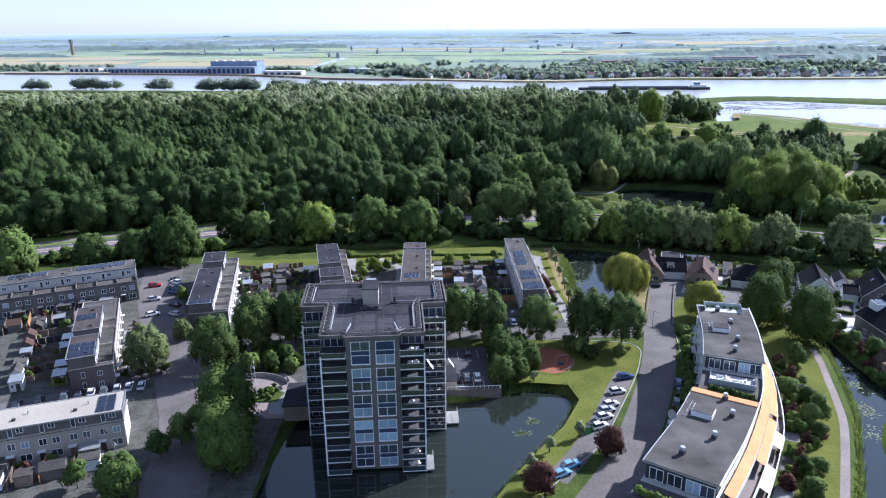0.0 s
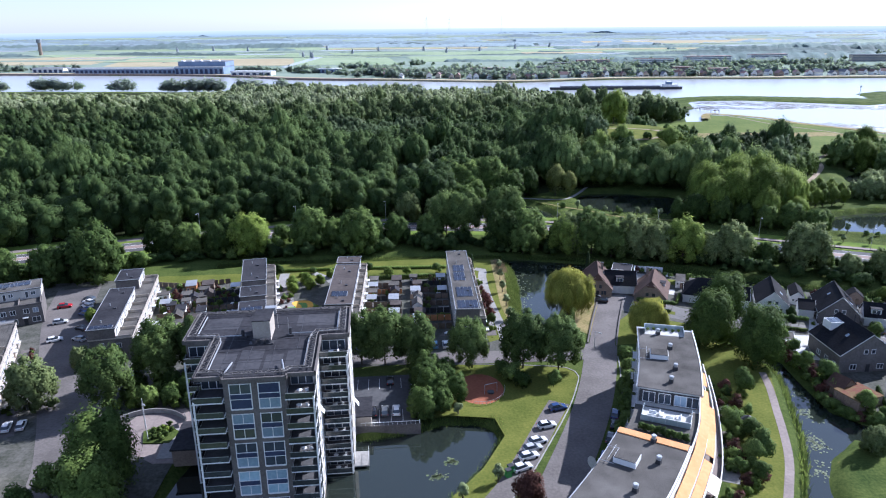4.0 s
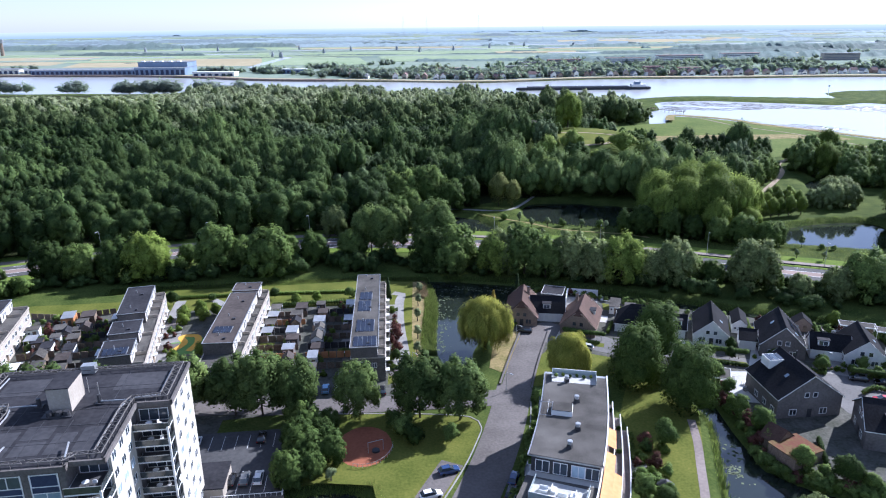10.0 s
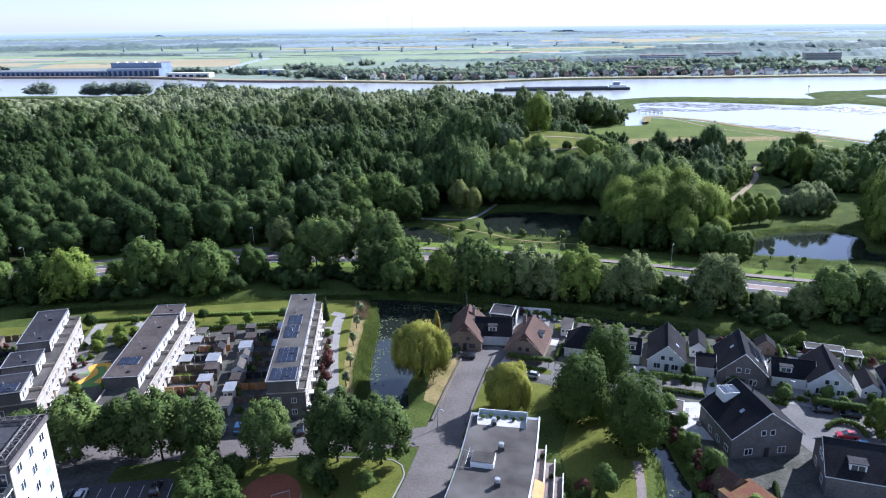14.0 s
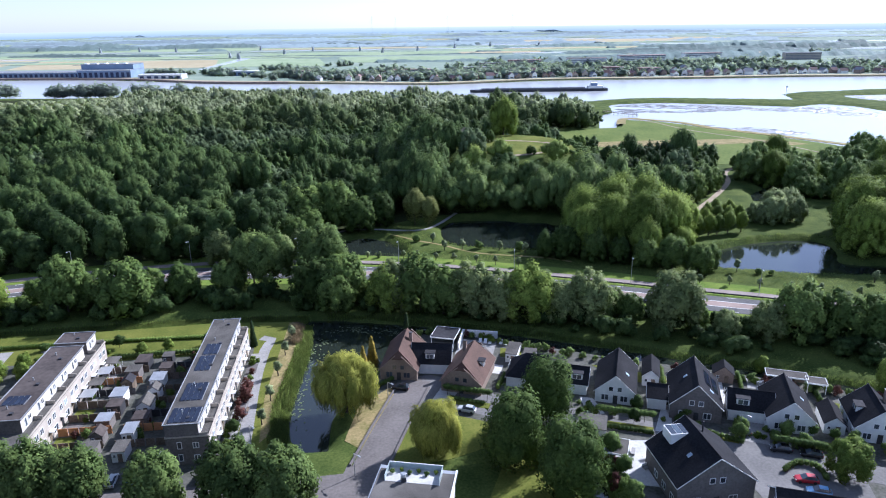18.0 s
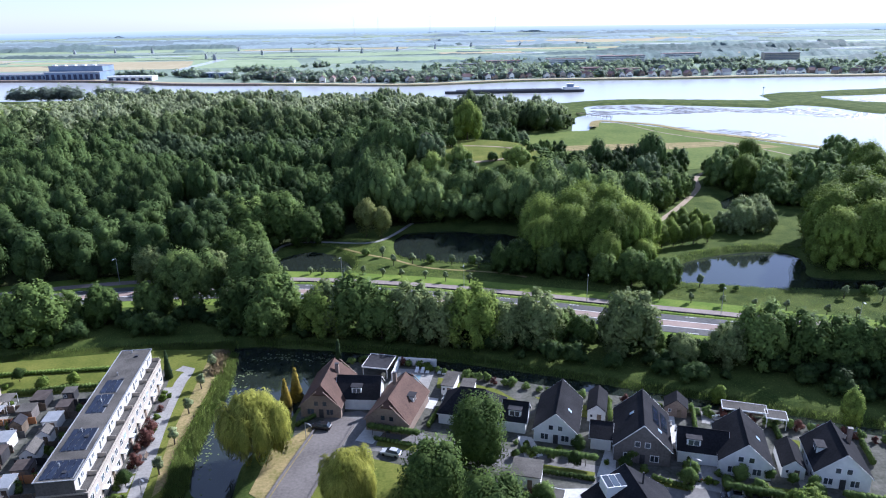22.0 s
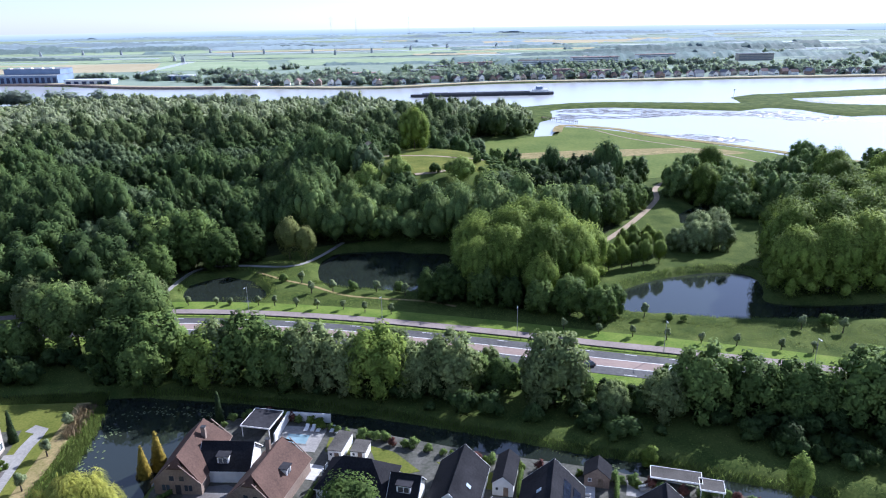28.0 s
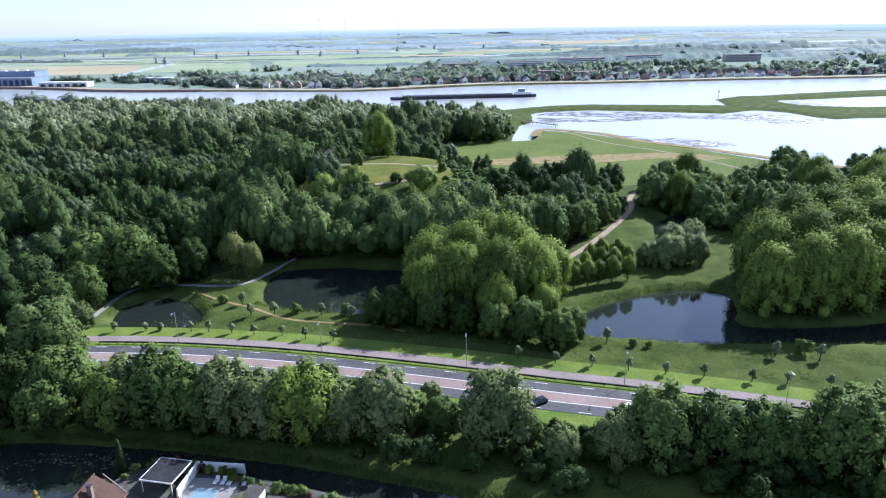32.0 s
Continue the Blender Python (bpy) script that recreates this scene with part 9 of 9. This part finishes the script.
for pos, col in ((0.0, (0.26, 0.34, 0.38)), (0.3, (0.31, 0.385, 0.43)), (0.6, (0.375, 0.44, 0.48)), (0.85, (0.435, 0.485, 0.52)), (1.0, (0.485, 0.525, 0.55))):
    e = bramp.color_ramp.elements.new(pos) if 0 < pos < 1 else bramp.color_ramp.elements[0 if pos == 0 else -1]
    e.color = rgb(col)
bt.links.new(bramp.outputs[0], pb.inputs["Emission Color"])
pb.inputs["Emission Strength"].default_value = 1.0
bd.single("backdrop", mb, "glowing backdrop of the far plain, horizon haze painted as a gradient", "backdrop", kind="structure")

# ---------------------------------------------------------------- on the river
ship = thing("cargo_barge", 262, 922, WATER_Z, -3, "long dark river barge with a white and blue wheelhouse", "ship")
hull = [(-84, 0), (-78, -5.5), (80, -5.7), (84, -4), (84, 4), (80, 5.7), (-78, 5.5)]
Mesh().prism(hull, -0.5, 3.0).part("hull", M_DARKMETAL, ship, "black barge hull")
Mesh().box(-70, 56, -4.6, 4.6, 3.0, 4.6).part("hatch_cover", M_FARGREY, ship, "grey cargo hatches")
Mesh().box(60, 78, -4.5, 4.5, 3.0, 6.0).part("deckhouse", M_WHITE, ship)
Mesh().box(64, 71, -3.2, 3.2, 6.0, 9.2).part("wheelhouse", M_BLUEHALL, ship, "blue and white wheelhouse")
Mesh().box(63.6, 71.4, -3.5, 3.5, 9.2, 9.6).part("wheelhouse_roof", M_WHITE, ship)
for x0 in (-40, -8, 24):
    Mesh().box(x0, x0 + 0.6, -4.7, 4.7, 4.6, 4.9).part("hatch_beam", M_METAL, ship)
beacon = thing("beacon", 512, 809, -1, 0, "slim white navigation beacon on the spit", "beacon")
Mesh().rod((0, 0, 0), (0, 0, 9), 0.35, 0.25).part("mast", M_WHITE, beacon)
Mesh().rod((0, 0, 9), (0, 0, 11), 1.2, 0.9, 8).part("lantern", M_WHITE, beacon)
fb = thing("footbridge", 285, 691, 0, math.degrees(math.atan2(-30, 21)), "wooden footbridge over the lagoon's inlet", "bridge")
Mesh().box(-19, 19, -1.1, 1.1, 0.2, 0.45).part("deck", M_WOOD, fb)
for s in (-1, 1):
    Mesh().box(-19, 19, s * 1.05 - 0.05, s * 1.05 + 0.05, 1.4, 1.52).part("handrail", M_WOOD, fb)
    for k in range(10):
        Mesh().box(-18.5 + k * 4.1, -18.3 + k * 4.1, s * 1.05 - 0.1, s * 1.05 + 0.1, -2.5, 1.4).part("post", M_WOOD, fb)
hut = thing("lookout_hut", 114.5, 449.5, gz(114.5, 449.5) - 0.2, 15, "wooden lookout hut on stilts on the hilltop", "hut")
for sx in (-1.8, 1.8):
    for sy in (-1.8, 1.8):
        Mesh().box(sx - 0.12, sx + 0.12, sy - 0.12, sy + 0.12, 0, 5.6).part("post", M_WOOD, hut)
Mesh().box(-2.3, 2.3, -2.3, 2.3, 2.6, 2.8).part("floor", M_WOOD, hut)
Mesh().box(-2.3, 2.3, 2.1, 2.25, 2.8, 3.9).part("railing", M_WOOD, hut)
for s in (-1, 1):
    q = [(s * 2.9, -2.9, 5.3), (s * 2.9, 2.9, 5.3), (0, 2.9, 7.2), (0, -2.9, 7.2)]
    Mesh().slab(q if s > 0 else q[::-1], 0.15).part("roof_side", M_WOOD, hut)

# ---------------------------------------------------------------- cars
CAR_PAINT = {n: surface("car_paint_" + n, a, b, 0.25, 0.6, spec=0.7) for n, a, b in (("white", (0.72, 0.72, 0.72), (0.8, 0.8, 0.8)), ("black", (0.012, 0.012, 0.014), (0.02, 0.02, 0.024)), ("grey", (0.10, 0.105, 0.11), (0.14, 0.145, 0.15)),
                                                                              ("silver", (0.42, 0.43, 0.44), (0.5, 0.51, 0.52)), ("blue", (0.03, 0.06, 0.16), (0.045, 0.08, 0.2)), ("light blue", (0.15, 0.32, 0.55), (0.2, 0.38, 0.6)), ("red", (0.38, 0.02, 0.03), (0.46, 0.03, 0.04)))}
M_TYRE = surface("tyre", (0.015, 0.015, 0.015), (0.03, 0.03, 0.03), 0.9)
M_LAMPGLASS = surface("car_lamp", (0.6, 0.6, 0.58), (0.75, 0.75, 0.72), 0.2)
M_TAIL = surface("tail_lamp", (0.3, 0.01, 0.01), (0.4, 0.02, 0.02), 0.2)
CARS = {}


def loft(sections):
    """A body skinned over cross-sections of equal size along y."""
    m, n = Mesh(), len(sections[0][1])
    v = [(x, y, z) for y, ring in sections for x, z in ring]
    f = [tuple(range(n))[::-1], tuple(range((len(sections) - 1) * n, len(sections) * n))]
    for k in range(len(sections) - 1):
        for i in range(n):
            j = (i + 1) % n
            f.append((k * n + i, k * n + j, (k + 1) * n + j, (k + 1) * n + i))
    return m.add(v, f)


def car_ring(hw, z0, zs, z1, tw):
    return [(-hw * 0.92, z0), (hw * 0.92, z0), (hw, zs * 0.6), (hw * 0.97, zs), (tw, z1), (-tw, z1), (-hw * 0.97, zs), (-hw, zs * 0.6)]


def car(x, y, rz, paint="white", van=False, z=0.075):
    key = (paint, van)
    if key not in CARS:
        e = thing("parked_car", 0, 0, 0, 0, f"{paint} parked {'van' if van else 'car'} with dark windows", "van" if van else "car", "parked cars")
        if van:
            body = loft([(-2.4, car_ring(0.85, 0.35, 0.8, 1.5, 0.75)), (-2.25, car_ring(0.95, 0.25, 1.0, 1.9, 0.82)), (1.2, car_ring(0.95, 0.25, 1.0, 1.9, 0.82)), (1.75, car_ring(0.93, 0.25, 0.95, 1.15, 0.8)), (2.35, car_ring(0.85, 0.3, 0.75, 0.95, 0.7))])
            cab = loft([(-2.0, car_ring(0.955, 1.05, 1.1, 1.6, 0.88)), (1.2, car_ring(0.955, 1.05, 1.1, 1.62, 0.88)), (1.68, car_ring(0.9, 1.05, 1.1, 1.2, 0.85))])
        else:
            body = loft([(-2.1, car_ring(0.78, 0.35, 0.6, 0.8, 0.66)), (-1.95, car_ring(0.88, 0.22, 0.75, 0.92, 0.74)), (0.9, car_ring(0.88, 0.2, 0.78, 0.92, 0.78)), (1.85, car_ring(0.86, 0.22, 0.65, 0.78, 0.7)), (2.1, car_ring(0.74, 0.3, 0.5, 0.62, 0.6))])
            cab = loft([(-1.95, car_ring(0.74, 0.86, 0.9, 0.95, 0.7)), (-1.45, car_ring(0.8, 0.86, 0.95, 1.4, 0.6)), (0.1, car_ring(0.8, 0.86, 0.95, 1.44, 0.62)), (1.0, car_ring(0.76, 0.84, 0.88, 0.92, 0.7))])
        b = body.part("body", CAR_PAINT[paint], e)
        cab.part("car_window", M_GLASS, e, "dark car windows")
        if not van:
            loft([(-1.4, [(-0.58, 1.40), (0.58, 1.40), (0.55, 1.46), (-0.55, 1.46)]), (0.1, [(-0.6, 1.44), (0.6, 1.44), (0.56, 1.50), (-0.56, 1.50)])]).part("roof", CAR_PAINT[paint], e)
        for sx in (-1, 1):
            for sy in (-1.3, 1.35):
                Mesh().rod((sx * 0.68, sy, 0.31), (sx * 0.9, sy, 0.31), 0.31, n=12).part("wheel", M_TYRE, e)
            yl = 2.38 if van else 2.08
            Mesh().box(sx * 0.6 - 0.14, sx * 0.6 + 0.14, yl - 0.12, yl, 0.55, 0.68).part("headlight", M_LAMPGLASS, e)
            Mesh().box(sx * 0.68 - 0.1, sx * 0.68 + 0.1, -(yl + 0.03), -(yl - 0.1), 0.65, 0.82).part("tail_light", M_TAIL, e)
        CARS[key] = e
        e.matrix_basis = pose(x, y, z, 0, 0, rz)
        return e
    return copy_thing(CARS[key], pose(x, y, z, 0, 0, rz))


for x, y, rz, p in ((44.6, 153.0, -75, "blue"), (40.9, 145.9, -75, "white"), (38.0, 140.1, -70, "white"), (36.6, 137.6, -70, "silver"), (35.4, 134.9, -70, "white"), (33.6, 131.2, -65, "white"), (24.9, 117.4, -62, "light blue"), (22.6, 114.6, -60, "light blue"),
                    (56.8, 149.7, -20, "blue"), (55.6, 145.6, -20, "black"), (53.4, 140.6, -22, "grey"), (50.4, 133.9, -25, "blue"), (49.2, 131.4, -25, "silver")):
    car(x, y, rz, p)
for x, y, rz, p in ((-98.8, 142.0, 20, "black"), (-94.8, 144.0, 20, "black"), (-90.0, 146.0, 20, "grey"), (-87.0, 146.7, 20, "black"), (-84.4, 147.6, 20, "white"), (-81.8, 148.5, 20, "grey"), (-79.0, 149.4, 20, "silver"), (-76.4, 150.0, 15, "white"), (-73.6, 150.6, 15, "white"),
                    (-88.0, 194.2, -60, "white"), (-92.5, 206.5, -68, "silver"), (-97, 218.7, -70, "red"), (-92.0, 224.6, 65, "grey"), (-91.0, 221.6, 65, "white"), (-90.0, 218.4, 65, "white"), (-89.0, 215.2, 65, "blue"), (-88, 212.2, 65, "blue"), (-84.0, 201.6, 65, "black"), (-81.4, 194.4, 65, "silver")):
    car(x, y, rz, p)
for x, y, p in ((3.0, 152.6, "black"), (5.6, 152.8, "grey"), (8.2, 153.0, "white"), (6.2, 166.6, "black")):
    car(x, y, 3, p, z=0.25)
for x, y, rz, p in ((-7.0, 165.6, 3, "white"), (-9.7, 165.4, 3, "grey")):
    car(x, y, rz, p, z=0.25)
for x, y, rz, p in ((69.8, 215.0, 75, "black"), (84.2, 203.6, 65, "silver"), (141.6, 189.4, -20, "grey"), (145.0, 182.0, 70, "black"), (149.9, 179.6, 68, "black"), (144.4, 172.2, 75, "red"), (144.6, 168.6, 70, "light blue"), (30.8, 184.6, 5, "black"), (20.3, 186.3, 3, "white"), (17.4, 186.3, 3, "light blue"), (9, 184.8, 4, "grey"), (14.0, 185.6, 3, "silver"), (-3, 184.6, 4, "blue"), (-30, 181, 10, "grey"), (-40, 179, 10, "silver")):
    car(x, y, rz, p)
# two on the main road
for x, y, p, v in ((147.8, 260.6, "black", False), (177.2, 247.4, "white", True), (160.2, 254.8, "black", False)):
    ob = car(x, y, 113, p, v, z=0.112)
    ob["label"] = f"{p} {'van' if v else 'car'} driving on the main road"

# ---------------------------------------------------------------- lamps, guard rail


def street_lamp(x, y, rz, h=9.2, z=0.0):
    e = thing("street_lamp", x, y, z, rz, "tall grey steel street lamp with a short arm", "street lamp", "street lamps")
    Mesh().rod((0, 0, 0), (0, 0, h), 0.10, 0.06, 8).part("pole", M_METAL, e)
    Mesh().rod((0, 0, h), (0, -1.3, h + 0.15), 0.05, 0.04).part("arm", M_METAL, e)
    Mesh().box(-0.16, 0.16, -2.0, -1.1, h + 0.08, h + 0.24, 0.85).part("lamp_head", M_METAL, e)
    return e


for x, y in ((72.1, 302.3), (111.0, 288.4), (147.2, 275.2), (182.4, 259.4), (213.5, 243.6), (36, 311), (-2, 311.5), (-40, 305), (-78, 295)):
    street_lamp(x, y, -15)
for x, y, h in ((46, 180, 5.0), (38.2, 196, 4.5), (-46.1, 148.9, 6.5), (47, 118, 6), (60, 183, 5), (66.8, 211.5, 4), (-55, 165, 5), (-70, 200, 5), (92, 199, 4.5), (140, 189, 4.5), (-66, 120, 5)):
    street_lamp(x, y, 40, h)
R0 = 98
rail = thing("guard_rail", ROAD[R0][0], ROAD[R0][1], 0, 0, "dark timber and steel guard rail along the main road", "guard rail")
rd, rs = along(ROAD)
for k, i in enumerate(range(R0, R0 + 56)):
    if i + 1 >= len(ROAD):
        break
    a, b = ROAD[i] - rs[i] * 7.6 - ROAD[R0], ROAD[i + 1] - rs[i + 1] * 7.6 - ROAD[R0]
    Mesh().add([(a[0], a[1], 0.45), (b[0], b[1], 0.35), (b[0], b[1], 0.85), (a[0], a[1], 0.8), (a[0] + 0.08, a[1] + 0.08, 0.45), (b[0] + 0.08, b[1] + 0.08, 0.45), (b[0] + 0.08, b[1] + 0.08, 0.8), (a[0] + 0.08, a[1] + 0.08, 0.8)],
               [(0, 1, 2, 3), (7, 6, 5, 4), (3, 2, 6, 7), (0, 4, 5, 1), (0, 3, 7, 4), (1, 5, 6, 2)]).part("beam", M_DARKMETAL, rail)
    for s in (0.0, 0.5):
        p = a + (b - a) * s
        box_part("post", (0.16, 0.16, 0.85), (p[0], p[1] + 0.14, 0), M_WOOD, rail)
# bridge parapets
for side in (-1, 1):
    bd_, bs_ = along(BRIDGE)
    par = thing("bridge_parapet", BRIDGE[0][0], BRIDGE[0][1], 0, 0, "low pale brick parapet beside the bridge street", "wall", "bridge parapets")
    for i in range(len(BRIDGE) - 2):
        a, b = BRIDGE[i] + bs_[i] * side * 3.6 - BRIDGE[0], BRIDGE[i + 1] + bs_[i + 1] * side * 3.6 - BRIDGE[0]
        w = bs_[i] * side * 0.4
        q = [(a[0], a[1], 0.5), (b[0], b[1], 0.5), (b[0] + w[0], b[1] + w[1], 0.5), (a[0] + w[0], a[1] + w[1], 0.5)]
        Mesh().slab(q if side < 0 else q[::-1], 2.3).part("wall", M_BRICKROAD, par)

# ---------------------------------------------------------------- reeds, tall grass, water lilies
def blades(name, spots, h0, h1, w, material, label, seed, per=1):
    rng = np.random.default_rng(seed)
    P = np.repeat(np.array(spots, float), per, 0)
    P[:, :2] += rng.normal(0, 0.35, (len(P), 2))
    n = len(P)
    a = rng.uniform(0, 6.28, n)
    u = np.stack([np.cos(a), np.sin(a), np.zeros(n)], 1) * (w * rng.uniform(0.6, 1.4, n))[:, None]
    tip = np.stack([rng.normal(0, 0.25, n), rng.normal(0, 0.25, n), rng.uniform(h0, h1, n)], 1)
    Q = np.stack([P - u, P + u, P + u * 0.35 + tip, P - u * 0.35 + tip], 1)
    me = leafy(bpy.data.meshes.new(name), Q, None)
    me.materials.append(material)
    return tagged(new(name, me), label, "reeds" if "reed" in name else "grass", kind="stuff")


prng = np.random.default_rng(66)


def strip_spots(line, n, half):
    L = smooth_line(line, 1.0)
    d, s = along(L)
    i = prng.integers(0, len(L), n)
    p = L[i] + s[i] * prng.uniform(-half, half, (n, 1)) + d[i] * prng.uniform(-0.5, 0.5, (n, 1))
    z = np.maximum(ground_z(p[:, 0], p[:, 1]), WATER_Z - 0.1)
    return np.stack([p[:, 0], p[:, 1], z], 1)


blades("reed_bed", np.concatenate([strip_spots([(43.6, 196), (42.8, 212), (44.6, 240), (43.4, 256)], 11000, 1.6), strip_spots([(-60, 257), (-20, 260.5), (20, 262), (43, 260.5)], 20000, 2.0), strip_spots([(101.5, 178), (102.6, 168), (98.6, 154), (92.6, 137), (78, 109.5), (68, 94)], 2600, 0.6)]), 0.7, 1.35, 0.075, M_REED, "dense green reeds along the water's edge", 1)
blades("dry_reed", strip_spots([(42.2, 243), (42.0, 257)], 1300, 0.9), 1.0, 1.8, 0.10, M_STRAW, "dry straw-coloured reeds at the corner of the pond", 2)
blades("bank_reed", np.concatenate([strip_spots([(50, 262), (66, 258.2), (82, 253), (105, 244.6), (120, 237.6), (134, 230.8), (150, 222.6), (160, 218.2), (173, 210.8), (190, 202.6)], 5200, 0.7), strip_spots([(30.8, 149), (31, 143), (25.7, 132), (19.8, 124.5), (12.5, 113.5), (6, 103)], 900, 0.4), strip_spots([(12, 149), (20, 151.6), (29.6, 150.2)], 500, 0.5), strip_spots([(197, 285), (214, 278.6), (237, 275.6), (257, 271), (285, 264)], 1500, 1.0), strip_spots([(180, 291), (186, 305.5), (202, 315), (225, 320), (240, 316)], 1800, 1.4), strip_spots([(46, 328), (48, 342), (66, 344), (77, 323), (66, 312)], 1300, 0.8), strip_spots([(90, 328), (104, 320), (126, 314.5), (144, 319)], 1500, 1.0)]), 0.4, 0.95, 0.06, M_REED, "green reeds and sedge fringing the canals and ponds", 3)
tg = []
for line, n, half in (([(-60, 266), (20, 272), (66, 264), (105, 249), (150, 229), (200, 207)], 9000, 8), ([(60, 318), (90, 313), (120, 305), (160, 287), (200, 270), (240, 253)], 14000, 5.5), ([(84, 334), (78, 345), (72, 330)], 2500, 5), ([(180, 285), (214, 272), (250, 262)], 5000, 4)):
    tg.append(strip_spots(line, n, half))
blades("pond_reed", strip_spots([p for p in POND if p[0] > -3] , 2600, 0.5), 0.25, 0.7, 0.05, M_REED, "lush green sedge round the tower's pond", 9)
blades("tall_grass", np.concatenate(tg), 0.12, 0.36, 0.05, foliage("tall_grass_blades", (0.095, 0.145, 0.026), (0.185, 0.23, 0.05), 0.3, 0.2), "rough uncut grass on the dike", 4)


def lilies(name, patches, label):
    m = Mesh()
    r = random.Random(3)
    for cx, cy, n, sx, sy in patches:
        for _ in range(n):
            x, y, q = r.gauss(cx, sx), r.gauss(cy, sy), r.uniform(0.14, 0.32)
            if not inside(POND_EAST, np.array([x]), np.array([y]))[0] and not inside(CANAL, np.array([x]), np.array([y]))[0] and not inside(POND, np.array([x]), np.array([y]))[0]:
                continue
            a = r.uniform(0, 6)
            m.add([(x + q * math.cos(a + k * 1.047), y + q * math.sin(a + k * 1.047), WATER_Z + 0.03) for k in range(6)], [(0, 1, 2, 3, 4, 5)])
    return m.single(name, surface("lily_leaves", (0.09, 0.125, 0.045), (0.17, 0.2, 0.1), 0.6, 2.0), label, "water plants", kind="stuff")


lilies("water_lilies", [(47, 236, 60, 1.5, 5), (46.5, 215, 80, 1.2, 8), (55, 253, 34, 3, 1.5), (62, 254, 24, 3, 1.2), (68, 251, 34, 3, 1.5), (49, 246, 30, 1.5, 2), (101, 152, 60, 1.0, 2), (104, 158, 30, 0.6, 2), (97, 140, 90, 1.2, 1.6), (93, 131, 60, 1.5, 2), (20, 137, 42, 0.9, 0.6), (17, 132, 46, 1.0, 0.6), (150, 217, 60, 2, 0.8), (165, 209, 60, 2, 0.8)], "floating water lily leaves on the ponds")

# ---------------------------------------------------------------- play pitch, bins, small things
hoop = thing("pitch_fence", 27.8, 163, 0, 0, "low curved steel fence round the clay pitch", "fence")
for k in range(12):
    a0, a1 = -1.9 + k * 0.16, -1.9 + (k + 1) * 0.16
    p, q = (5.9 * math.cos(a0), 7.4 * math.sin(a0)), (5.9 * math.cos(a1), 7.4 * math.sin(a1))
    Mesh().rod((*p, 0), (*p, 0.9), 0.05, n=4).part("post", M_METAL, hoop)
    Mesh().rod((*p, 0.9), (*q, 0.9), 0.04, n=4).part("rail", M_METAL, hoop)
bs = thing("swing_frame", 30.2, 161, 0.06, 20, "grey steel play frame with a ring on the clay pitch", "play equipment")
Mesh().rod((-1.6, 0, 0), (-1.6, 0, 2.4), 0.06).part("post", M_METAL, bs)
Mesh().rod((1.6, 0, 0), (1.6, 0, 2.4), 0.06).part("post", M_METAL, bs)
Mesh().rod((-1.6, 0, 2.4), (1.6, 0, 2.4), 0.06).part("crossbar", M_METAL, bs)
Mesh().rod((0, 0, 0), (0, 0, 0.35), 0.8, 0.8, 14).part("ring", M_DARKMETAL, bs)
for x, y in ((31.2, 130.5), (30.6, 129.2)):
    b = thing("waste_container", x, y, 0.06, 25, "green waste container beside the street", "container", "waste containers")
    Mesh().box(-0.55, 0.55, -0.5, 0.5, 0, 1.5, 0.94).part("body", surface("green_plastic", (0.05, 0.25, 0.06), (0.08, 0.32, 0.09), 0.5), b)
    Mesh().box(-0.58, 0.58, -0.53, 0.53, 1.5, 1.62).part("lid", M_DARKMETAL, b)
bench = thing("park_bench", 35.4, 209, 0.08, 90, "wooden bench beside the slab path", "bench")
Mesh().box(-0.9, 0.9, -0.22, 0.22, 0.42, 0.48).part("seat", M_WOOD, bench)
Mesh().box(-0.9, 0.9, 0.2, 0.26, 0.55, 0.95).part("backrest", M_WOOD, bench)
for sx in (-0.7, 0.7):
    Mesh().box(sx - 0.05, sx + 0.05, -0.2, 0.2, 0, 0.42).part("leg", M_METAL, bench)
# young trees on stakes along the lawn
for x, y in ((39.4, 203), (39.8, 213), (40, 225), (40.4, 236), (41, 246), (28.5, 127.5), (22, 137 + 15), (21.5, 122.5), (17, 116)):
    plant("pollard", x, y, 1.1, label="young slim tree on the mown grass")

# ---------------------------------------------------------------- shrubs too many to count
def shrub_mass():
    by = {}
    for key, crown, x, y, z, s, tall, a in SCRUB:
        by.setdefault(crown.materials[0].name, []).append((crown, x, y, z, s, tall, a))
    for mat, rows in by.items():
        V, F, W, o = [], [], [], 0
        for crown, x, y, z, s, tall, a in rows:
            n = len(crown.vertices)
            co = np.empty(n * 3, np.float32)
            crown.vertices.foreach_get("co", co)
            c, d = math.cos(a) * s, math.sin(a) * s
            R = np.array([[c, -d, 0], [d, c, 0], [0, 0, s * tall]])
            V.append(co.reshape(-1, 3) @ R.T + (x, y, z))
            face = np.empty(n * 3, np.float32)
            crown.attributes["facing"].data.foreach_get("vector", face)
            W.append(face.reshape(-1, 3) @ (R / s).T)
            F += [tuple(i + o for i in p.vertices) for p in crown.polygons]
            o += n
        me = bpy.data.meshes.new("shrubs")
        me.from_pydata(np.concatenate(V).tolist(), [], F)
        me.materials.append(bpy.data.materials[mat])
        face = me.attributes.new("facing", 'FLOAT_VECTOR', 'POINT')
        face.data.foreach_set("vector", np.concatenate(W).astype(np.float32).ravel())
        tagged(new("shrubs", me), "scattered leafy shrubs of gardens and banks", "shrubs", kind="stuff")


shrub_mass()
